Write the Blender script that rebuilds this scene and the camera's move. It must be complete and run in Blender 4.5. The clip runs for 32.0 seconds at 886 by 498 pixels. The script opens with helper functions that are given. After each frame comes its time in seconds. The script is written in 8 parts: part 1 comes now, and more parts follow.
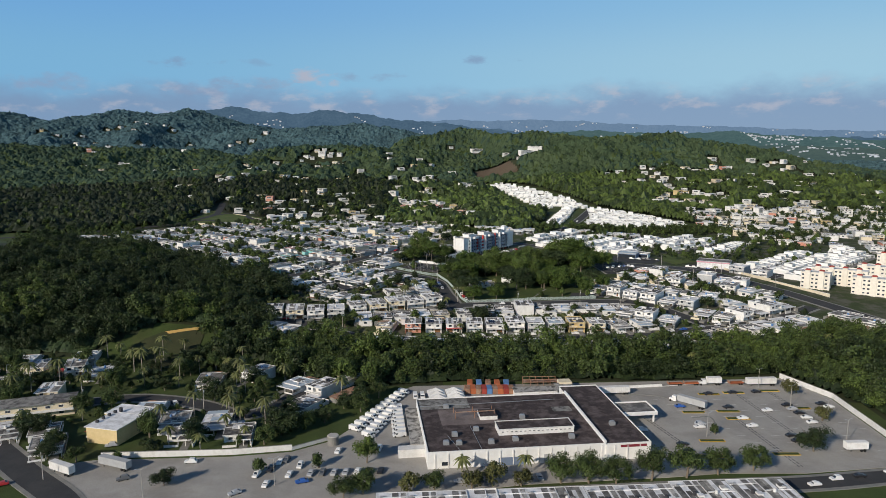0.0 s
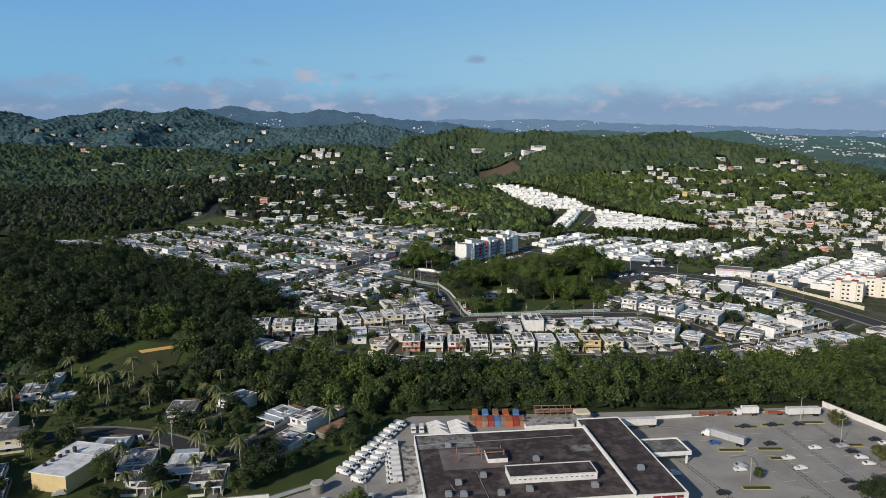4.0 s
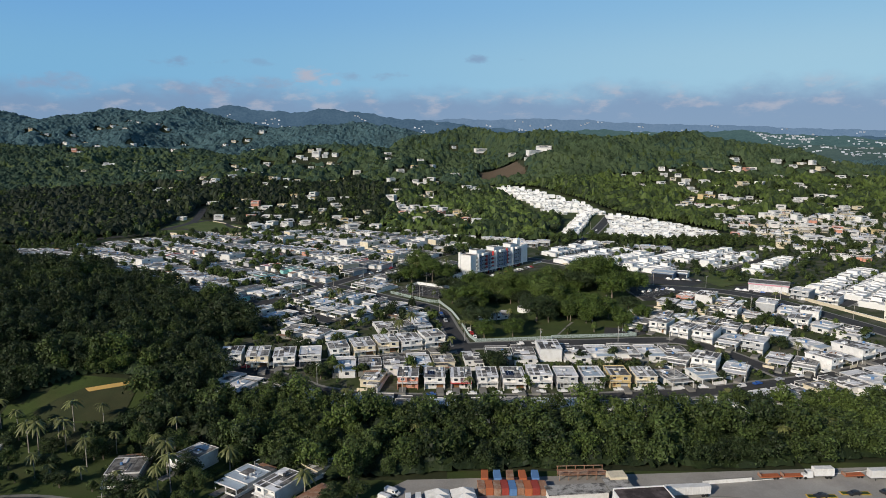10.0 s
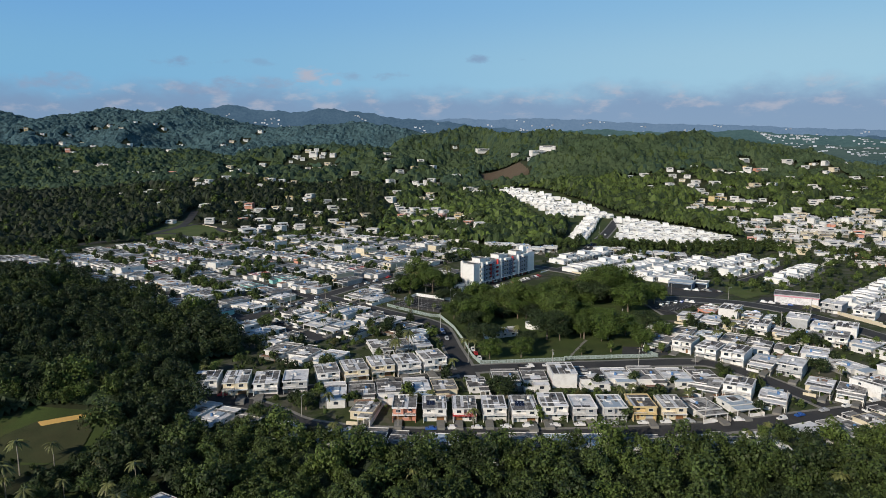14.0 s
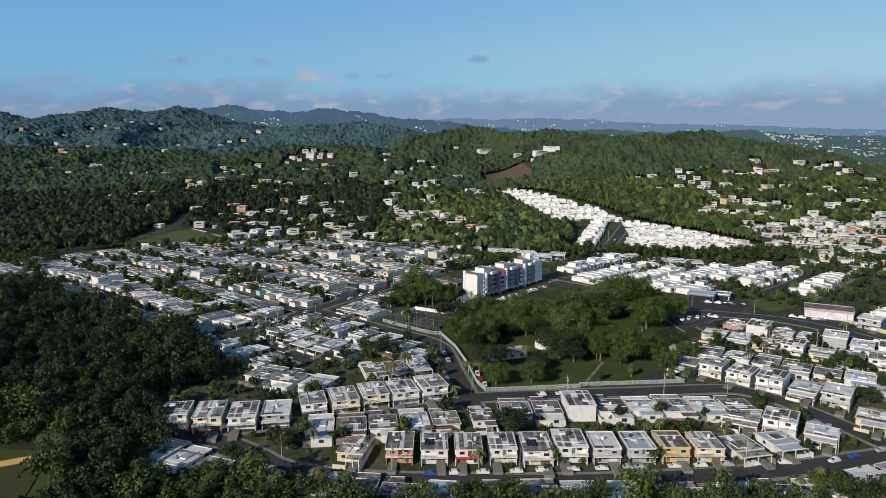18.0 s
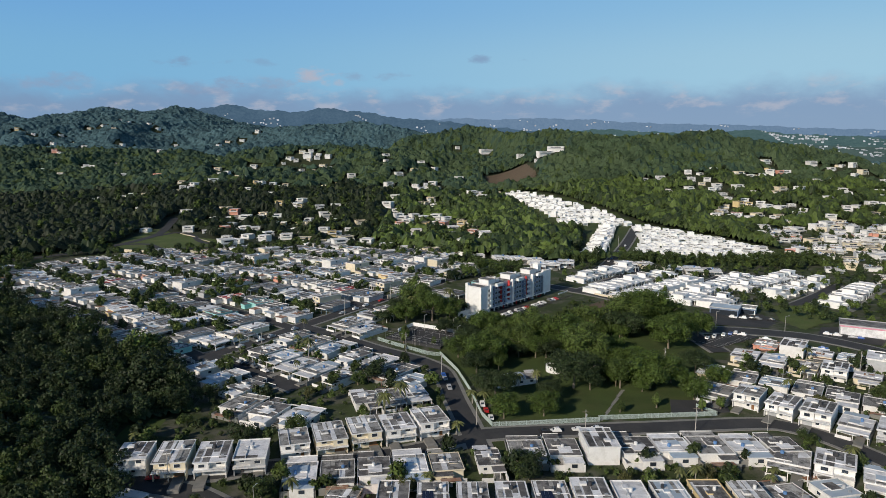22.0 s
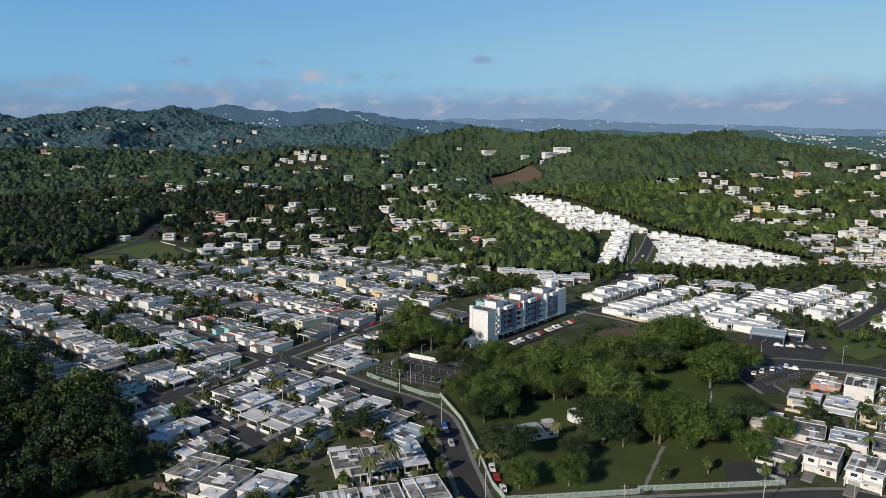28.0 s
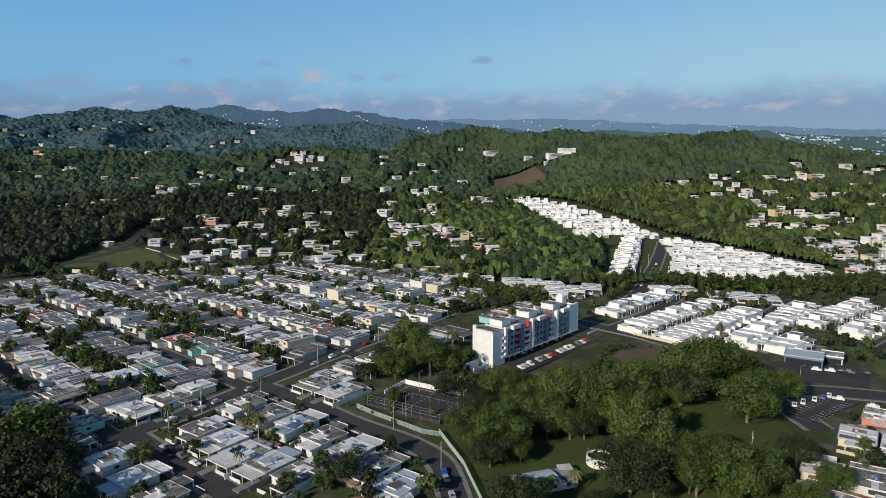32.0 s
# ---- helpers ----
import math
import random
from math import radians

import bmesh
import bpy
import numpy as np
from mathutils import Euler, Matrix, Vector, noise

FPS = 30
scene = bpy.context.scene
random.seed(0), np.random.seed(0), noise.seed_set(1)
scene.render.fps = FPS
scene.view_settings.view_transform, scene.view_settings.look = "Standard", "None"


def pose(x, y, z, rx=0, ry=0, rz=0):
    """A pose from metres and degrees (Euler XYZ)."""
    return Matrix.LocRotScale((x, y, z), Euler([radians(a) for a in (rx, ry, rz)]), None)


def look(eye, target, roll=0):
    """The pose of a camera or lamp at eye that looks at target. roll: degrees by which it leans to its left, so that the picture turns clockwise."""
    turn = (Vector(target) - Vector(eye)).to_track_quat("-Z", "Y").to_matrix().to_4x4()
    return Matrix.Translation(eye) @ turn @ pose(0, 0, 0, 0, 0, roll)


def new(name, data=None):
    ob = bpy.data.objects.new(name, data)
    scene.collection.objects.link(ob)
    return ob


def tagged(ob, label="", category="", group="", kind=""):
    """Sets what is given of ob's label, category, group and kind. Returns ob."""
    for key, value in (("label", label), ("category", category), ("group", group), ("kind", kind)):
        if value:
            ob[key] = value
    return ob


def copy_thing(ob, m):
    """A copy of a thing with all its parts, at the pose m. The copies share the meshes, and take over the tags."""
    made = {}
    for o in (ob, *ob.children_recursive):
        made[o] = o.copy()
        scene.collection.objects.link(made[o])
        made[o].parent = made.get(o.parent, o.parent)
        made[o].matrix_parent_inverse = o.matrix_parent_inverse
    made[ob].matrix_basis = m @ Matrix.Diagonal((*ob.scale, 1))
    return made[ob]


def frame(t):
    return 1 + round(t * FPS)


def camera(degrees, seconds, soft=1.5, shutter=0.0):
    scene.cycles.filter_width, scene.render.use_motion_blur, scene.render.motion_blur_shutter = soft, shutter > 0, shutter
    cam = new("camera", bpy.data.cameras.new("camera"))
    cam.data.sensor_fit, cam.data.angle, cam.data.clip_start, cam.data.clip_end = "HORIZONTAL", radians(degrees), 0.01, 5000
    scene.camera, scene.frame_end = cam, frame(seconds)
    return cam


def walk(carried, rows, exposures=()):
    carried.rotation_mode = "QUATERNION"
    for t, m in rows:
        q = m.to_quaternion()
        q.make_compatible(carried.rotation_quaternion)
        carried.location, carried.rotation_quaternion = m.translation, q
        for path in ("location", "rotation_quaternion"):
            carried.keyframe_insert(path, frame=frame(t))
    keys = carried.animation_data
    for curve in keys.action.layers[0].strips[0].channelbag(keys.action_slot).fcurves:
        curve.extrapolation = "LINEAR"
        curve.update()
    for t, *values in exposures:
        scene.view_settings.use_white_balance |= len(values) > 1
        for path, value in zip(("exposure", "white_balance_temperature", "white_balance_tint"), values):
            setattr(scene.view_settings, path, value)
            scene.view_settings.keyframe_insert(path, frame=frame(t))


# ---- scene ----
cam = camera(65.5, 32.0, soft=0.5)
PATH = [
    (0.0, pose(0.00, 0.00, 117.00, 81.201, 0, 0.000)),
    (2.0, pose(-0.21, 19.03, 116.97, 81.187, 0, 0.029)),
    (4.0, pose(-0.41, 37.99, 116.96, 81.174, 0, 0.059)),
    (6.0, pose(-0.58, 56.89, 116.96, 81.164, 0, 0.090)),
    (8.0, pose(-0.74, 75.73, 116.97, 81.156, 0, 0.122)),
    (10.0, pose(-0.88, 94.51, 117.00, 81.150, 0, 0.156)),
    (12.0, pose(-1.00, 113.23, 117.04, 81.146, 0, 0.190)),
    (14.0, pose(-1.10, 131.88, 117.09, 81.144, 0, 0.225)),
    (16.0, pose(-1.19, 150.48, 117.15, 81.144, 0, 0.262)),
    (18.0, pose(-1.26, 169.01, 117.22, 81.147, 0, 0.299)),
    (20.0, pose(-1.30, 187.48, 117.31, 81.151, 0, 0.338)),
    (22.0, pose(-1.33, 205.89, 117.41, 81.158, 0, 0.378)),
    (24.0, pose(-1.35, 224.23, 117.52, 81.167, 0, 0.419)),
    (26.0, pose(-1.34, 242.52, 117.65, 81.178, 0, 0.461)),
    (28.0, pose(-1.32, 260.74, 117.79, 81.191, 0, 0.503)),
    (30.0, pose(-1.27, 278.90, 117.93, 81.206, 0, 0.547)),
    (32.0, pose(-1.21, 297.00, 118.10, 81.223, 0, 0.593)),
]
walk(cam, PATH, exposures=[(0.0, 0.0), (32.0, 0.0)])

# ---- daylight: a low morning sun from behind and to one side, blue sky with low cloud ----
SUN_FROM = Vector((-0.65, -0.76, 0.0)).normalized()
SUN_ELEV = radians(25)
world = bpy.data.worlds.new("world")
scene.world = world
world.use_nodes = True
wn, wl = world.node_tree.nodes, world.node_tree.links
wn.clear()
w_out = wn.new("ShaderNodeOutputWorld")
w_bg = wn.new("ShaderNodeBackground")
sky = wn.new("ShaderNodeTexSky")
sky.sky_type = 'NISHITA'
sky.sun_disc = False
sky.sun_elevation = SUN_ELEV
sky.sun_rotation = math.atan2(SUN_FROM.x, SUN_FROM.y)
sky.altitude = 900
sky.air_density, sky.dust_density, sky.ozone_density = 1.0, 0.0, 3.0
w_bg.inputs["Strength"].default_value = 0.06
# colour of the low sky by height (bluer to the west, paler to the east), a mauve haze bank and small cloud


def w_math(op, a, b=None, clamp=False):
    nd = wn.new("ShaderNodeMath")
    nd.operation = op
    nd.use_clamp = clamp
    for k, q in enumerate((a, b)):
        if q is None:
            continue
        if isinstance(q, (int, float)):
            nd.inputs[k].default_value = q
        else:
            wl.new(q, nd.inputs[k])
    return nd.outputs[0]


def w_range(v, a, b, c=0.0, d=1.0, soft=True):
    nd = wn.new("ShaderNodeMapRange")
    nd.interpolation_type = 'SMOOTHSTEP' if soft else 'LINEAR'
    for k, q in zip(("From Min", "From Max", "To Min", "To Max"), (a, b, c, d)):
        nd.inputs[k].default_value = q
    wl.new(v, nd.inputs["Value"])
    return nd.outputs["Result"]


def w_blend(fac, a, b):
    nd = wn.new("ShaderNodeMixRGB")
    for k, q in (("Fac", fac), ("Color1", a), ("Color2", b)):
        if isinstance(q, tuple):
            nd.inputs[k].default_value = (*q, 1)
        elif isinstance(q, float):
            nd.inputs[k].default_value = q
        else:
            wl.new(q, nd.inputs[k])
    return nd.outputs["Color"]


def w_noise(scale, squash, detail=6.0):
    mp = wn.new("ShaderNodeMapping")
    mp.inputs["Scale"].default_value = (1.0, 1.0, squash)
    nz = wn.new("ShaderNodeTexNoise")
    nz.inputs["Scale"].default_value = scale
    nz.inputs["Detail"].default_value = detail
    nz.inputs["Roughness"].default_value = 0.58
    wl.new(w_tc.outputs["Generated"], mp.inputs["Vector"])
    wl.new(mp.outputs["Vector"], nz.inputs["Vector"])
    return nz.outputs["Fac"]


w_tc = wn.new("ShaderNodeTexCoord")
w_sep = wn.new("ShaderNodeSeparateXYZ")
wl.new(w_tc.outputs["Generated"], w_sep.inputs["Vector"])
u_dir, z_dir = w_sep.outputs["X"], w_sep.outputs["Z"]
east = w_range(u_dir, -0.55, 0.55)
up_sky = w_blend(east, (2.67, 6.49, 11.89), (4.24, 8.34, 12.30))
mid_sky = w_blend(east, (3.35, 7.52, 11.62), (5.88, 9.70, 12.30))
bank = w_blend(east, (3.35, 5.26, 8.34), (3.76, 5.54, 8.47))
low_sky = w_blend(w_range(z_dir, 0.10, 0.20), mid_sky, up_sky)
edge = w_math('ADD', z_dir, w_math('MULTIPLY', w_math('SUBTRACT', w_noise(9.0, 2.0), 0.5), 0.07))
low_sky = w_blend(w_range(edge, 0.045, 0.088, 1.0, 0.0), low_sky, bank)
# heaped cloud tops along the bank
puff = w_math('MULTIPLY', w_range(w_noise(24.0, 2.3, 8.0), 0.49, 0.70), w_math('MULTIPLY', w_range(z_dir, 0.028, 0.045), w_range(edge, 0.06, 0.086, 1.0, 0.0)))
low_sky = w_blend(w_math('MULTIPLY', puff, 0.5), low_sky, (9.02, 8.61, 9.57))
# single drifting clouds: bearing, height, half-width, half-height, colour, strength
rough = w_math('SUBTRACT', w_noise(30.0, 2.2, 7.0), 0.5)
for cu, cz, cw, ch, tone, amount in ((-0.365, 0.103, 0.045, 0.0075, (3.55, 5.33, 8.20), 0.75), (-0.262, 0.106, 0.038, 0.0055, (3.69, 5.88, 8.88), 0.55), (-0.180, 0.088, 0.034, 0.0125, (7.65, 7.65, 9.02), 0.85),
                                     (-0.105, 0.091, 0.055, 0.0065, (4.10, 5.88, 8.61), 0.6), (0.062, 0.114, 0.044, 0.0065, (3.69, 5.47, 8.34), 0.75), (-0.235, 0.079, 0.045, 0.010, (4.92, 5.88, 8.20), 0.6),
                                     (-0.33, 0.072, 0.06, 0.014, (4.24, 5.33, 7.93), 0.6), (-0.49, 0.075, 0.05, 0.012, (4.65, 5.74, 8.34), 0.6)):
    du = w_math('POWER', w_math('DIVIDE', w_math('SUBTRACT', u_dir, cu), cw), 2.0)
    dz = w_math('POWER', w_math('DIVIDE', w_math('SUBTRACT', z_dir, cz), ch), 2.0)
    body = w_math('ADD', w_math('SUBTRACT', 1.0, w_math('ADD', du, dz)), w_math('MULTIPLY', rough, 7.0))
    front = w_math('GREATER_THAN', w_sep.outputs["Y"], 0.0)
    low_sky = w_blend(w_math('MULTIPLY', w_math('MULTIPLY', w_range(body, 0.0, 1.9), front), amount), low_sky, tone)
w_tint = w_blend(1.0, sky.outputs["Color"], (0.785, 0.94, 1.08))
w_tint.node.blend_type = 'MULTIPLY'
w_all = w_blend(w_range(z_dir, 0.2, 0.6, 0.92, 0.0), w_tint, low_sky)
wl.new(w_all, w_bg.inputs["Color"])
wl.new(w_bg.outputs["Background"], w_out.inputs["Surface"])

sun = new("sun", bpy.data.lights.new("sun", 'SUN'))
sun.data.energy = 3.9
sun.data.angle = radians(0.55)
sun.data.color = (1.0, 0.89, 0.74)
s_dir = SUN_FROM * math.cos(SUN_ELEV) + Vector((0, 0, math.sin(SUN_ELEV)))
sun.matrix_basis = look(s_dir * 800, (0, 0, 0))

# ---- materials ----


def mat(name, col, rough=0.8, var=0.18, scale=0.6, fine=6.0, metal=0.0, bump=0.0, island=0.0, rand=0.0, stain=None, stain_amt=0.5,
        stain_scale=0.25, spec=0.3, rot=0.0):
    """A paint, stone or foliage: base colour, broad and fine mottling, optional stains, variation by piece or by thing."""
    m = bpy.data.materials.new(name)
    m.use_nodes = True
    nt = m.node_tree
    n, l = nt.nodes, nt.links
    p = n["Principled BSDF"]
    p.inputs["Roughness"].default_value = rough
    p.inputs["Metallic"].default_value = metal
    p.inputs["Specular IOR Level"].default_value = spec
    geo = n.new("ShaderNodeNewGeometry")
    big = n.new("ShaderNodeTexNoise")
    big.inputs["Scale"].default_value = scale
    big.inputs["Detail"].default_value = 5
    small = n.new("ShaderNodeTexNoise")
    small.inputs["Scale"].default_value = fine
    small.inputs["Detail"].default_value = 3
    for t in (big, small):
        l.new(geo.outputs["Position"], t.inputs["Vector"])
    add = n.new("ShaderNodeMath")
    add.operation = 'ADD'
    l.new(big.outputs["Fac"], add.inputs[0])
    l.new(small.outputs["Fac"], add.inputs[1])
    rng = n.new("ShaderNodeMapRange")
    rng.inputs["From Min"].default_value, rng.inputs["From Max"].default_value = 0.6, 1.4
    rng.inputs["To Min"].default_value, rng.inputs["To Max"].default_value = 1 - var, 1 + var
    l.new(add.outputs[0], rng.inputs["Value"])
    fac = rng.outputs["Result"]
    for source, amount in (("isl", island), ("obj", rand)):
        if amount:
            r2 = n.new("ShaderNodeMapRange")
            r2.inputs["To Min"].default_value, r2.inputs["To Max"].default_value = 1 - amount, 1 + amount
            if source == "isl":
                l.new(geo.outputs["Random Per Island"], r2.inputs["Value"])
            else:
                oi = n.new("ShaderNodeObjectInfo")
                l.new(oi.outputs["Random"], r2.inputs["Value"])
            mu = n.new("ShaderNodeMath")
            mu.operation = 'MULTIPLY'
            l.new(fac, mu.inputs[0])
            l.new(r2.outputs["Result"], mu.inputs[1])
            fac = mu.outputs[0]
    scl = n.new("ShaderNodeVectorMath")
    scl.operation = 'SCALE'
    scl.inputs[0].default_value = col
    l.new(fac, scl.inputs["Scale"])
    out = scl.outputs["Vector"]
    if stain:
        st = n.new("ShaderNodeTexNoise")
        st.inputs["Scale"].default_value = stain_scale
        st.inputs["Detail"].default_value = 6
        st.inputs["Roughness"].default_value = 0.65
        l.new(geo.outputs["Position"], st.inputs["Vector"])
        rp = n.new("ShaderNodeValToRGB")
        rp.color_ramp.elements[0].position, rp.color_ramp.elements[1].position = 0.46, 0.62
        l.new(st.outputs["Fac"], rp.inputs["Fac"])
        k = n.new("ShaderNodeMath")
        k.operation = 'MULTIPLY'
        k.inputs[1].default_value = stain_amt
        l.new(rp.outputs["Color"], k.inputs[0])
        mx = n.new("ShaderNodeMixRGB")
        mx.inputs["Color2"].default_value = (*stain, 1)
        l.new(k.outputs[0], mx.inputs["Fac"])
        l.new(out, mx.inputs["Color1"])
        out = mx.outputs["Color"]
    l.new(out, p.inputs["Base Color"])
    if bump:
        b = n.new("ShaderNodeBump")
        b.inputs["Strength"].default_value = bump
        b.inputs["Distance"].default_value = 0.1
        l.new(small.outputs["Fac"], b.inputs["Height"])
        l.new(b.outputs["Normal"], p.inputs["Normal"])
    return m


M = {}
# ground
M["asphalt"] = mat("asphalt", (0.046, 0.047, 0.050), 0.9, 0.22, 0.15, 4, stain=(0.072, 0.070, 0.068), stain_amt=0.5, stain_scale=0.12)
M["lot"] = mat("lot_concrete", (0.35, 0.335, 0.31), 0.9, 0.2, 0.08, 3, stain=(0.24, 0.225, 0.205), stain_amt=0.55, stain_scale=0.06)
M["pave"] = mat("sidewalk_concrete", (0.23, 0.222, 0.205), 0.9, 0.2, 0.3, 4, stain=(0.16, 0.175, 0.165), stain_amt=0.6)
M["grass"] = mat("grass", (0.050, 0.075, 0.019), 0.95, 0.4, 0.08, 2.5, stain=(0.075, 0.078, 0.03), stain_amt=0.45, stain_scale=0.05, bump=0.4)
M["mown"] = mat("mown_grass", (0.080, 0.112, 0.028), 0.95, 0.35, 0.08, 2.5, stain=(0.13, 0.13, 0.05), stain_amt=0.4, stain_scale=0.05, bump=0.4)
# playing field turf: the wood's shade is put into a darker base colour
M["field"] = mat("shaded_field_turf", (0.040, 0.050, 0.020), 0.95, 0.4, 0.08, 2.5, stain=(0.07, 0.065, 0.03), stain_amt=0.4, stain_scale=0.06, bump=0.4)
M["soil"] = mat("bare_soil", (0.12, 0.088, 0.06), 0.95, 0.3, 0.08, 2, stain=(0.085, 0.072, 0.042), stain_amt=0.6, stain_scale=0.08)
M["sand"] = mat("orange_sand", (0.62, 0.40, 0.13), 0.95, 0.15, 0.2, 3)
M["water"] = mat("pond", (0.035, 0.04, 0.02), 0.25, 0.2, 0.05, 1)
M["line"] = mat("road_paint", (0.75, 0.73, 0.68), 0.8, 0.2, 1.0, 6)
M["yellow_line"] = mat("yellow_kerb_paint", (0.65, 0.42, 0.06), 0.8, 0.2, 1.0, 6)
# woods
M["leaf"] = mat("leaves", (0.050, 0.074, 0.020), 0.6, 0.35, 0.10, 1.2, island=0.5, rand=0.22, spec=0.25)
M["leaf_park"] = mat("park_leaves", (0.056, 0.088, 0.017), 0.6, 0.3, 0.10, 1.2, island=0.3, rand=0.25, spec=0.25)
M["leaf_light"] = mat("light_leaves", (0.078, 0.113, 0.026), 0.6, 0.3, 0.10, 1.2, island=0.5, rand=0.15, spec=0.25)
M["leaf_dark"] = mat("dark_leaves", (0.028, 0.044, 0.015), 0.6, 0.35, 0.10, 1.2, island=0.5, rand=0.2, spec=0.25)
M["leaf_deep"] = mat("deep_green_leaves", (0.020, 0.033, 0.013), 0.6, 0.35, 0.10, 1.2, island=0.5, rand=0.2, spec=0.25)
M["leaf_olive"] = mat("olive_leaves", (0.085, 0.088, 0.030), 0.6, 0.35, 0.10, 1.2, island=0.35, rand=0.2, spec=0.25)
M["palm"] = mat("palm_fronds", (0.11, 0.12, 0.04), 0.5, 0.3, 0.3, 2, island=0.35, rand=0.2, spec=0.35)
M["bark"] = mat("bark", (0.20, 0.165, 0.125), 0.9, 0.3, 0.8, 6)
M["palm_bark"] = mat("palm_bark", (0.34, 0.31, 0.27), 0.9, 0.25, 0.8, 6)
# middle-distance canopy: haze put into the colour as a bluer, paler green
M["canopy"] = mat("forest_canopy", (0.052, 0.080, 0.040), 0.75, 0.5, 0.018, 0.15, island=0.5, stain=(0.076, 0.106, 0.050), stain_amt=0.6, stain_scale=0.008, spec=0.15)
# western canopy: haze and shade put into a bluer, darker green
M["canopy_west"] = mat("hazed_west_forest", (0.036, 0.064, 0.044), 0.75, 0.5, 0.018, 0.15, island=0.5, stain=(0.046, 0.076, 0.046), stain_amt=0.6, stain_scale=0.008, spec=0.15)
# far canopy: distance haze put into a blue-green base colour
M["canopy_hazed"] = mat("haze_blue_forest", (0.044, 0.080, 0.090), 0.8, 0.5, 0.012, 0.12, island=0.5, stain=(0.054, 0.096, 0.100), stain_amt=0.6, stain_scale=0.006, spec=0.1)
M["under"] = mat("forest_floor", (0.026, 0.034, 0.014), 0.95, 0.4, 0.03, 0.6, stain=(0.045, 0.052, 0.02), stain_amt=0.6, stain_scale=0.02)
M["yard"] = mat("yard_ground", (0.040, 0.057, 0.018), 0.95, 0.4, 0.1, 2.5, stain=(0.12, 0.112, 0.095), stain_amt=0.75, stain_scale=0.09)
# building paints
M["white"] = mat("white_paint", (0.76, 0.75, 0.73), 0.7, 0.08, 0.4, 3, rand=0.1, stain=(0.5, 0.48, 0.44), stain_amt=0.35, stain_scale=0.5)
M["clean_white"] = mat("fresh_white_paint", (0.82, 0.82, 0.80), 0.65, 0.05, 0.4, 3, rand=0.05, stain=(0.62, 0.61, 0.58), stain_amt=0.25, stain_scale=0.5)
M["cream"] = mat("cream_paint", (0.70, 0.62, 0.46), 0.75, 0.08, 0.4, 3, rand=0.08, stain=(0.5, 0.44, 0.33), stain_amt=0.35, stain_scale=0.5)
M["ivory"] = mat("ivory_paint", (0.80, 0.75, 0.66), 0.7, 0.06, 0.4, 3, rand=0.05, stain=(0.62, 0.57, 0.49), stain_amt=0.3, stain_scale=0.5)
M["yellow"] = mat("yellow_paint", (0.66, 0.52, 0.28), 0.75, 0.08, 0.4, 3, rand=0.06, stain=(0.5, 0.38, 0.17), stain_amt=0.3, stain_scale=0.5)
M["pink"] = mat("pink_paint", (0.62, 0.30, 0.22), 0.75, 0.08, 0.4, 3, rand=0.08, stain=(0.45, 0.25, 0.2), stain_amt=0.35, stain_scale=0.5)
M["rose"] = mat("rose_paint", (0.62, 0.26, 0.34), 0.7, 0.08, 0.4, 3, stain=(0.72, 0.6, 0.6), stain_amt=0.4, stain_scale=0.6)
M["teal"] = mat("turquoise_paint", (0.30, 0.58, 0.56), 0.75, 0.08, 0.4, 3, rand=0.08, stain=(0.25, 0.42, 0.4), stain_amt=0.3, stain_scale=0.5)
M["grey"] = mat("grey_paint", (0.42, 0.43, 0.44), 0.75, 0.08, 0.4, 3, rand=0.12, stain=(0.28, 0.28, 0.28), stain_amt=0.35, stain_scale=0.5)
M["blue"] = mat("blue_paint", (0.12, 0.24, 0.46), 0.7, 0.08, 0.4, 3, rand=0.1)
M["red"] = mat("red_paint", (0.50, 0.055, 0.05), 0.6, 0.1, 0.4, 3, rand=0.1)
M["orange"] = mat("orange_paint", (0.46, 0.14, 0.06), 0.7, 0.1, 0.4, 3, rand=0.1)
M["green"] = mat("green_paint", (0.10, 0.32, 0.20), 0.7, 0.1, 0.4, 3, rand=0.1)
M["maroon"] = mat("maroon_paint", (0.22, 0.035, 0.05), 0.6, 0.1, 0.4, 3)
# slate grey of the apartment front, with its bluish shade put into the paint
M["pale_slate"] = mat("pale_slate_paint", (0.40, 0.45, 0.53), 0.7, 0.06, 0.4, 3)
M["slate_blue"] = mat("slate_blue_paint", (0.16, 0.21, 0.30), 0.7, 0.08, 0.4, 3)
# roofs
M["roof_white"] = mat("white_roof_coating", (0.76, 0.76, 0.77), 0.75, 0.14, 0.25, 2.5, rand=0.14, stain=(0.28, 0.275, 0.27), stain_amt=0.42, stain_scale=0.3)
M["roof_grey"] = mat("weathered_concrete_roof", (0.33, 0.32, 0.30), 0.85, 0.3, 0.25, 2.5, rand=0.4, stain=(0.07, 0.066, 0.063), stain_amt=0.95, stain_scale=0.38)
M["roof_dark"] = mat("dark_felt_roof", (0.105, 0.10, 0.098), 0.85, 0.25, 0.25, 2, rand=0.35, stain=(0.34, 0.33, 0.31), stain_amt=0.6, stain_scale=0.3)
M["roof_blue"] = mat("bluish_metal_roof", (0.42, 0.50, 0.58), 0.5, 0.1, 0.25, 2, rand=0.12, stain=(0.3, 0.35, 0.4), stain_amt=0.4)
M["roof_red"] = mat("red_roof_sheet", (0.34, 0.06, 0.045), 0.6, 0.15, 0.25, 2, rand=0.15)
M["rust"] = mat("rusty_sheet", (0.30, 0.16, 0.10), 0.85, 0.3, 0.5, 3, stain=(0.42, 0.34, 0.27), stain_amt=0.6, stain_scale=0.4)
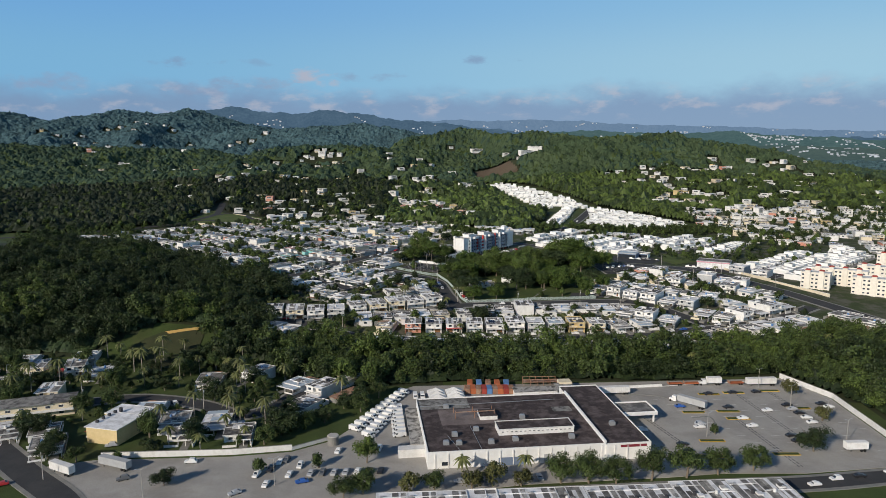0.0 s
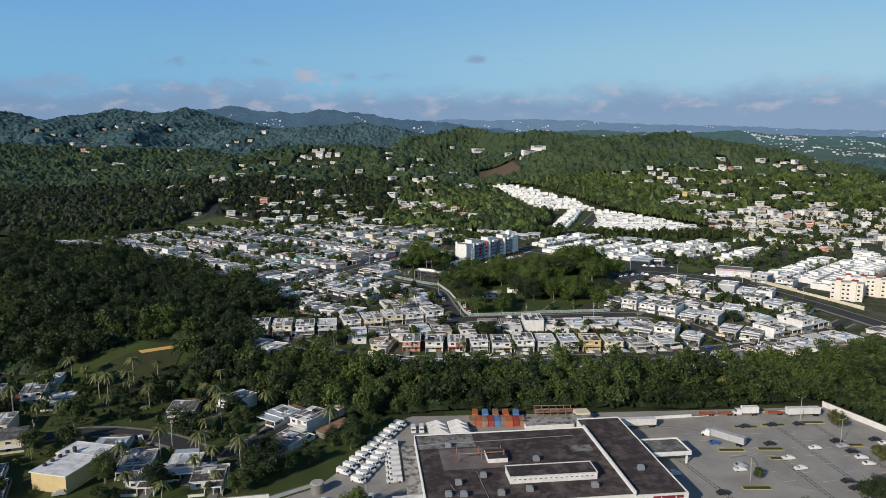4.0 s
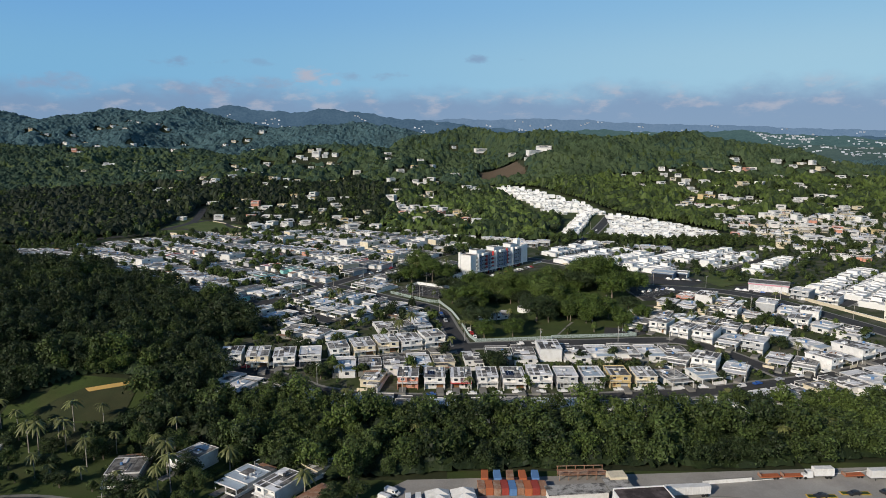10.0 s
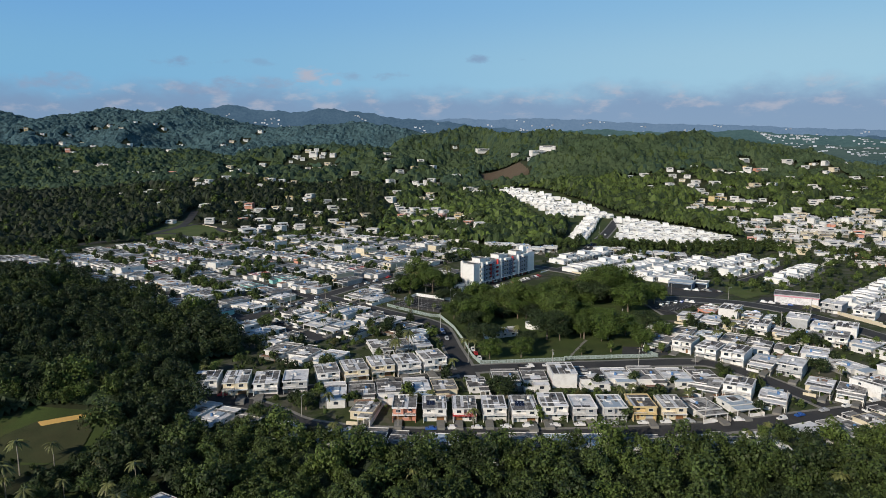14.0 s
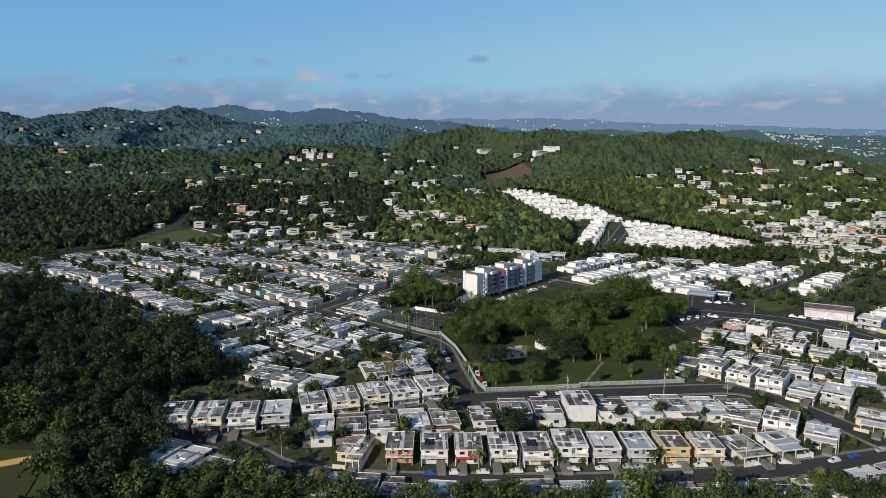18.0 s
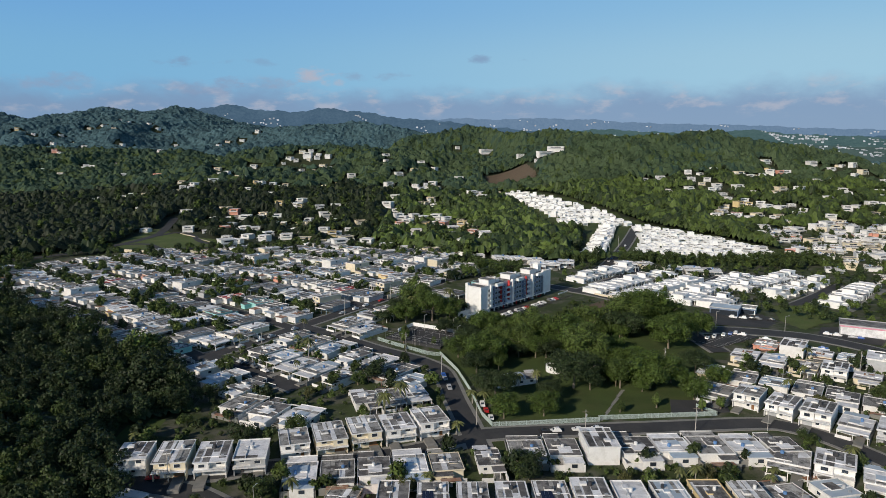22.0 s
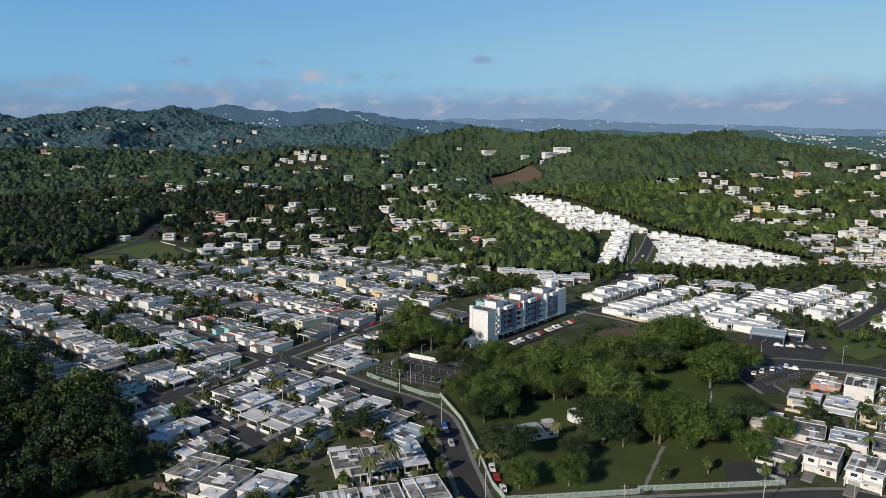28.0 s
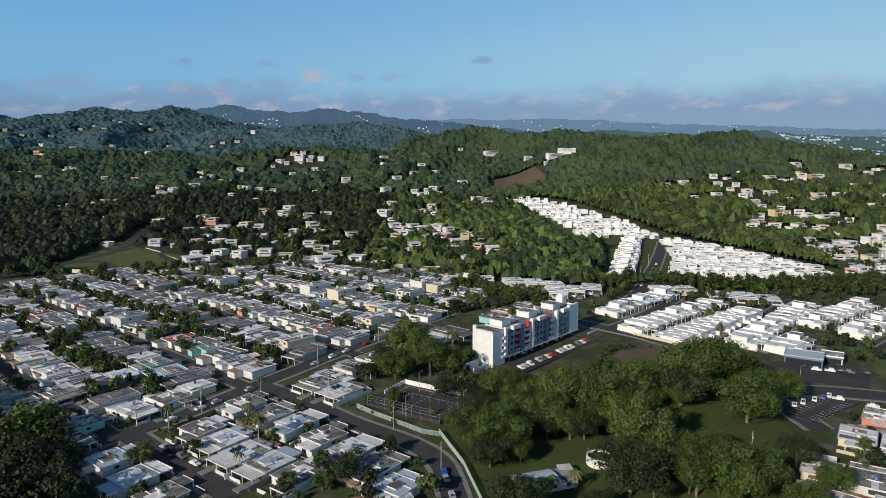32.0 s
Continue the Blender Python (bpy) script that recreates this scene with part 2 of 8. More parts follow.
M["felt"] = mat("brown_bitumen_roof", (0.052, 0.039, 0.038), 0.9, 0.4, 0.12, 1.5, stain=(0.155, 0.125, 0.12), stain_amt=0.75, stain_scale=0.22)
M["felt_worn"] = mat("worn_bitumen_roof", (0.20, 0.165, 0.155), 0.9, 0.3, 0.2, 2, stain=(0.10, 0.08, 0.08), stain_amt=0.6, stain_scale=0.15)
# small things
M["glass"] = mat("dark_window_glass", (0.035, 0.045, 0.06), 0.12, 0.1, 0.5, 2, rand=0.3, spec=0.6)
M["metal"] = mat("galvanised_metal", (0.50, 0.51, 0.52), 0.45, 0.12, 0.8, 5, metal=0.6)
M["dark"] = mat("dark_metal", (0.05, 0.05, 0.055), 0.6, 0.2, 0.8, 5)
M["rubber"] = mat("tyre_rubber", (0.02, 0.02, 0.02), 0.85, 0.2, 2, 8)
M["wood"] = mat("wooden_door", (0.24, 0.12, 0.055), 0.6, 0.2, 0.8, 8)
M["pole"] = mat("pole_concrete", (0.42, 0.40, 0.37), 0.85, 0.15, 0.8, 5)
M["solar"] = mat("solar_glass", (0.018, 0.024, 0.05), 0.15, 0.15, 0.5, 3, spec=0.6)
for key, c in (("car_white", (0.78, 0.78, 0.77)), ("car_silver", (0.42, 0.43, 0.45)), ("car_grey", (0.14, 0.145, 0.15)), ("car_black", (0.026, 0.026, 0.03)),
               ("car_red", (0.42, 0.03, 0.03)), ("car_blue", (0.03, 0.10, 0.36))):
    M[key] = mat(key + "_paint", c, 0.3, 0.04, 0.5, 3, spec=0.6)

# ---- the lie of the land ----
BASE_Y = (-500, 345, 400, 450, 520, 600, 700, 850, 1000, 1300)
BASE_Z = (0, 0, 5, 9, 12.5, 16, 18.5, 20, 22, 26)
# crest lines of the hills (x, y, height) and the width of their flanks
RIDGES = (
    (((-3600, 3300, 215), (-2121, 3300, 247), (-2019, 3300, 240), (-1944, 3300, 217), (-1854, 3300, 197), (-1791, 3300, 207), (-1726, 3300, 222), (-1636, 3300, 222), (-1571, 3300, 237), (-1505, 3300, 255), (-1468, 3300, 247), (-1391, 3300, 240), (-1315, 3300, 230), (-1250, 3300, 245), (-1185, 3300, 257), (-1135, 3300, 247), (-1072, 3300, 225), (-996, 3300, 207), (-920, 3300, 187), (-818, 3300, 169), (-691, 3300, 146)), 900),
    (((-1500, 2000, 105), (-900, 2000, 90), (-640, 2050, 92), (-420, 2200, 84)), 380),
    (((-806, 2900, 142), (-648, 2900, 157), (-558, 2900, 164), (-446, 2900, 170), (-379, 2900, 179), (-312, 2900, 179), (-222, 2900, 164), (-155, 2900, 153), (-88, 2900, 139), (24, 2900, 119)), 430),
    (((-73, 1950, 119), (1, 1900, 130), (43, 1900, 145), (85, 1880, 137), (122, 1800, 128), (180, 1720, 123), (216, 1700, 129), (247, 1660, 126), (289, 1620, 119), (317, 1580, 110)), 260),
    (((230, 1480, 108), (317, 1480, 112), (360, 1480, 111), (404, 1480, 115), (436, 1480, 121), (463, 1480, 123), (490, 1480, 122), (535, 1480, 112), (590, 1480, 103), (645, 1480, 96), (700, 1480, 86), (756, 1480, 72), (854, 1480, 56), (934, 1480, 43)), 290),
    (((-560, 1420, 46), (-396, 1480, 84), (-296, 1500, 101), (-187, 1500, 97), (-77, 1500, 88), (0, 1560, 84)), 280),
)


def rise(x, y):
    """Height of the ground at x, y (numbers or arrays)."""
    x, y = np.asarray(x, float), np.asarray(y, float)
    z = np.interp(y, BASE_Y, BASE_Z)
    k = np.clip((x - 110) / 150, 0, 1) * np.clip((y - 480) / 150, 0, 1) * np.clip(1 - (y - 750) / 300, 0, 1)
    z = z - 6 * k
    total = np.zeros_like(z)
    crest = np.zeros_like(z)
    for line, wide in RIDGES:
        lx, ly, lz = (np.array(q, float) for q in zip(*line))
        past = np.maximum(np.maximum(lx[0] - x, x - lx[-1]), 0) / (0.55 * wide)
        off = (y - np.interp(x, lx, ly)) / wide
        ends = np.exp(-past * past)
        crest = np.maximum(crest, np.exp(-(off / 0.3) ** 2) * ends)
        total = total + np.maximum((np.interp(x, lx, lz) - 24) * np.exp(-off * off) * ends, 0) ** 6
    hill = total ** (1 / 6)
    # spurs and gullies
    amp = np.clip(hill / 70, 0, 1) * np.clip((y - 900) / 500, 0, 1)
    spur = 1 - np.abs(np.sin(x / 118 + 0.9 * np.sin(y / 210) + 0.4))
    spur2 = 1 - np.abs(np.sin(x / 47 - y / 83 + 1.1 * np.sin(x / 131)))
    spur3 = 1 - np.abs(np.sin(x / 190 + 0.7 * np.sin(y / 330 + 1) - 0.2))
    far = np.clip((y - 1700) / 900, 0, 1)
    wob = amp * (1 - crest) * (34 * (spur - 0.9) + 14 * (spur2 - 0.9) + 42 * far * (spur3 - 0.85) + 3 * np.sin(x / 23 + y / 31))
    # wooded rise on the western side
    d = np.hypot((x + 285) * 0.80 + (y - 480) * 0.60, 0) / 78
    knoll = 17 * np.exp(-d * d) * np.clip((y - 365) / 60, 0, 1) * np.clip((690 - y) / 120, 0, 1) * (x > -900)
    return z + hill + wob + knoll


def rise1(x, y):
    return float(rise(x, y))

# ---- building tools ----


class Mesh:
    """Collects vertices and faces of one part."""

    def __init__(self):
        self.v, self.f, self.m = [], [], []

    def poly(self, pts, m=0):
        i = len(self.v)
        self.v += [tuple(p) for p in pts]
        self.f.append(tuple(range(i, i + len(pts))))
        self.m.append(m)

    def box(self, x0, y0, z0, x1, y1, z1, m=0, top=None, taper=0.0):
        i = len(self.v)
        t = taper
        self.v += [(x0, y0, z0), (x1, y0, z0), (x1, y1, z0), (x0, y1, z0), (x0 + t, y0 + t, z1), (x1 - t, y0 + t, z1), (x1 - t, y1 - t, z1), (x0 + t, y1 - t, z1)]
        self.f += [(i, i + 3, i + 2, i + 1), (i + 4, i + 5, i + 6, i + 7), (i, i + 1, i + 5, i + 4), (i + 1, i + 2, i + 6, i + 5), (i + 2, i + 3, i + 7, i + 6), (i + 3, i, i + 4, i + 7)]
        self.m += [m, m if top is None else top, m, m, m, m]
        return self

    def tube(self, x, y, z0, z1, r0, r1=None, n=8, m=0):
        r1 = r0 if r1 is None else r1
        i = len(self.v)
        for k in range(n):
            a = 2 * math.pi * k / n
            self.v += [(x + r0 * math.cos(a), y + r0 * math.sin(a), z0), (x + r1 * math.cos(a), y + r1 * math.sin(a), z1)]
        for k in range(n):
            a, b = i + 2 * k, i + 2 * ((k + 1) % n)
            self.f.append((a, b, b + 1, a + 1))
            self.m.append(m)
        self.f.append(tuple(i + 2 * k + 1 for k in range(n)))
        self.m.append(m)
        return self

    def wheel(self, x, y, z, r, w, n=12, m=0):
        i = len(self.v)
        for k in range(n):
            a = 2 * math.pi * k / n
            self.v += [(x + r * math.cos(a), y - w / 2, z + r * math.sin(a)), (x + r * math.cos(a), y + w / 2, z + r * math.sin(a))]
        for k in range(n):
            a, b = i + 2 * k, i + 2 * ((k + 1) % n)
            self.f.append((a, a + 1, b + 1, b))
            self.m.append(m)
        self.f.append(tuple(i + 2 * k for k in range(n)))
        self.f.append(tuple(i + 2 * k + 1 for k in reversed(range(n))))
        self.m += [m, m]
        return self

    def rod(self, a, b, r0, r1=None, n=6, m=0):
        """A round limb or rail from a to b."""
        a, b = Vector(a), Vector(b)
        r1 = r0 if r1 is None else r1
        q = (b - a).to_track_quat('Z', 'Y')
        i = len(self.v)
        for k in range(n):
            w = 2 * math.pi * k / n
            d = Vector((math.cos(w), math.sin(w), 0))
            self.v += [tuple(a + q @ (d * r0)), tuple(b + q @ (d * r1))]
        for k in range(n):
            c, e = i + 2 * k, i + 2 * ((k + 1) % n)
            self.f.append((c, e, e + 1, c + 1))
            self.m.append(m)
        self.f.append(tuple(i + 2 * k + 1 for k in range(n)))
        self.m.append(m)
        return self

    def data(self, name, mats):
        me = bpy.data.meshes.new(name)
        me.from_pydata(self.v, [], self.f)
        for k in mats:
            me.materials.append(M[k])
        if len(mats) > 1:
            me.polygons.foreach_set("material_index", self.m)
        me.update()
        return me


def part(name, mesh, mats, parent=None, label="", at=None):
    """One mesh object under a thing or a part."""
    if isinstance(mesh, Mesh):
        mesh = mesh.data(name, mats.split())
    ob = new(name, mesh)
    if parent is not None:
        ob.parent = parent
    if at is not None:
        ob.matrix_basis = at
    if label:
        tagged(ob, label)
    return ob


def thing(name, label, category, group="", kind=""):
    return tagged(new(name), label, category, group, kind)


def stuff(name, mesh, mats, label, category, kind="stuff"):
    return tagged(part(name, mesh, mats), label, category, kind=kind)


PLACED = set()


def put(ob, m, label=""):
    """Sets a built thing down at m; the first time the thing itself, then copies of it."""
    if ob.name in PLACED:
        c = copy_thing(ob, m)
    else:
        ob.matrix_basis = m
        PLACED.add(ob.name)
        c = ob
    if label:
        tagged(c, label)
    return c


def spot(x, y, turn=0.0, up=0.0, z=None):
    return pose(x, y, (rise1(x, y) if z is None else z) + up, 0, 0, turn)


def inside(poly, x, y):
    """Which of the points lie in the polygon."""
    x, y = np.asarray(x, float), np.asarray(y, float)
    hit = np.zeros(x.shape, bool)
    for (ax, ay), (bx, by) in zip(poly, poly[1:] + poly[:1]):
        cross = ((ay > y) != (by > y)) & (x < (bx - ax) * (y - ay) / (by - ay + 1e-12) + ax)
        hit ^= cross
    return hit


def fast_mesh(name, verts, faces, mats, midx=None, flat_faces=True):
    """A large mesh from arrays of vertices (n, 3) and faces (k, 3 or 4)."""
    me = bpy.data.meshes.new(name)
    n, (k, w) = len(verts), faces.shape
    me.vertices.add(n)
    me.vertices.foreach_set("co", np.asarray(verts, np.float32).ravel())
    me.loops.add(k * w)
    me.loops.foreach_set("vertex_index", faces.astype(np.int32).ravel())
    me.polygons.add(k)
    me.polygons.foreach_set("loop_start", np.arange(0, k * w, w, dtype=np.int32))
    if flat_faces:
        me.polygons.foreach_set("use_smooth", np.zeros(k, bool))
    for key in mats.split():
        me.materials.append(M[key])
    if midx is not None:
        me.polygons.foreach_set("material_index", np.asarray(midx, np.int32))
    me.update(calc_edges=True)
    return me


# woods and built-up ground
BELT = [(-38, 318), (8, 325), (60, 328), (110, 327), (172, 337), (186, 300), (200, 240), (330, 250), (330, 350), (240, 398), (160, 380), (100, 372), (0, 372), (-60, 380), (-100, 390), (-112, 362), (-75, 332)]
WEST_WOOD = [(-100, 398), (-116, 430), (-124, 450), (-101, 467), (-121, 506), (-136, 528), (-168, 542), (-208, 574), (-266, 612), (-320, 626), (-430, 640), (-700, 600), (-700, 380),
             (-300, 358), (-235, 362), (-192, 366), (-184, 380), (-164, 396), (-150, 399), (-134, 396), (-131, 366), (-134, 344), (-106, 352)]
TERRACES = [(108, 780), (160, 798), (286, 794), (312, 842), (282, 905), (250, 950), (222, 988), (200, 1080), (168, 1150), (128, 1244), (68, 1240), (100, 1140), (108, 968), (142, 925), (130, 860), (114, 810)]
EAST_TOWN = [(300, 780), (430, 760), (620, 820), (620, 980), (340, 960)]
WOOD_X = (-4000, -400, -300, -200, -95, -40, 20, 100, 170, 310, 420, 700, 4000)
WOOD_Y = (680, 745, 805, 862, 872, 815, 775, 765, 790, 800, 820, 760, 700)


URBAN = [(-120, 376), (130, 370), (240, 415), (300, 340), (430, 420), (430, 640), (520, 860), (340, 960), (310, 790), (120, 790), (0, 770), (-90, 870), (-210, 850), (-330, 790), (-345, 735), (-262, 618), (-200, 575), (-130, 530), (-105, 470), (-120, 430)]


def wooded(x, y):
    hills = (y > np.interp(x, WOOD_X, WOOD_Y)) & ~inside(TERRACES, x, y) & ~inside(EAST_TOWN, x, y)
    return hills | inside(BELT, x, y) | inside(WEST_WOOD, x, y) | ((np.abs(x) > 480) & (y > 200) & (y < 760))

# ---- the ground, one sheet to the horizon ----
ys = np.concatenate([np.arange(-420, 180, 30), np.arange(180, 900, 7), np.arange(900, 2000, 18), np.arange(2000, 4700, 45)])
us = np.linspace(-1, 1, 241)
us = 0.55 * us + 0.45 * us ** 3
gy = np.repeat(ys[:, None], len(us), 1)
gx = us[None, :] * np.interp(ys, (-420, 600, 4700), (900, 1300, 4200))[:, None]
gz = rise(gx, gy)
nr, nc = gx.shape
idx = np.arange(nr * nc).reshape(nr, nc)
quads = np.stack([idx[:-1, :-1], idx[:-1, 1:], idx[1:, 1:], idx[1:, :-1]], -1).reshape(-1, 4)
cx, cy = gx.ravel()[quads].mean(1), gy.ravel()[quads].mean(1)
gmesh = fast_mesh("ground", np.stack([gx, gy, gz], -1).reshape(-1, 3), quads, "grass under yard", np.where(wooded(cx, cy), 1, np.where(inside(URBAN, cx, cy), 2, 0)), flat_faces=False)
stuff("ground", gmesh, "", "green grassy ground rolling up into wooded hills", "ground", kind="structure")

# ranges far behind everything, haze put into their glow, with specks of far houses
BACK_RNG = random.Random(14)
# white walls greyed towards blue: haze put into the paint
M["far_house"] = mat("hazy_white_walls", (0.46, 0.49, 0.54), 0.8, 0.1, 0.05, 0.4, island=0.35)


def far_range(name, line, y, deep, tone, high, houses, label, wob=1.0):
    """A distant skyline: a rough slope from the plain up to the crest, haze in its glow colours."""
    lx, lz = [q[0] for q in line], [q[1] for q in line]

    def crest(x):
        return np.interp(x, lx, lz) + wob * (4 * math.sin(x / 47) + 3.5 * math.sin(x / 19 + 1) + 2.5 * math.sin(x / 8.3))

    def at(x, s):
        top = crest(x)
        fold = 0.12 * top * (1 - s) * s * 4 * (math.sin(x / 95 + 3 * s) + 0.6 * math.sin(x / 41 - 5 * s))
        return x, y - deep * (1 - s), 8 + (top - 8) * s ** 0.8 + fold
    me = Mesh()
    prev = None
    steps = (0, 0.2, 0.4, 0.6, 0.8, 0.93, 1.0)
    for k in range(461):
        row_pts = [at(-4600 + 20 * k, q) for q in steps]
        if prev:
            for a, b, c, d in zip(prev, prev[1:], row_pts, row_pts[1:]):
                me.poly((a, c, d, b))
        prev = row_pts
    # emission instead of sunlight: tone and high already hold the haze colour
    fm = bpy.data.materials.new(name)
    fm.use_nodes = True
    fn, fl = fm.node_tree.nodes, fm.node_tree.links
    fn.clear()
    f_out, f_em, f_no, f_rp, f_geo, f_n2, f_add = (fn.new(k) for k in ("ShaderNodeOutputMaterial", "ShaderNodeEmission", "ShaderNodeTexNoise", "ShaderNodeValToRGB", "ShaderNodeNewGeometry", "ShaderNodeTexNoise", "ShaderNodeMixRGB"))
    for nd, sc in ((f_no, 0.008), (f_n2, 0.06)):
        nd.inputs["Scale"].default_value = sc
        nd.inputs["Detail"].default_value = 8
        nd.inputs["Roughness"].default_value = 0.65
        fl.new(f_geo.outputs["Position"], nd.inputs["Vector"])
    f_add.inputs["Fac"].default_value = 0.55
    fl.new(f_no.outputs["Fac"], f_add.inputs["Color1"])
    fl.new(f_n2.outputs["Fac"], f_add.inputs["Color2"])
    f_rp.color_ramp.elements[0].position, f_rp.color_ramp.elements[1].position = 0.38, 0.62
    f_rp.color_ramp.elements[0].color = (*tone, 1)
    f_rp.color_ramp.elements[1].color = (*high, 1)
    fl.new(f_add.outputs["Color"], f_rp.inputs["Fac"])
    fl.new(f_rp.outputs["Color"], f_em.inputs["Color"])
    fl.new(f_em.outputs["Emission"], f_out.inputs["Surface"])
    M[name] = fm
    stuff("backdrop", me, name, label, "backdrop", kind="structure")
    dots = Mesh()
    for x0, x1, s0, s1, n in houses:
        for _ in range(n):
            gx0, q = BACK_RNG.uniform(x0, x1), BACK_RNG.uniform(s0, s1)
            for _ in range(BACK_RNG.choice((1, 1, 2, 3))):
                gx0 += BACK_RNG.uniform(14, 30)
                x, yy, z = at(gx0, q)
                w = BACK_RNG.uniform(2.5, 7)
                dots.box(x - w, yy - 14, z - 4, x + w, yy - 6, z + BACK_RNG.uniform(1.5, 5))
    if houses:
        stuff("far_houses", dots, "far_house", "specks of white houses on the hazy hills", "houses")


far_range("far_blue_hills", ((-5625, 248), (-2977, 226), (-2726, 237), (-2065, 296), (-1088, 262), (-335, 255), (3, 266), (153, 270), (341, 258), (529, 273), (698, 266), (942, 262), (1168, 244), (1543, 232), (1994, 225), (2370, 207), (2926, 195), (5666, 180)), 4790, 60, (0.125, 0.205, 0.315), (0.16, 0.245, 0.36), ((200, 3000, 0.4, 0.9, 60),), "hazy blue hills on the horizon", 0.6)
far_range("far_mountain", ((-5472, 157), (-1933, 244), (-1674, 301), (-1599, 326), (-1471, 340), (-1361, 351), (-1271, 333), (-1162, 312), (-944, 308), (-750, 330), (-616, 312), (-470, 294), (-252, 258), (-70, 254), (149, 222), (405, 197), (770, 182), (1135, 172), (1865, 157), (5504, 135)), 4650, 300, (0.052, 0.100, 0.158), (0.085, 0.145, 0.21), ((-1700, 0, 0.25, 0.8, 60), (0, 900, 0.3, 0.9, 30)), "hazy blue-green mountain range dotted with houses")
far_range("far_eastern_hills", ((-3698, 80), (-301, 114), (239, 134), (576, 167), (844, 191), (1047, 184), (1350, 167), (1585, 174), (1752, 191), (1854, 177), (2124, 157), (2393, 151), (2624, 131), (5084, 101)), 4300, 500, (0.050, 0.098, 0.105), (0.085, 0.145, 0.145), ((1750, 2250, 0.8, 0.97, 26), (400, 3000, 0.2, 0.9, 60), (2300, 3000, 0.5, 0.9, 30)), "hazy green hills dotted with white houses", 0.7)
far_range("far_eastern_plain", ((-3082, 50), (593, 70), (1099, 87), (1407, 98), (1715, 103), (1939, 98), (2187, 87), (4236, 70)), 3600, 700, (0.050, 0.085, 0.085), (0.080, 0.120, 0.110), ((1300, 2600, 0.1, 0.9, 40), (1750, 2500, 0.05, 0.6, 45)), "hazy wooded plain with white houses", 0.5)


# ---- roads, laid over the ground ----
def ribbon(points, wide, up, step=6.0, skirt=0.0):
    """A strip along a line, draped over the ground; with a skirt it has kerb faces."""
    pts = [Vector((*p, 0)) for p in points]
    line = []
    for a, b in zip(pts, pts[1:]):
        n = max(1, int((b - a).length / step))
        line += [a.lerp(b, k / n) for k in range(n)]
    line.append(pts[-1])
    me = Mesh()
    rows = []
    for i, p in enumerate(line):
        d = (line[min(i + 1, len(line) - 1)] - line[max(i - 1, 0)]).normalized()
        nrm = Vector((-d.y, d.x, 0))
        row = []
        for s in (-1, -0.5, 0, 0.5, 1):
            q = p + nrm * (s * wide / 2)
            row.append((q.x, q.y, rise1(q.x, q.y) + up))
        rows.append(row)
    for r, s in zip(rows, rows[1:]):
        for a, b, c, d in zip(r, r[1:], s, s[1:]):
            me.poly((a, b, d, c))
        if skirt:
            for k in (0, -1):
                a, c = r[k], s[k]
                me.poly((a, c, (c[0], c[1], c[2] - skirt), (a[0], a[1], a[2] - skirt)))
    return me


def smooth(points, n=4):
    """A rounded line through the points."""
    p = [Vector((*q, 0)) for q in points]
    p = [p[0] * 2 - p[1]] + p + [p[-1] * 2 - p[-2]]
    out = []
    for i in range(1, len(p) - 2):
        for k in range(n):
            t = k / n
            a, b, c, d = p[i - 1], p[i], p[i + 1], p[i + 2]
            q = 0.5 * ((2 * b) + (c - a) * t + (2 * a - 5 * b + 4 * c - d) * t * t + (3 * b - a - 3 * c + d) * t ** 3)
            out.append((q.x, q.y))
    out.append((p[-2].x, p[-2].y))
    return out


N_ROAD = [0]
STREETS = []


def road(points, wide=8.0, walk_wide=1.6, label="grey asphalt street between concrete sidewalks", up=0.22):
    """A street with raised pavements on both sides."""
    line = smooth(points)
    up += 0.004 * N_ROAD[0]
    N_ROAD[0] += 1
    STREETS.append((line, wide / 2 + walk_wide))
    stuff("road", ribbon(line, wide, up), "asphalt", label, "road", kind="structure")
    if walk_wide:
        v = [Vector((*q, 0)) for q in line]
        for side in (-1, 1):
            off = []
            for i, p in enumerate(v):
                d = (v[min(i + 1, len(v) - 1)] - v[max(i - 1, 0)]).normalized()
                q = p + Vector((-d.y, d.x, 0)) * side * (wide / 2 + walk_wide / 2)
                off.append((q.x, q.y))
            stuff("pavement", ribbon(off, walk_wide, up - 0.02, skirt=0.5), "pave", "concrete sidewalk with kerb along the street", "sidewalk", kind="structure")


road([(-122, 412), (-101, 413), (-84, 410), (-70, 402), (-56, 393), (-29, 388), (0, 387), (50, 387), (92, 391), (114, 394), (150, 402), (180, 410), (215, 425), (245, 446)], 8)
road([(-112, 416), (-84, 420), (-64, 426), (-40, 431), (-15, 438), (8, 449)], 7)
road([(8, 449.5), (24, 452), (48, 454), (85, 457), (118, 460), (130, 457), (141, 447), (152, 430), (162, 412)], 8)
road([(10, 440), (6, 462), (2, 482), (-1, 500), (-5, 515), (-16, 528), (-37, 543), (-57, 560), (-82, 579)], 8)
road([(-150, 505), (-124, 528), (-107, 546), (-88, 574), (-70, 599), (-50, 629), (-28, 660), (2, 700)], 8)
road([(-118, 533), (-99, 517), (-82, 504), (-66, 492)], 9)

# ---- houses ----
_win = {}
WIDE = {}


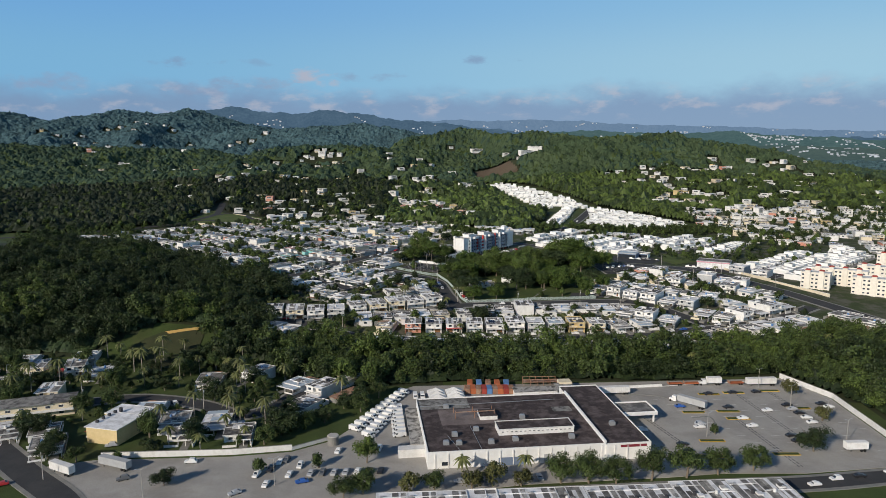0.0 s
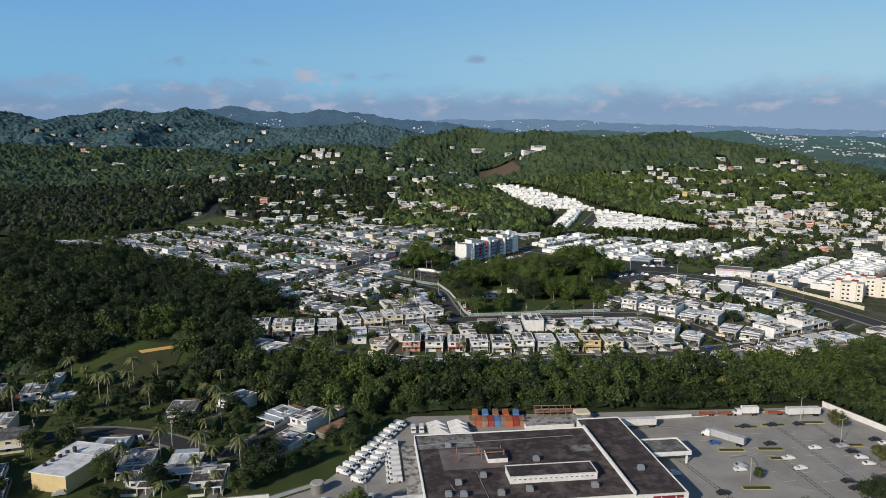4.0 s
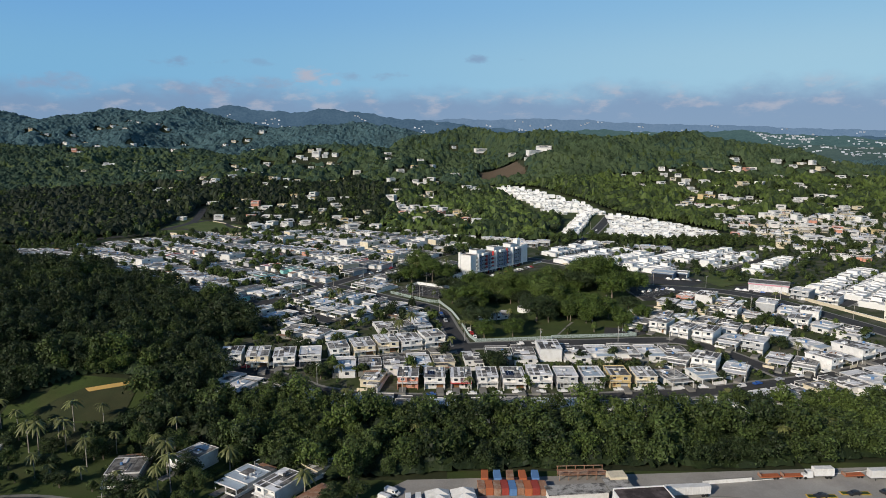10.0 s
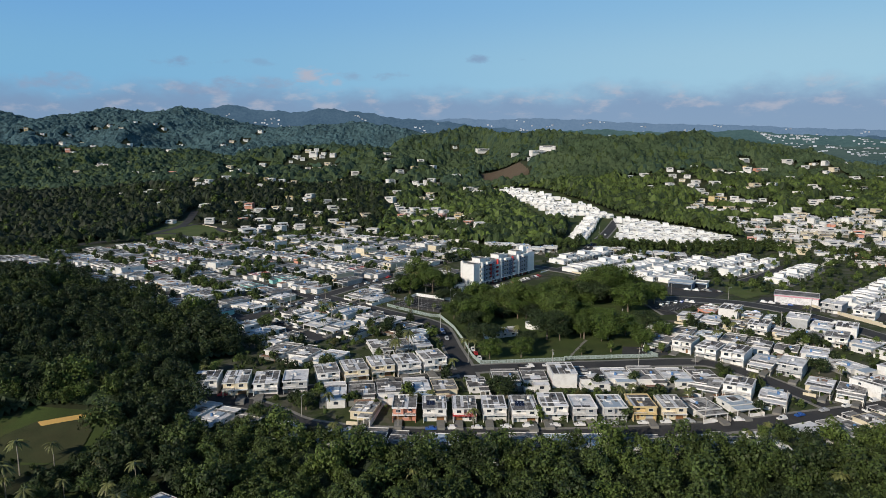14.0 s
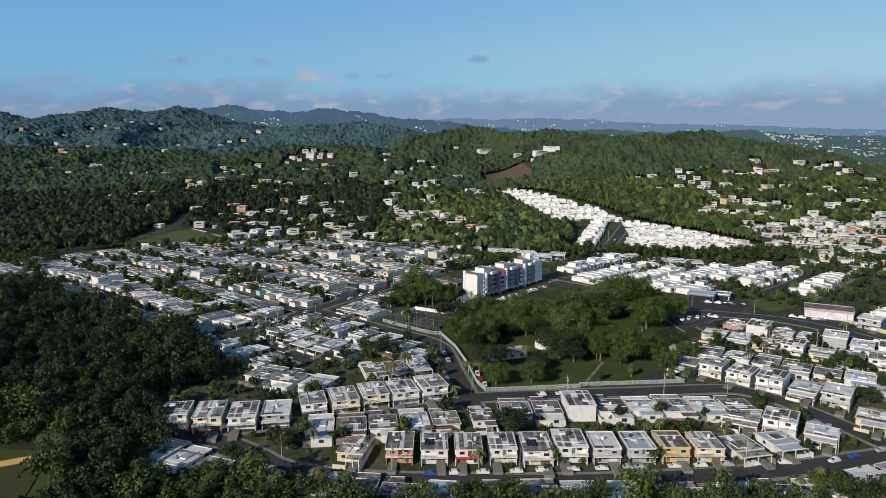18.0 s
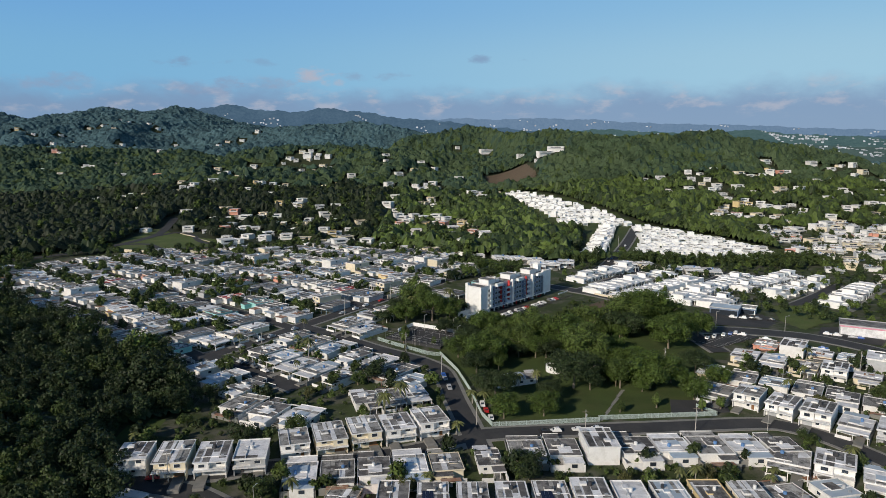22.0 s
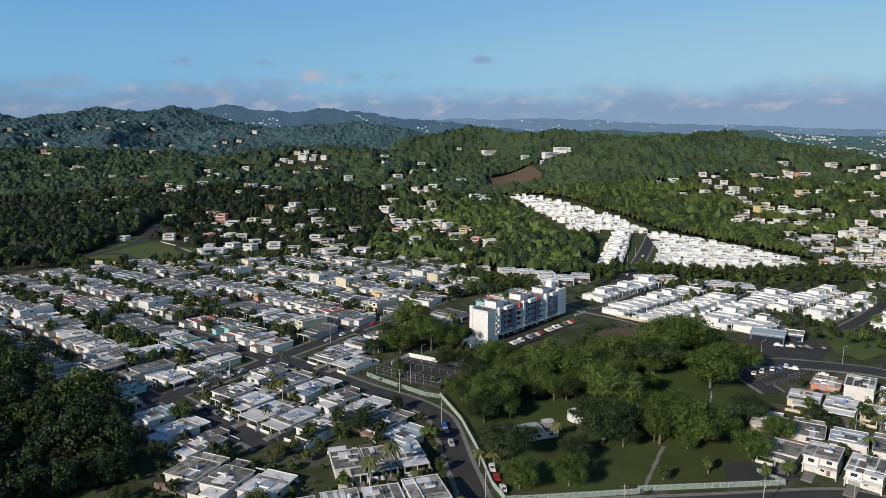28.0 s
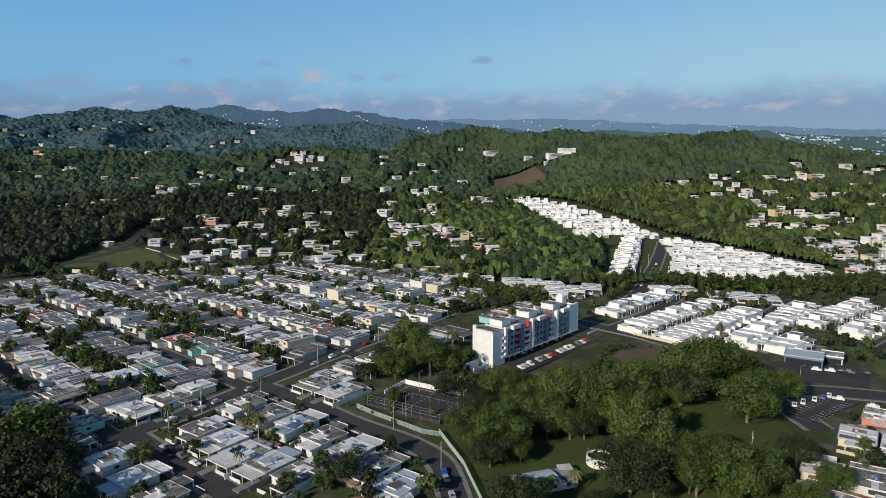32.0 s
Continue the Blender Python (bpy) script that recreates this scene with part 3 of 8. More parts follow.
def window_mesh(w, h, frame_mat="white"):
    key = (w, h, frame_mat)
    if key not in _win:
        me = Mesh()
        f = 0.1
        o = [(-w / 2, 0), (w / 2, 0), (w / 2, h), (-w / 2, h)]
        n = [(-w / 2 + f, f), (w / 2 - f, f), (w / 2 - f, h - f), (-w / 2 + f, h - f)]
        me.v = [(x, 0.0, z) for x, z in o] + [(x, -0.09, z) for x, z in o] + [(x, -0.09, z) for x, z in n] + [(x, -0.03, z) for x, z in n]
        for k in range(4):
            j = (k + 1) % 4
            me.f += [(k, j, 4 + j, 4 + k), (4 + k, 4 + j, 8 + j, 8 + k), (8 + k, 8 + j, 12 + j, 12 + k)]
            me.m += [0, 0, 0]
        me.f.append((12, 13, 14, 15))
        me.m.append(1)
        _win[key] = me.data("window", [frame_mat, "glass"])
    return _win[key]


def window(parent, x, y, z, w, h, turn=0, frame_mat="white"):
    return part("window", window_mesh(w, h, frame_mat), "", parent, at=pose(x, y, z, 0, 0, turn))


def flat_roof(w, d, z, over=0.45, rim=0.28, thick=0.22, x=0, y=0):
    """A roof slab with a low rim round a sunken roofing field."""
    me = Mesh()
    a, b, t, f = w / 2 + over, d / 2 + over, 0.2, z + thick
    c = ((-1, -1), (1, -1), (1, 1), (-1, 1))
    me.v = [(x + i * a, y + j * b, z) for i, j in c] + [(x + i * a, y + j * b, f + rim) for i, j in c]
    me.v += [(x + i * (a - t), y + j * (b - t), f + rim) for i, j in c] + [(x + i * (a - t), y + j * (b - t), f) for i, j in c]
    me.f = [(3, 2, 1, 0), (12, 13, 14, 15)]
    me.m = [1, 0]
    for k in range(4):
        j = (k + 1) % 4
        me.f += [(k, j, 4 + j, 4 + k), (4 + k, 4 + j, 8 + j, 8 + k), (8 + k, 8 + j, 12 + j, 12 + k)]
        me.m += [1, 1, 1]
    return me


def upstands(h, w, d, z, rng, mats, y=0.0):
    """A stair box, low cross walls and strips of newer and older coating on a roof."""
    u, v = rng.uniform(-0.3, 0.15) * w, rng.uniform(-0.3, 0.15) * d + y
    part("roof_box", Mesh().box(u, v, z, u + rng.uniform(1.6, 3.2), v + rng.uniform(1.6, 3.0), z + rng.uniform(0.3, 0.8), 1, top=0), mats, h)
    coating(h, w, d, z, rng, y)


def coating(h, w, d, z, rng, y=0.0):
    me = Mesh()
    x = -w / 2 + 0.15
    along = rng.random() < 0.6
    pale = rng.random() < 0.55
    n = rng.choice((3, 4, 5, 6))
    for k in range(n):
        a, b = (k + 0.02) / n, (k + rng.uniform(0.6, 0.98)) / n
        c0, c1 = rng.choice((0.0, 0.0, rng.uniform(0, 0.5))), rng.choice((1.0, 1.0, rng.uniform(0.55, 1)))
        if rng.random() < 0.4:
            continue
        m = rng.choice((0, 1, 2, 2) if pale else (0, 0, 0, 1, 2))
        W, D = w - 0.4, d - 0.4
        if along:
            me.box(-W / 2 + a * W, y - D / 2 + c0 * D, z, -W / 2 + b * W, y - D / 2 + c1 * D, z + rng.choice((0.03, 0.05, 0.12)), m)
        else:
            me.box(-W / 2 + c0 * W, y - D / 2 + a * D, z, -W / 2 + c1 * W, y - D / 2 + b * D, z + rng.choice((0.03, 0.05, 0.12)), m)
    k = rng.uniform(-0.3, 0.3)
    me.box(-w / 2 + 0.1, k * d + y, z, w / 2 - 0.1, k * d + y + 0.2, z + 0.3, 2) if rng.random() < 0.6 else me.box(k * w, -d / 2 + y + 0.1, z, k * w + 0.2, d / 2 + y - 0.1, z + 0.3, 2)
    tagged(part("roof_coating", me, "roof_dark roof_grey roof_white", h, "patched strips of roof coating"), kind="stuff")


def roof_bits(h, z, rng, w, d, tank=True, panels=False, simple=False):
    """Water tank, cooling unit, panels on a roof."""
    if tank:
        x, y = rng.uniform(-w * 0.3, w * 0.3), rng.uniform(0, d * 0.3)
        me = Mesh().tube(x, y, z, z + 1.15, 0.55, 0.55, 10)
        me.tube(x, y, z + 1.15, z + 1.3, 0.55, 0.25, 10)
        part("water_tank", me, rng.choice(("white", "white", "white", "dark", "grey", "blue")), h)
    if not simple and rng.random() < 0.5:
        x, y = rng.uniform(-w * 0.35, w * 0.35), rng.uniform(-d * 0.35, 0)
        part("cooling_unit", Mesh().box(x, y, z, x + 0.9, y + 0.5, z + 0.75, taper=0.03), "metal", h)
    if panels:
        me = Mesh()
        n = rng.choice((3, 4, 5))
        x0, y0 = -w * 0.35, -d * 0.25
        for k in range(n):
            for j in range(2):
                x, y = x0 + k * 1.15, y0 + j * 2.2
                i = len(me.v)
                me.v += [(x, y, z + 0.15), (x + 1.05, y, z + 0.15), (x + 1.05, y + 2.0, z + 0.5), (x, y + 2.0, z + 0.5), (x, y, z + 0.1), (x + 1.05, y, z + 0.1), (x + 1.05, y + 2.0, z + 0.45), (x, y + 2.0, z + 0.45)]
                me.f += [(i, i + 1, i + 2, i + 3), (i + 4, i + 7, i + 6, i + 5), (i, i + 4, i + 5, i + 1), (i + 2, i + 6, i + 7, i + 3)]
                me.m += [0, 1, 1, 1]
        tagged(part("solar_panel", me, "solar metal", h, "dark glass solar panels on the flat roof"), kind="stuff")


def one_storey(paint, roofing, label, seed, w=10.6, d=13.0, full=True, port=True, panels=False, plain=False):
    rng = random.Random(seed)
    h = thing("bungalow", label, "house")
    WIDE[h.name] = w
    hh = 2.75
    back = 2.2
    # main box, a lower room at the back and a raised part of the roof
    k0 = rng.choice((-0.5, -0.5, -0.1, 0.05))
    k1 = min(0.5, k0 + rng.uniform(0.45, 1.0))
    deep, low = rng.uniform(2.2, 5.0), hh - rng.uniform(0.15, 0.6)
    me = Mesh().box(-w / 2, -d / 2 + 2.2, -2.5, w / 2, d / 2, hh)
    me.box(k0 * w + 0.1, d / 2 + 0.003, -2.5, k1 * w - 0.1, d / 2 + deep, low)
    part("wall", me, paint, h)
    if not plain:
        window(h, (k0 + k1) / 2 * w, d / 2 + deep, 0.7, 1.9, 1.25, 180, "dark")
    trim = rng.choice((paint, "white", "white", "grey"))
    other = rng.choice([q for q in ("roof_white", "roof_dark", "roof_dark", "roof_grey", "roof_blue", "rust") if q != roofing])
    me = flat_roof(w, d - 2.2, hh, 0.4, rng.choice((0.06, 0.12, 0.2)), y=1.1)
    me.box(k0 * w - 0.2, d / 2 + 0.41, low, k1 * w + 0.2, d / 2 + deep + 0.3, low + 0.14, 1, top=2)
    ux, uy = rng.uniform(-0.42, 0.0) * w, rng.uniform(-0.25, 0.1) * d
    me.box(ux, uy, hh + 0.2, ux + rng.uniform(0.3, 0.48) * w, uy + rng.uniform(0.2, 0.38) * d, hh + rng.uniform(0.4, 0.75), 1, top=rng.choice((0, 2)))
    top = part("roof", me, roofing + " " + trim + " " + other, h)
    if port:
        side = rng.choice((-1, 1))
        px = side * w / 4
        me = Mesh()
        far_edge = -side * w * rng.choice((0.0, 0.3, 0.48))
        e0, e1 = min(px - w / 4 - 0.2, far_edge), max(px + w / 4 + 0.2, far_edge)
        me.box(e0, -d / 2 - 2.6, hh - 0.35, e1, -d / 2 + 1.75, hh - 0.12, 1, top=0)
        me.box(e0, -d / 2 - 2.6, hh - 0.12, e1, -d / 2 - 2.42, hh + 0.1, 1)
        for x in (e0 + 0.1, (e0 + e1) / 2, e1 - 0.35):
            me.box(x, -d / 2 - 2.5, -1.5, x + 0.25, -d / 2 - 2.25, hh - 0.35, 1)
        part("carport", me, roofing + " white", h, "flat concrete carport on square posts")
        window(h, -side * w / 4, -d / 2 + 2.2, 0.9, 1.8, 1.25)
        if plain:
            coating(top, w, d - 2.2, hh + 0.22, rng, 1.1)
            roof_bits(h, hh + 0.22, rng, w, d - 3, tank=rng.random() < 0.5, panels=panels, simple=True)
            return h
        upstands(top, w, d - 2.2, hh + 0.22, rng, roofing + " white", 1.1)
        part("garden_wall", Mesh().box(w / 2 + 0.5, -d / 2 - 4, -2, w / 2 + 0.66, d / 2 + 4, 1.5).box(-w / 2 - 0.5, d / 2 + 4, -2, w / 2 + 0.5, d / 2 + 4.16, 1.7), rng.choice(("white", "white", "pave")), h)
        part("driveway", Mesh().box(px - 1.6, -d / 2 - 6.4, -1.0, px + 1.6, -d / 2 + 2.2, 0.12), "pave", h)
        part("fence", Mesh().box(-side * w / 4 - w / 4, -d / 2 - 3.0, -1.0, -side * w / 4 + w / 4, -d / 2 - 2.85, 0.95), rng.choice(("white", paint)), h)
        part("door", Mesh().box(px - 0.5, -d / 2 + 2.1, 0.05, px + 0.5, -d / 2 + 2.2, 2.15), rng.choice(("wood", "white", "dark")), h)
    if full:
        window(h, -w / 2, d / 8, 0.95, 1.8, 1.2, -90)
        if back and deep < 3.4:
            part("patio_roof", Mesh().box(-w / 3, d / 2 + deep + 0.31, hh - 0.9, w / 3, d / 2 + deep + 2.4, hh - 0.8).box(-w / 3, d / 2 + deep + 2.2, -1.5, -w / 3 + 0.15, d / 2 + deep + 2.35, hh - 0.9).box(w / 3 - 0.15, d / 2 + deep + 2.2, -1.5, w / 3, d / 2 + deep + 2.35, hh - 0.9),
                 rng.choice(("roof_blue", "roof_grey", "rust")), h, "sheet patio roof on thin posts")
    roof_bits(h, hh + 0.22, rng, w, d - 3, tank=True, panels=panels, simple=not full)
    return h


def two_storey(paint, roofing, label, seed, w=9.4, d=14.0, trim="white", panels=False, balcony=True, slab=None):
    rng = random.Random(seed)
    h = thing("house", label, "house")
    WIDE[h.name] = w
    hh = 5.35
    me = Mesh().box(-w / 2, -d / 2 + 1.6, -2.5, w / 2, d / 2, hh)
    me.box(-w / 2, -d / 2, -2.5, -w / 2 + 0.25, -d / 2 + 1.6, 2.9)
    me.box(w / 2 - 0.25, -d / 2, -2.5, w / 2, -d / 2 + 1.6, hh)
    side = rng.choice((-1, 1))
    me.box(*((0.3, -d / 2, 2.9, w / 2 - 0.25, -d / 2 + 1.6, hh) if side > 0 else (-w / 2 + 0.25, -d / 2, 2.9, -0.3, -d / 2 + 1.6, hh)))
    part("wall", me, paint, h)
    top = part("roof", flat_roof(w, d, hh, 0.25, rng.choice((0.08, 0.15, 0.4)), y=0), roofing + " " + trim, h)
    upstands(top, w, d, hh + 0.22, rng, roofing + " " + trim)
    part("floor_slab", Mesh().box(-w / 2 - 0.1, -d / 2 - (1.2 if balcony else 0.2), 2.75, w / 2 + 0.1, -d / 2 + 1.6, 2.95), slab or trim, h)
    if balcony:
        me = Mesh()
        x0, x1 = (-w / 2, 0.2) if side > 0 else (-0.2, w / 2)
        me.box(x0, -d / 2 - 1.15, 3.75, x1, -d / 2 - 1.07, 3.85)
        for k in range(12):
            x = x0 + (x1 - x0) * k / 11
            me.box(x - 0.03, -d / 2 - 1.14, 2.95, x + 0.03, -d / 2 - 1.08, 3.75)
        part("balcony_rail", me, rng.choice(("white", "dark", trim)), h)
    gx = side * w / 4
    part("garage_door", Mesh().box(gx - 1.5, -d / 2 + 1.5, 0.05, gx + 1.5, -d / 2 + 1.6, 2.3), rng.choice(("white", "grey", "wood")), h)
    part("door", Mesh().box(-gx - 0.5, -d / 2 + 1.5, 0.05, -gx + 0.5, -d / 2 + 1.6, 2.15), rng.choice(("wood", "white", "dark")), h)
    window(h, gx, -d / 2, 3.7, 1.9, 1.3)
    window(h, -gx, -d / 2 + 1.6, 3.6, 1.7, 1.5)
    window(h, -gx + 1.7 * side, -d / 2 + 1.6, 0.9, 1.2, 1.2)
    for z in (0.95, 3.75):
        window(h, -w / 2, d / 6, z, 1.4, 1.2, -90)
    part("driveway", Mesh().box(gx - 1.6, -d / 2 - 6.2, -1.0, gx + 1.6, -d / 2 + 1.6, 0.12), "pave", h)
    roof_bits(h, hh + 0.22, rng, w, d, panels=panels)
    return h


def terrace(seed, tall, plain=False):
    """A white modern row house of stacked boxes."""
    rng = random.Random(seed)
    h = thing("row_house", "bright white modern row house with stacked flat roofs", "house", "white terrace houses")
    w, d = 8.4, 16.0
    hh = 2.9
    cut = rng.uniform(3.5, 5.5)
    side = rng.choice((-1, 1))
    xa, xb = (-w / 2, 0.6) if side > 0 else (-0.6, w / 2)
    # body, with an open car bay at the front under a thin slab
    me = Mesh().box(-w / 2, -d / 2 + cut, -3, w / 2, d / 2, hh)
    me.box(*((0.6, -d / 2 + 1.2, -3, w / 2, -d / 2 + cut, hh) if side > 0 else (-w / 2, -d / 2 + 1.2, -3, -0.6, -d / 2 + cut, hh)))
    me.box(-w / 2, d / 2, -3, w / 2, d / 2 + 0.2, 1.7).box(w / 2 - 0.2, d / 2 + 0.2, -3, w / 2, d / 2 + 3, 1.7)
    for x in (xa + 0.1, xb - 0.35):
        me.box(x, -d / 2 + 0.1, -3, x + 0.25, -d / 2 + 0.35, hh - 0.4)
    part("wall", me, "clean_white", h)
    me = flat_roof(w, d - cut, hh, 0.06, rng.choice((0.25, 0.45)), y=cut / 2)
    me.box(xa, -d / 2, hh - 0.4, xb, -d / 2 + cut - 0.07, hh - 0.2, 1, top=0)
    me.box(*((0.6, -d / 2 + 1.1, hh, w / 2 + 0.05, -d / 2 + cut - 0.07, hh + 0.3) if side > 0 else (-w / 2 - 0.05, -d / 2 + 1.1, hh, -0.6, -d / 2 + cut - 0.07, hh + 0.3)), 1, top=0)
    u, v = rng.uniform(-0.4, -0.05) * w, rng.uniform(-0.15, 0.12) * d
    me.box(u, v, hh + 0.2, u + rng.uniform(0.35, 0.5) * w, v + rng.uniform(3, 5), hh + rng.uniform(0.6, 1.1), 1, top=rng.choice((0, 2)))
    part("roof", me, rng.choice(("roof_white", "roof_white", "roof_white", "roof_grey")) + " clean_white " + rng.choice(("roof_grey", "roof_dark", "roof_white")), h)
    if tall:
        x0, x1 = -w / 2 + 0.2, w / 2 - rng.choice((0.2, 3.2, 3.8))
        y0, y1 = -d / 2 + cut + 1.5, d / 2 - rng.uniform(2, 4.5)
        me = Mesh().box(x0, y0, hh + 0.22, x1, y1, hh + 2.5)
        me.box(x0 + 0.8, y0 - 0.06, hh + 0.8, x0 + 2.6, y0 - 0.005, hh + 2.0, 1)
        part("upper_floor", me, "clean_white glass", h)
        part("upper_roof", flat_roof(x1 - x0, y1 - y0, hh + 2.5, 0.15, 0.25, x=(x0 + x1) / 2, y=(y0 + y1) / 2), rng.choice(("roof_white", "roof_grey")) + " clean_white", h)
    if plain:
        return h
    part("garage_door", Mesh().box((xa + xb) / 2 - 1.4, -d / 2 + cut - 0.1, 0.05, (xa + xb) / 2 + 1.4, -d / 2 + cut - 0.004, 2.2), rng.choice(("grey", "dark")), h)
    window(h, -(xa + xb) / 2, -d / 2 + 1.2, 0.8, 1.8, 1.4)
    return h


ONE = [
    one_storey("white", "roof_white", "white one-storey house with a white-coated flat roof", 1),
    one_storey("white", "roof_grey", "white one-storey house with a stained concrete roof", 2, 11.2, 14),
    one_storey("cream", "roof_white", "cream one-storey house with a white flat roof", 3),
    one_storey("white", "roof_dark", "white one-storey house with dark weathered roof felt", 4),
    one_storey("teal", "roof_grey", "turquoise one-storey house with a grey flat roof", 5),
    one_storey("white", "roof_white", "white one-storey house with solar panels on its roof", 6, 11.4, 13, panels=True),
    one_storey("cream", "roof_grey", "cream one-storey house with a stained grey roof", 7, 10, 14.5),
    one_storey("pink", "roof_grey", "salmon-pink one-storey house with a grey flat roof", 8),
    one_storey("white", "roof_blue", "white one-storey house with bluish metal roofing", 9, 10.8, 12),
    one_storey("yellow", "roof_white", "yellow one-storey house with a pale flat roof", 10),
]
TWO = [
    two_storey("white", "roof_grey", "white two-storey house with balcony and grey roof", 21),
    two_storey("white", "roof_white", "bright white two-storey house with flat roof", 22, trim="white"),
    two_storey("cream", "roof_grey", "cream two-storey house with stained flat roof", 23),
    two_storey("grey", "roof_white", "grey and white two-storey house with flat roof", 24, trim="white"),
    two_storey("white", "roof_dark", "white two-storey house with dark roof and solar panels", 25, panels=True),
    two_storey("pink", "roof_dark", "salmon-pink two-storey house with dark stained roof", 26, trim="white"),
    two_storey("yellow", "roof_dark", "yellow two-storey house with dark weathered roof", 27, trim="yellow"),
    two_storey("grey", "roof_blue", "grey two-storey house with blue-grey metal roof", 28),
    two_storey("white", "roof_grey", "white two-storey house with red front and dark roof", 29, slab="red"),
]
FAR_ONE = [one_storey(a, b, c, 60 + k, w, d, plain=True, panels=k == 5) for k, (a, b, c, w, d) in enumerate((
    ("white", "roof_white", "white one-storey house with a white-coated flat roof", 10.6, 13), ("white", "roof_grey", "white one-storey house with a stained concrete roof", 11.2, 14),
    ("cream", "roof_white", "cream one-storey house with a white flat roof", 10.6, 13), ("white", "roof_dark", "white one-storey house with dark weathered roof felt", 10.6, 13),
    ("teal", "roof_grey", "turquoise one-storey house with a grey flat roof", 10.6, 12), ("white", "roof_white", "white one-storey house with solar panels on its roof", 11.4, 13),
    ("cream", "roof_grey", "cream one-storey house with a stained grey roof", 10, 14.5), ("pink", "roof_grey", "salmon-pink one-storey house with a grey flat roof", 10.6, 13),
    ("white", "roof_blue", "white one-storey house with bluish metal roofing", 10.8, 12), ("yellow", "roof_white", "yellow one-storey house with a pale flat roof", 10.6, 13),
    ("grey", "roof_dark", "grey one-storey house with a dark patched roof", 11.6, 15), ("white", "roof_red", "white one-storey house with red roof sheets", 9.6, 11)))]
ROWHOUSE = [terrace(40 + k, k % 3 == 1) for k in range(6)]
FAR_ROW = [terrace(46 + k, k % 3 == 1, True) for k in range(6)]
lot_rng = random.Random(77)


def bake(name, items, label, category):
    """Far repeats joined into one mesh: (built thing, pose) pairs."""
    verts, faces, midx, mats = [], [], [], []
    for t, m in items:
        for ch in t.children_recursive or [t]:
            me = ch.data
            mm = m @ ch.matrix_basis if ch is not t else m
            base = len(verts)
            verts += [tuple(mm @ v.co) for v in me.vertices]
            slots = []
            for k in me.materials:
                if k not in mats:
                    mats.append(k)
                slots.append(mats.index(k))
            for f in me.polygons:
                faces.append(tuple(base + i for i in f.vertices))
                midx.append(slots[f.material_index])
    me = bpy.data.meshes.new(name)
    me.from_pydata(verts, [], faces)
    for k in mats:
        me.materials.append(k)
    me.polygons.foreach_set("material_index", midx)
    me.update()
    return tagged(new(name, me), label, category, kind="stuff")


def solid(t, name, label, category, group):
    """A far house as one mesh with all its shapes."""
    ob = bake(name, [(t, Matrix.Identity(4))], label, category)
    ob["kind"] = ""
    return tagged(ob, label, category, group)


FAR_ITEMS = []


def row(x0, y0, x1, y1, pick, group, n=None, pitch=12.6, flip=False, gap=0.0, jit=0.5, far=None):
    """Houses side by side along a line; they face to the right of it as one goes along, or to the left when flipped."""
    dx, dy = x1 - x0, y1 - y0
    length = math.hypot(dx, dy)
    n = n or max(1, int(length / pitch))
    turn = math.degrees(math.atan2(dy, dx)) + (180 if flip else 0)
    for k in range(n):
        if gap and lot_rng.random() < gap:
            continue
        s = (k + 0.5) / n
        a = lot_rng.uniform(-jit, jit)
        x, y = x0 + dx * s - dy / length * a, y0 + dy * s + dx / length * a
        t = pick[k % len(pick)] if isinstance(pick, tuple) else lot_rng.choice(pick)
        fit = min(1.3, max(0.8, length / n / (8.65 if t in ROWHOUSE + FAR_ROW else WIDE.get(t.name, 10.6) + 1.3)))
        m = spot(x, y, turn + lot_rng.uniform(-jit, jit) * 2.5)
        if t.name not in PLACED and far is None:
            put(t, m)["group"] = group
            continue
        else:
            m = m @ Matrix.Diagonal((fit * lot_rng.uniform(0.9, 1.02), lot_rng.uniform(0.98, 1.3) if jit > 1 else lot_rng.uniform(0.95, 1.2), lot_rng.uniform(0.95, 1.15), 1))
        if far is not None:
            far.append((t, m))
            continue
        c = put(t, m)
        c["group"] = group


# front row on the curved street, numbered by their look
row(-24, 403, 98, 405, (TWO[5], TWO[4], TWO[8], TWO[1], TWO[4], TWO[1], TWO[3], TWO[7], TWO[6], TWO[2]), "houses along the lower street", n=10)
row(98, 405, 130, 412, (ONE[1], ONE[8]), "houses along the lower street", n=2)
row(110, 433, 146, 412, (ONE[1], TWO[1], ONE[0]), "houses along the lower street", n=3)
row(182, 422, 226, 446, (TWO[0], ONE[2], TWO[1], ONE[0]), "houses along the lower street", n=4)
row(124, 440, 20, 436, (ONE[3], ONE[0], ONE[1], ONE[0], ONE[3], TWO[1], ONE[3], ONE[1]), "houses facing the park", n=8)
# two-storey row on the upper street
row(-112, 421, -62, 429, (TWO[1], TWO[2], TWO[1], TWO[3]), "houses on the upper street", n=4)
row(-62, 436, -2, 455, (TWO[0], TWO[2], TWO[2], TWO[1], TWO[0]), "houses on the upper street", n=5)
row(4, 428, -56, 420, (ONE[6], ONE[0], ONE[3], ONE[1], ONE[0]), "houses on the upper street", n=5)
row(-108, 400, -76, 388, (ONE[5], ONE[0], ONE[1]), "houses at the bend", n=3, flip=True)
# houses backing on the belt of trees
row(126, 376, 10, 374, (ONE[0], ONE[3], ONE[8], ONE[6], ONE[3], ONE[0], ONE[8], ONE[1], ONE[3]), "houses above the wood", n=9)
row(232, 418, 136, 380, (ONE[0], ONE[5], ONE[0], ONE[3], ONE[6], ONE[1], ONE[5]), "houses above the wood", n=7)
row(4, 374, -50, 380, (ONE[8], ONE[3], ONE[1], ONE[8]), "houses above the wood", n=4)

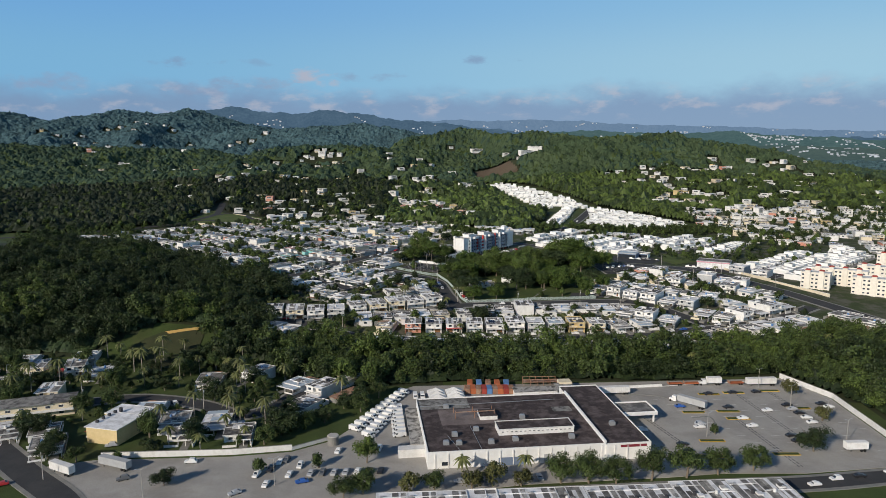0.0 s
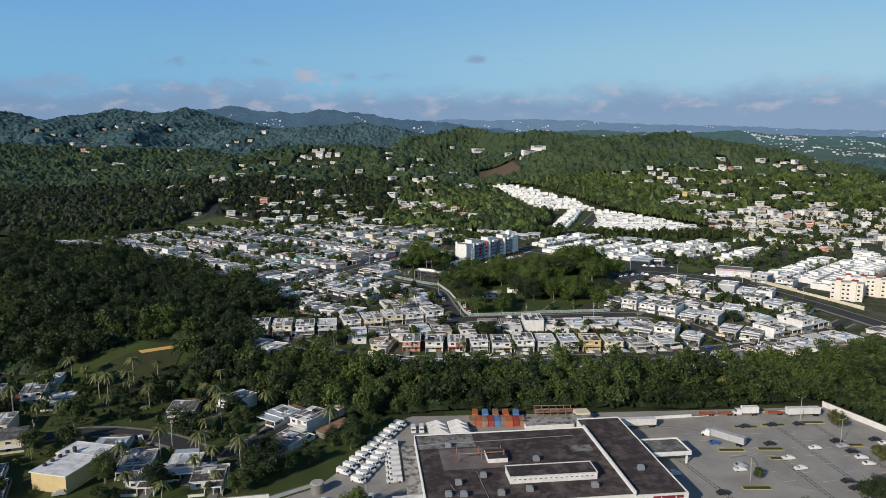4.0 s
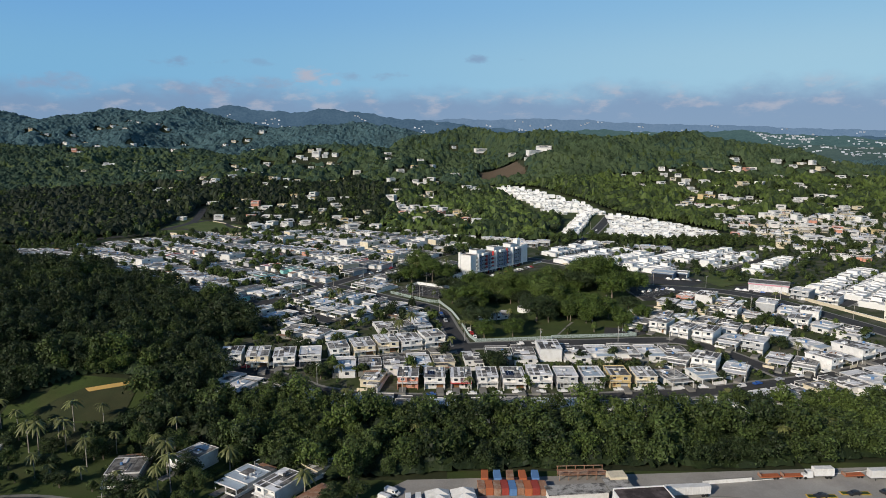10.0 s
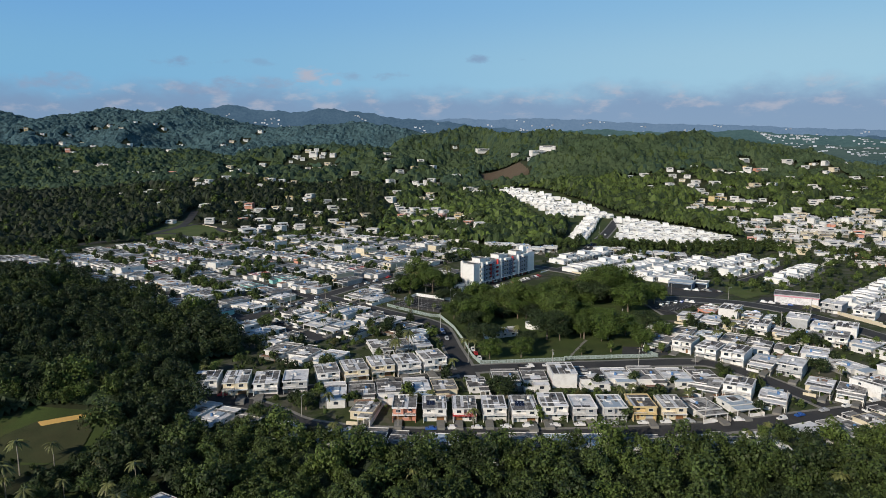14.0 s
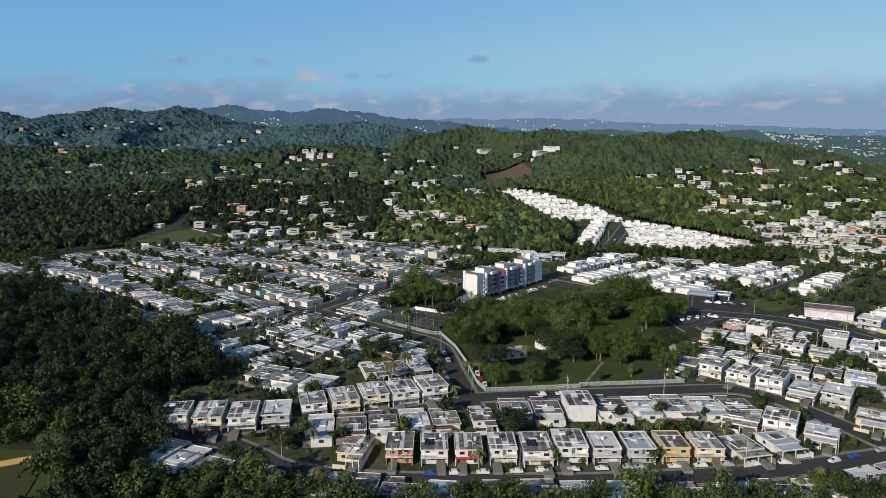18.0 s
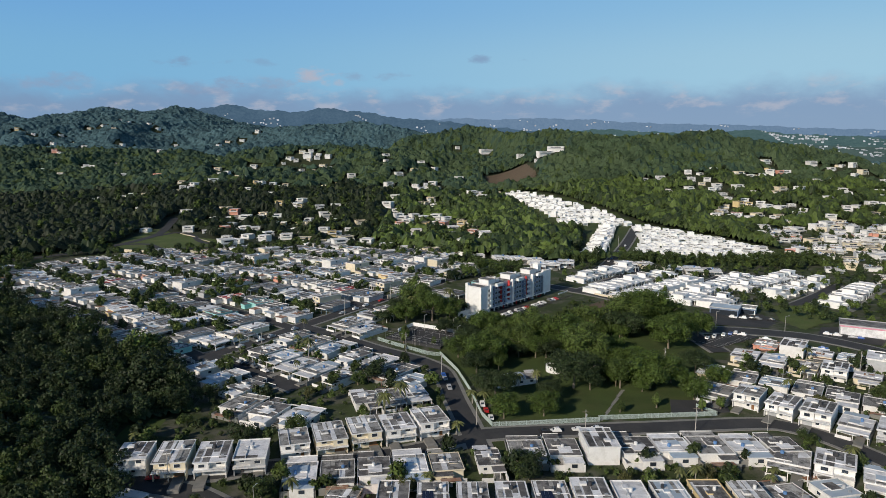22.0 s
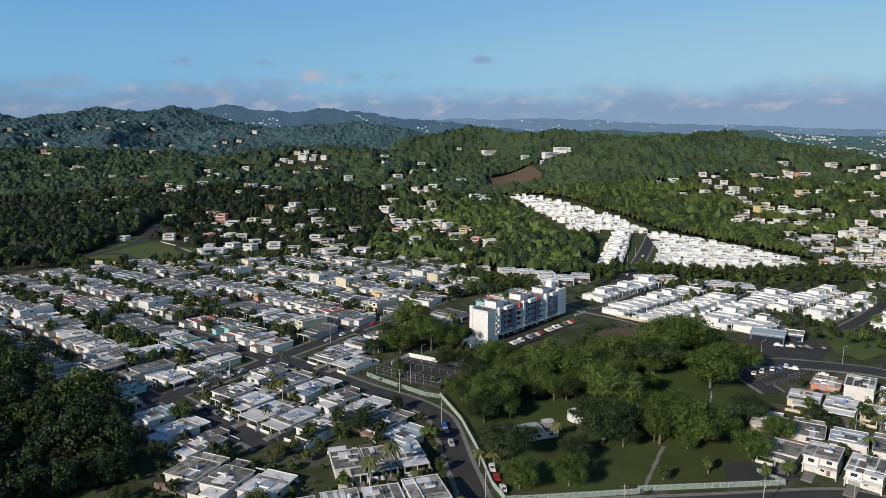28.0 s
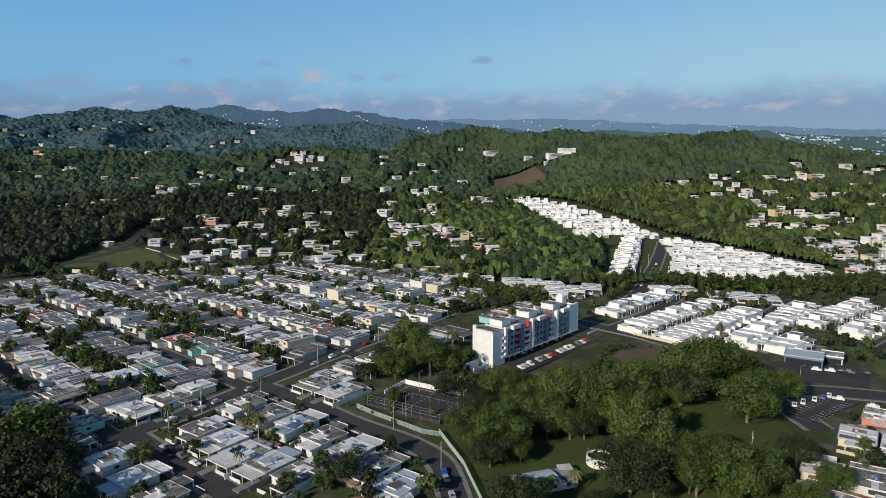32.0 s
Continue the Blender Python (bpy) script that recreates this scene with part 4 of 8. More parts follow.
row(196, 452, 184, 447, (ONE[0],), "houses along the lower street", n=1)
row(162, 432, 182, 418, (ONE[2], ONE[1]), "houses along the lower street", n=2)
row(8, 428, 18, 429, (ONE[3],), "houses on the upper street", n=1)
row(-40, 404, -29, 402, (ONE[6],), "houses on the upper street", n=1)
row(-70, 384, -60, 380, (ONE[3],), "houses at the bend", n=1)

# streets and blocks of the western quarter: a runs up the hill, b across it
AX, AY, BX, BY = 0.632, 0.775, -0.775, 0.632
ORG = (-84, 574)


def ab(a, b):
    return ORG[0] + AX * a + BX * b, ORG[1] + AY * a + BY * b


F1 = FAR_ONE
WEST_MIX = [F1[0]] * 16 + [F1[1]] * 7 + [F1[3]] * 6 + [F1[10]] * 3 + [F1[2], F1[2], F1[4], F1[5], F1[6], F1[6], F1[6], F1[7], F1[8], F1[8], F1[9], F1[10], F1[10], F1[10], F1[11], TWO[0], TWO[1], TWO[2]]
for k, b0, b1 in ((-1.75, 222, 318), (-1, 24, 306), (0, 10, 300), (1, 10, 292), (2, 8, 252), (3, 8, 212), (3.9, 62, 128)):
    a = 58 * k
    road([ab(a, -2 if k < 3.5 else b0), ab(a, (b0 + b1) * 0.5), ab(a, b1)], 6.6, 1.1)
    for side in (-1, 1):
        p, q = ab(a + side * 15, b0), ab(a + side * 15, b1 - 4)
        row(*p, *q, WEST_MIX, "houses of the western quarter", flip=side < 0, gap=0.09, pitch=12.6, jit=2.6)
road([ab(0, 298), ab(58, 290)], 7, 1.2)
# east side of the uphill street
for a0, a1 in ((20, 75), (84, 120), (140, 190)):
    p, q = ab(a0, -18), ab(a1, -18)
    row(*p, *q, WEST_MIX, "houses of the western quarter", flip=False)
# blocks below the uphill street
for x, y, turn, k in ((-81, 557, 143, 3), (-69, 547, 143, 1), (-57, 540, 143, 0), (-45, 529, 143, 3), (-34, 519, 143, 5), (-25, 508, 143, 1), (-17, 496, 143, 8), (-92, 533, -37, 3), (-81, 524, -37, 0), (-71, 515, -37, 5), (-61, 508, -37, 0), (-50, 501, -37, 3),
                      (-113, 511, 143, 8), (-100, 500, 143, 0), (-87, 490, 143, 3), (-136, 538, 143, 4), (-134, 522, 55, 3), (-123, 549, 55, 0), (-113, 560, 55, 3), (-146, 582, -37, 0), (-161, 565, 55, 1), (-176, 589, 55, 0), (-57, 577, -37, 1), (-46, 569, -37, 5)):
    t = ONE[k]
    m = spot(x, y, turn + lot_rng.uniform(-3, 3))
    if t.name in PLACED:
        m = m @ Matrix.Diagonal((lot_rng.uniform(1.0, 1.12), lot_rng.uniform(0.98, 1.14), 1, 1))
    put(t, m)["group"] = "houses below the uphill street"
row(-10, 484, -40, 474, (ONE[0], ONE[1], ONE[3]), "houses below the uphill street", n=3, flip=True)
row(-90, 474, -52, 458, (ONE[1], ONE[3], ONE[0]), "houses below the uphill street", n=3, flip=True)

# ---- eastern quarter ----
road([(126, 577), (153, 578), (180, 574), (200, 566), (222, 541), (240, 497), (258, 450), (290, 380)], 11, 1.6, "wide asphalt avenue between concrete sidewalks")
road([(40, 700), (75, 672), (100, 650), (118, 625), (127, 600), (130, 578), (136, 540)], 9)
EAST_MIX = [ONE[0]] * 3 + [ONE[1]] * 2 + [ONE[2], ONE[3], ONE[5], ONE[8], TWO[0], TWO[1], TWO[1], TWO[2], TWO[3]]
row(108, 489, 168, 442, (ONE[1], TWO[0], TWO[1], TWO[1], ONE[0], TWO[3]), "houses of the eastern quarter", n=6)
row(190, 463, 114, 511, (ONE[0], ONE[1], ONE[3], ONE[1], ONE[8], ONE[1], ONE[2]), "houses of the eastern quarter", n=7)
row(138, 533, 212, 483, (ONE[2], ONE[0], ONE[6], TWO[1], ONE[2], ONE[1], TWO[0]), "houses of the eastern quarter", n=7)
row(228, 502, 157, 551, (TWO[1], ONE[0], TWO[3], ONE[8], ONE[2], TWO[1], ONE[7]), "houses of the eastern quarter", n=7)
row(250, 430, 300, 350, EAST_MIX, "houses of the eastern quarter", n=6, flip=True)
row(214, 486, 232, 462, EAST_MIX, "houses of the eastern quarter", n=2, flip=True)
row(236, 560, 262, 536, EAST_MIX, "houses of the eastern quarter", n=2)
WHITE_MIX = ROWHOUSE


def estate(x0, y0, x1, y1, rows, apart, n_streets=True, pitch=8.7, group="white terrace houses"):
    """Rows of white row houses, street after street."""
    dx, dy = x1 - x0, y1 - y0
    length = math.hypot(dx, dy)
    nx, ny = dy / length, -dx / length
    for k in range(rows):
        o = apart * k
        for s in (-0.5, 0.5):
            q = o + apart * s
            stuff("pavement", ribbon([(x0 + nx * q, y0 + ny * q), (x1 + nx * q, y1 + ny * q)], 5.0, 0.16 + 0.002 * k), "pave", "concrete drive along the white terrace", "drive", kind="structure")
        row(x0 + nx * o, y0 + ny * o, x1 + nx * o, y1 + ny * o, WHITE_MIX, group, pitch=pitch, flip=k % 2 == 1, jit=0.3)


# lower estate by the apartment block
estate(90, 688, 142, 742, 1, 20)
road([(86, 662), (109, 686), (132, 716), (150, 744)], 7, 1.4)
estate(95, 654, 165, 721, 2, 21)
road([(122, 620), (133, 634), (172, 681), (211, 729), (222, 744)], 7, 1.4)
estate(146, 635, 226, 726, 1, 20)
estate(162, 626, 184, 651, 1, 20)
estate(202, 679, 266, 733, 2, 20)
road([(220, 640), (245, 664), (286, 706)], 7, 1.4)
estate(246, 640, 306, 700, 1, 20)
estate(258, 566, 346, 650, 2, 20)
road([(258, 534), (300, 572), (372, 640)], 7, 1.2)
estate(274, 526, 334, 582, 1, 20)
estate(340, 586, 396, 640, 1, 20)
estate(352, 612, 400, 676, 1, 20)
row(136, 756, 166, 758, (ONE[0], ONE[2]), "white houses at the estate gate", n=2)
row(170, 746, 214, 738, (ONE[0], ONE[0], ONE[5]), "white houses at the estate gate", n=3)
# upper estate on the slope
road([(106, 715), (125, 749), (149, 808), (177, 881), (205, 958)], 9)
row(124, 792, 180, 972, FAR_ROW, "white terrace houses", pitch=8.7, jit=0.3, far=FAR_ITEMS)
for k in range(8):
    y = 808 + 20.5 * k
    row(np.interp(y, (806, 880, 956), (164, 190, 200)), y, np.interp(y, (802, 839, 895, 941, 957), (278, 300, 272, 240, 222)), y - 2, FAR_ROW, "white terrace houses", pitch=8.9, flip=k % 2 == 1, jit=1.2, gap=0.06, far=FAR_ITEMS)
for k in range(13):
    y = 985 + 20.5 * k
    x0, x1 = np.interp(y, (990, 1080, 1230), (128, 118, 82)), np.interp(y, (985, 1077, 1145, 1230), (206, 186, 156, 120))
    row(x0, y, x1, y - 6, FAR_ROW, "white terrace houses", pitch=8.9, flip=k % 2 == 1, jit=1.2, gap=0.08, far=FAR_ITEMS)

bake("row_house", FAR_ITEMS, "bright white terrace houses climbing the slope", "houses")
for t in FAR_ROW:
    for ch in list(t.children_recursive):
        bpy.data.objects.remove(ch)
    bpy.data.objects.remove(t)

# the town east of the estates, seen from far off
TOWN = [(296, 700), (395, 690), (430, 640), (640, 640), (700, 800), (680, 960), (560, 1010), (340, 975), (318, 840), (330, 770), (296, 756)]
SOLID = [solid(F1[k], "bungalow", lab, "house", "houses of the eastern town") for k, lab in ((0, "white one-storey house with a white-coated flat roof"), (1, "white one-storey house with a stained concrete roof"),
         (2, "cream one-storey house with a white flat roof"), (3, "white one-storey house with dark weathered roof felt"), (6, "cream one-storey house with a stained grey roof"), (7, "salmon-pink one-storey house with a grey flat roof"), (8, "white one-storey house with bluish metal roofing"))]
SOLID += [solid(TWO[k], "house", lab, "house", "houses of the eastern town") for k, lab in ((1, "bright white two-storey house with flat roof"), (2, "cream two-storey house with stained flat roof"))]
town_rng = random.Random(5)
taken = [(o.matrix_basis.translation.x, o.matrix_basis.translation.y) for o in scene.objects if o.parent is None and o.name.split(".")[0] in ("house", "bungalow", "row_house", "apartment_block")]
TOWN_FAR = []
for row_k in range(26):
    for col in range(34):
        u, v = 15.5 * col + town_rng.uniform(-2, 2), (20 if row_k % 2 else 0) + 46 * (row_k // 2) + town_rng.uniform(-2, 2)
        x, y = 230 + 0.93 * u + 0.37 * v, 640 - 0.37 * u + 0.93 * v
        if not inside(TOWN, x, y) or town_rng.random() < 0.22 or min(math.hypot(x - a, y - b) for a, b in taken) < 15.5:
            continue
        m = spot(x, y, -21.7 + (180 if row_k % 2 else 0) + town_rng.uniform(-5, 5), 0.2)
        t = SOLID[town_rng.choice((0, 0, 0, 0, 1, 2, 3, 4, 5, 6, 7, 7, 8))]
        m = m @ Matrix.Diagonal((town_rng.uniform(0.95, 1.25), town_rng.uniform(0.95, 1.3), town_rng.uniform(0.95, 1.15), 1))
        taken.append((x, y))
        TOWN_FAR.append((t, m))

bake("bungalow", TOWN_FAR, "close-set white and cream houses of the far eastern town", "houses")

# ---- vehicles and street furniture ----


def car(label, paint, tall=False, name="car", cat="car"):
    """A parked car: shaped body, dark glasshouse, four wheels, lamps."""
    c = thing(name, label, cat)
    L, W, H = 4.5, 1.78, (1.75 if tall else 1.45)
    prof = [(-L / 2, 0.32), (-L / 2, 0.78), (-L / 2 + 0.1, 0.88), (-1.05, 0.98), (-0.45, H - 0.06), (-0.2, H), (1.35 if tall else 0.95, H), (1.95 if tall else 1.6, 1.0), (L / 2 - 0.08, 0.94), (L / 2, 0.7), (L / 2, 0.32)]
    me = Mesh()
    n = len(prof)
    for s in (-1, 1):
        for x, z in prof:
            me.v.append((x, s * (W / 2 - (0.16 if z > 1.0 else 0.0)), z))
    me.f.append(tuple(range(n - 1, -1, -1)))
    me.f.append(tuple(range(n, 2 * n)))
    me.f += [(k, (k + 1) % n, n + (k + 1) % n, n + k) for k in range(n)]
    me.m = [0] * len(me.f)
    part("body", me, paint, c)
    g = Mesh()
    x2 = 1.6 if tall else 1.3
    for s in (-1, 1):
        y = s * (W / 2 - 0.10)
        g.poly([(-0.92, y, 1.02), (x2 - 0.1, y, 1.02), (x2 - 0.4, y - s * 0.04, H - 0.12), (-0.42, y - s * 0.04, H - 0.12)])
    g.poly([(-1.06, -0.7, 1.0), (-1.06, 0.7, 1.0), (-0.48, 0.62, H - 0.1), (-0.48, -0.62, H - 0.1)])
    g.poly([(x2 + 0.36, -0.7, 1.02), (x2 + 0.36, 0.7, 1.02), (x2 - 0.24, 0.62, H - 0.02), (x2 - 0.24, -0.62, H - 0.02)])
    part("window_glass", g, "glass", c)
    for x in (-1.4, 1.35):
        for y in (-0.77, 0.77):
            part("wheel", Mesh().wheel(x, y, 0.32, 0.32, 0.22), "rubber", c)
    return c


def van(label, paint="car_white"):
    c = thing("van", label, "van")
    me = Mesh()
    prof = [(-2.7, 0.35), (-2.7, 0.95), (-2.0, 1.15), (-1.45, 1.95), (-1.1, 2.15), (2.6, 2.15), (2.7, 2.0), (2.7, 0.35)]
    n = len(prof)
    for s in (-1, 1):
        me.v += [(x, s * (0.98 - (0.08 if z > 1.5 else 0)), z) for x, z in prof]
    me.f = [tuple(range(n - 1, -1, -1)), tuple(range(n, 2 * n))] + [(k, (k + 1) % n, n + (k + 1) % n, n + k) for k in range(n)]
    me.m = [0] * len(me.f)
    part("body", me, paint, c)
    g = Mesh()
    g.poly([(-2.02, -0.85, 1.18), (-2.02, 0.85, 1.18), (-1.47, 0.8, 1.9), (-1.47, -0.8, 1.9)])
    for s in (-1, 1):
        g.poly([(-1.6, s * 0.985, 1.25), (-0.7, s * 0.985, 1.25), (-0.7, s * 0.94, 1.85), (-1.3, s * 0.94, 1.85)])
    part("window_glass", g, "glass", c)
    for x in (-1.85, 1.75):
        for y in (-0.86, 0.86):
            part("wheel", Mesh().wheel(x, y, 0.36, 0.36, 0.24), "rubber", c)
    return c


def trailer(label, paint, length=13.5, cab=False):
    c = thing("truck" if cab else "trailer", label, "truck" if cab else "trailer")
    me = Mesh().box(-length / 2, -1.25, 1.15, length / 2, 1.25, 3.9)
    part("box", me, paint, c)
    me = Mesh()
    for k in range(int(length / 0.9)):
        x = -length / 2 + 0.45 + 0.9 * k
        for s in (-1, 1):
            me.box(x, s * 1.25 - 0.03, 1.2, x + 0.08, s * 1.25 + 0.03, 3.85)
    part("ribbing", me, paint, c)
    part("chassis", Mesh().box(-length / 2, -0.5, 0.8, length / 2, 0.5, 1.15), "dark", c)
    wm = Mesh().wheel(0, 0, 0, 0.5, 0.5).data("wheel", ["rubber"])
    for x in (length / 2 - 1.2, length / 2 - 2.5):
        for s in (-1, 1):
            part("wheel", wm, "", c, at=pose(x, s * 0.95, 0.5))
    if cab:
        x = -length / 2 - 2.6
        part("cab", Mesh().box(x, -1.15, 0.6, x + 2.2, 1.15, 2.9, taper=0.12).box(x - 1.2, -1.0, 0.6, x, 1.0, 1.7, taper=0.1), "car_white", c, "white truck cab")
        part("windscreen", Mesh().box(x - 0.03, -0.95, 1.85, x + 0.06, 0.95, 2.6), "glass", c)
        for s in (-1, 1):
            part("wheel", wm, "", c, at=pose(x - 0.5, s * 0.95, 0.5))
    else:
        part("support_leg", Mesh().box(-length / 2 + 2, -0.8, -0.2, -length / 2 + 2.2, -0.6, 0.9), "dark", c)
        part("support_leg", Mesh().box(-length / 2 + 2, 0.6, -0.2, -length / 2 + 2.2, 0.8, 0.9), "dark", c)
    return c


def container(label, paint):
    c = thing("container", label, "container")
    part("box", Mesh().box(-3.03, -1.2, 0.05, 3.03, 1.2, 2.55), paint, c)
    me = Mesh()
    for k in range(14):
        x = -2.9 + 0.43 * k
        for s in (-1, 1):
            me.box(x, s * 1.2 - 0.04, 0.15, x + 0.2, s * 1.2 + 0.04, 2.45)
    part("corrugation", me, paint, c)
    part("door", Mesh().box(-3.08, -1.1, 0.2, -3.03, -0.03, 2.4).box(-3.08, 0.03, 0.2, -3.03, 1.1, 2.4), paint, c)
    return c


def lamp_post(label, h=9.0, arms=1):
    c = thing("street_lamp", label, "street lamp")
    part("pole", Mesh().tube(0, 0, -0.5, h, 0.13, 0.08, 8), "pole", c)
    for s in ((1,) if arms == 1 else (-1, 1)):
        part("arm", Mesh().rod((0, 0, h - 0.1), (s * 1.6, 0, h + 0.25), 0.05), "metal", c)
        part("lamp_head", Mesh().box(s * 1.5 - 0.35, -0.16, h + 0.18, s * 1.5 + 0.35, 0.16, h + 0.36, taper=0.04), "metal", c)
    return c


def power_pole(h=10.5):
    c = thing("power_pole", "weathered wooden power pole with cross-arm", "power pole")
    part("pole", Mesh().tube(0, 0, -0.8, h, 0.17, 0.12, 8), "pole", c)
    part("crossarm", Mesh().box(-1.2, -0.07, h - 0.9, 1.2, 0.07, h - 0.75), "bark", c)
    part("transformer", Mesh().tube(0.35, 0, h - 2.6, h - 1.7, 0.25, 0.25, 10), "metal", c)
    return c


CARS = [car("white hatchback parked on grey asphalt", "car_white"), car("silver saloon parked on grey asphalt", "car_silver"), car("dark grey parked sport utility car", "car_grey", True), car("black saloon parked on grey asphalt", "car_black"),
        car("white parked sport utility car", "car_white", True), car("red saloon parked on grey asphalt", "car_red"), car("blue saloon parked on grey asphalt", "car_blue"), car("silver parked sport utility car", "car_silver", True)]
VAN = van("white delivery van parked in a row")
LAMP = lamp_post("tall concrete lamp post with one arm")
LAMP2 = lamp_post("tall parking-lot lamp post with two heads", 10, 2)
POLE = power_pole()


def park(x, y, turn, kind, group="parked cars"):
    c = put(CARS[kind], spot(x, y, turn, 0.24))
    c["group"] = group


# ---- the warehouse store and its lots ----
WO, WT = (-5.5, 233.8), 6.8
WM = pose(WO[0], WO[1], 0, 0, 0, WT)


def flat(name, pts, z, mats, label, cat, thick=0.4):
    """A level paved area with edges."""
    me = Mesh()
    me.poly([(x, y, z) for x, y in pts])
    for (ax, ay), (bx, by) in zip(pts, pts[1:] + pts[:1]):
        me.poly([(ax, ay, z), (ax, ay, z - thick), (bx, by, z - thick), (bx, by, z)])
    return stuff(name, me, mats, label, cat, kind="structure")


flat("pavement_lot", [(-118, 208), (-40, 205), (-20, 213), (30, 223), (80, 228), (100, 231), (130, 231), (165, 236), (177, 259), (179, 304), (169, 331), (60, 324), (-14, 320), (-22, 312), (-38, 270), (-44, 258),
                      (-58, 248), (-80, 244), (-130, 241), (-150, 234)], 0.2, "lot", "pale concrete parking lot with worn joints", "parking lot")
wh = thing("warehouse_store", "long white warehouse store with a brown bitumen roof", "store")
wh.matrix_basis = WM
WW, WD, WH = 83.8, 53.0, 6.7
DIV = 66.5
me = Mesh().box(0, 0, -1, DIV, WD, WH - 0.6)
part("wall", me, "clean_white", wh)
part("annex_wall", Mesh().box(DIV + 0.004, -0.6, -1, WW, WD + 8, WH - 0.6), "clean_white", wh)
part("roof_field", Mesh().box(0.3, 0.3, WH - 0.6, DIV - 0.3, WD - 0.3, WH - 0.45), "felt", wh)
part("roof_field", Mesh().box(DIV + 0.3, -0.3, WH - 0.6, WW - 0.3, WD + 7.7, WH - 0.4), "felt", wh)
part("worn_roofing", Mesh().box(8, 24, WH - 0.45, 30, 40, WH - 0.43), "felt_worn", wh, "worn lighter patch of roofing")
part("worn_roofing", Mesh().box(0.6, 41, WH - 0.45, 22, 52, WH - 0.43), "roof_grey", wh, "worn lighter patch of roofing")
part("worn_roofing", Mesh().box(56, 33, WH - 0.45, 64, 38, WH - 0.43), "roof_grey", wh, "worn lighter patch of roofing")
for x0, y0, x1, y1 in ((0, 0, DIV, 0.3), (0, WD - 0.3, DIV, WD), (0, 0.3, 0.3, WD - 0.3), (DIV - 0.3, 0.3, DIV + 0.3, WD - 0.3), (DIV + 0.3, -0.6, WW, -0.3), (WW - 0.3, -0.3, WW, WD + 7.7), (DIV, WD + 7.7, WW, WD + 8)):
    tall = 0.9 if x0 == DIV - 0.3 else 0.0
    part("parapet", Mesh().box(x0, y0, WH - 0.6, x1, y1, WH + tall), "clean_white", wh)
for k in range(17):
    x = 2.5 + k * 4.8
    part("pilaster", Mesh().box(x, -0.28 - (0.6 if x > DIV else 0), -0.5, x + 0.35, -0.003 - (0.6 if x > DIV else 0), WH - 0.8), "white", wh)
monitor = part("roof_monitor", Mesh().box(28.5, 12, WH - 0.45, 58, 20, WH + 1.9, 0, top=1), "white felt", wh, "white clerestory box along the roof")
for k in range(16):
    part("window", window_mesh(1.0, 0.5), "", monitor, at=pose(30 + k * 1.75, 12, WH + 0.7))
part("monitor_rim", Mesh().box(28.3, 11.8, WH + 1.9, 58.2, 12.1, WH + 2.15).box(28.3, 19.9, WH + 1.9, 58.2, 20.2, WH + 2.15).box(28.3, 12.1, WH + 1.9, 28.6, 19.9, WH + 2.15).box(57.9, 12.1, WH + 1.9, 58.2, 19.9, WH + 2.15), "white", monitor)
part("roof_hatch_house", Mesh().box(24, 27.5, WH - 0.45, 31, 35, WH + 1.1, 0, top=1), "white felt", wh)
for k, (u, v) in enumerate(((6.4, 5.9), (11.2, 5.3), (10.6, 13.0), (19.5, 17), (23.2, 4.9), (32.7, 6.2), (54.4, 6.1), (40.1, 26.8), (10.7, 41.2), (74, 16))):
    part("cooling_unit", Mesh().box(u, v, WH - 0.4, u + 2.2, v + 1.7, WH + 1.0, taper=0.05).box(u + 0.4, v + 0.3, WH + 1.0, u + 1.8, v + 1.4, WH + 1.25), "metal", wh, "galvanised rooftop cooling unit")
part("pipe", Mesh().rod((12, 1, WH - 0.3), (9, 14, WH - 0.3), 0.08), "metal", wh)
part("pipe", Mesh().rod((20, 1, WH - 0.3), (19, 22, WH - 0.3), 0.08), "metal", wh)
part("pipe", Mesh().rod((1, 44, WH - 0.2), (60, 46, WH - 0.2), 0.1), "metal", wh)
for u in (14, 22, 30):
    part("sign_frame", Mesh().box(u, 30, WH - 0.4, u + 0.25, 30.25, WH + 3.0).box(u, 36, WH - 0.4, u + 0.25, 36.25, WH + 2.0), "rust", wh)
part("sign_frame", Mesh().box(14, 30, WH + 2.2, 30.2, 30.2, WH + 2.5), "rust", wh)
window(wh, 6.5, 0, 1.2, 3.0, 1.6)
part("entrance", Mesh().box(26, -0.2, 0, 36, -0.004, 3.2), "slate_blue", wh, "blue glazed entrance front")
part("sign", Mesh().box(72, -0.85, WH - 1.6, 82, -0.63, WH - 0.7), "maroon", wh, "flat magenta-red shop sign")
part("roll_door", Mesh().box(43, -0.15, 0, 47, -0.004, 3.6), "grey", wh)
canopy_roof = part("canopy", Mesh().box(WW + 0.01, 30, 3.9, 100, 42, 4.9, 0, top=1), "white roof_dark", wh, "white flat entrance canopy")
for u, v in ((98.5, 31), (98.5, 41)):
    part("canopy_post", Mesh().box(u, v, -0.5, u + 0.6, v + 0.6, 3.9), "white", canopy_roof)
part("canopy_rim", Mesh().box(WW + 0.01, 30, 4.9, 100, 30.3, 5.5).box(WW + 0.01, 41.7, 4.9, 100, 42, 5.5).box(99.7, 30.3, 4.9, 100, 41.7, 5.5), "white", canopy_roof)
lean = part("lean_to", Mesh().box(-5, 14, 3.4, -0.01, 50, 3.6), "roof_grey", wh, "grey sheet lean-to along the side wall")
for k in range(7):
    part("lean_to_post", Mesh().box(-4.9, 14.5 + 5.8 * k, -0.5, -4.7, 14.7 + 5.8 * k, 3.4), "metal", lean)
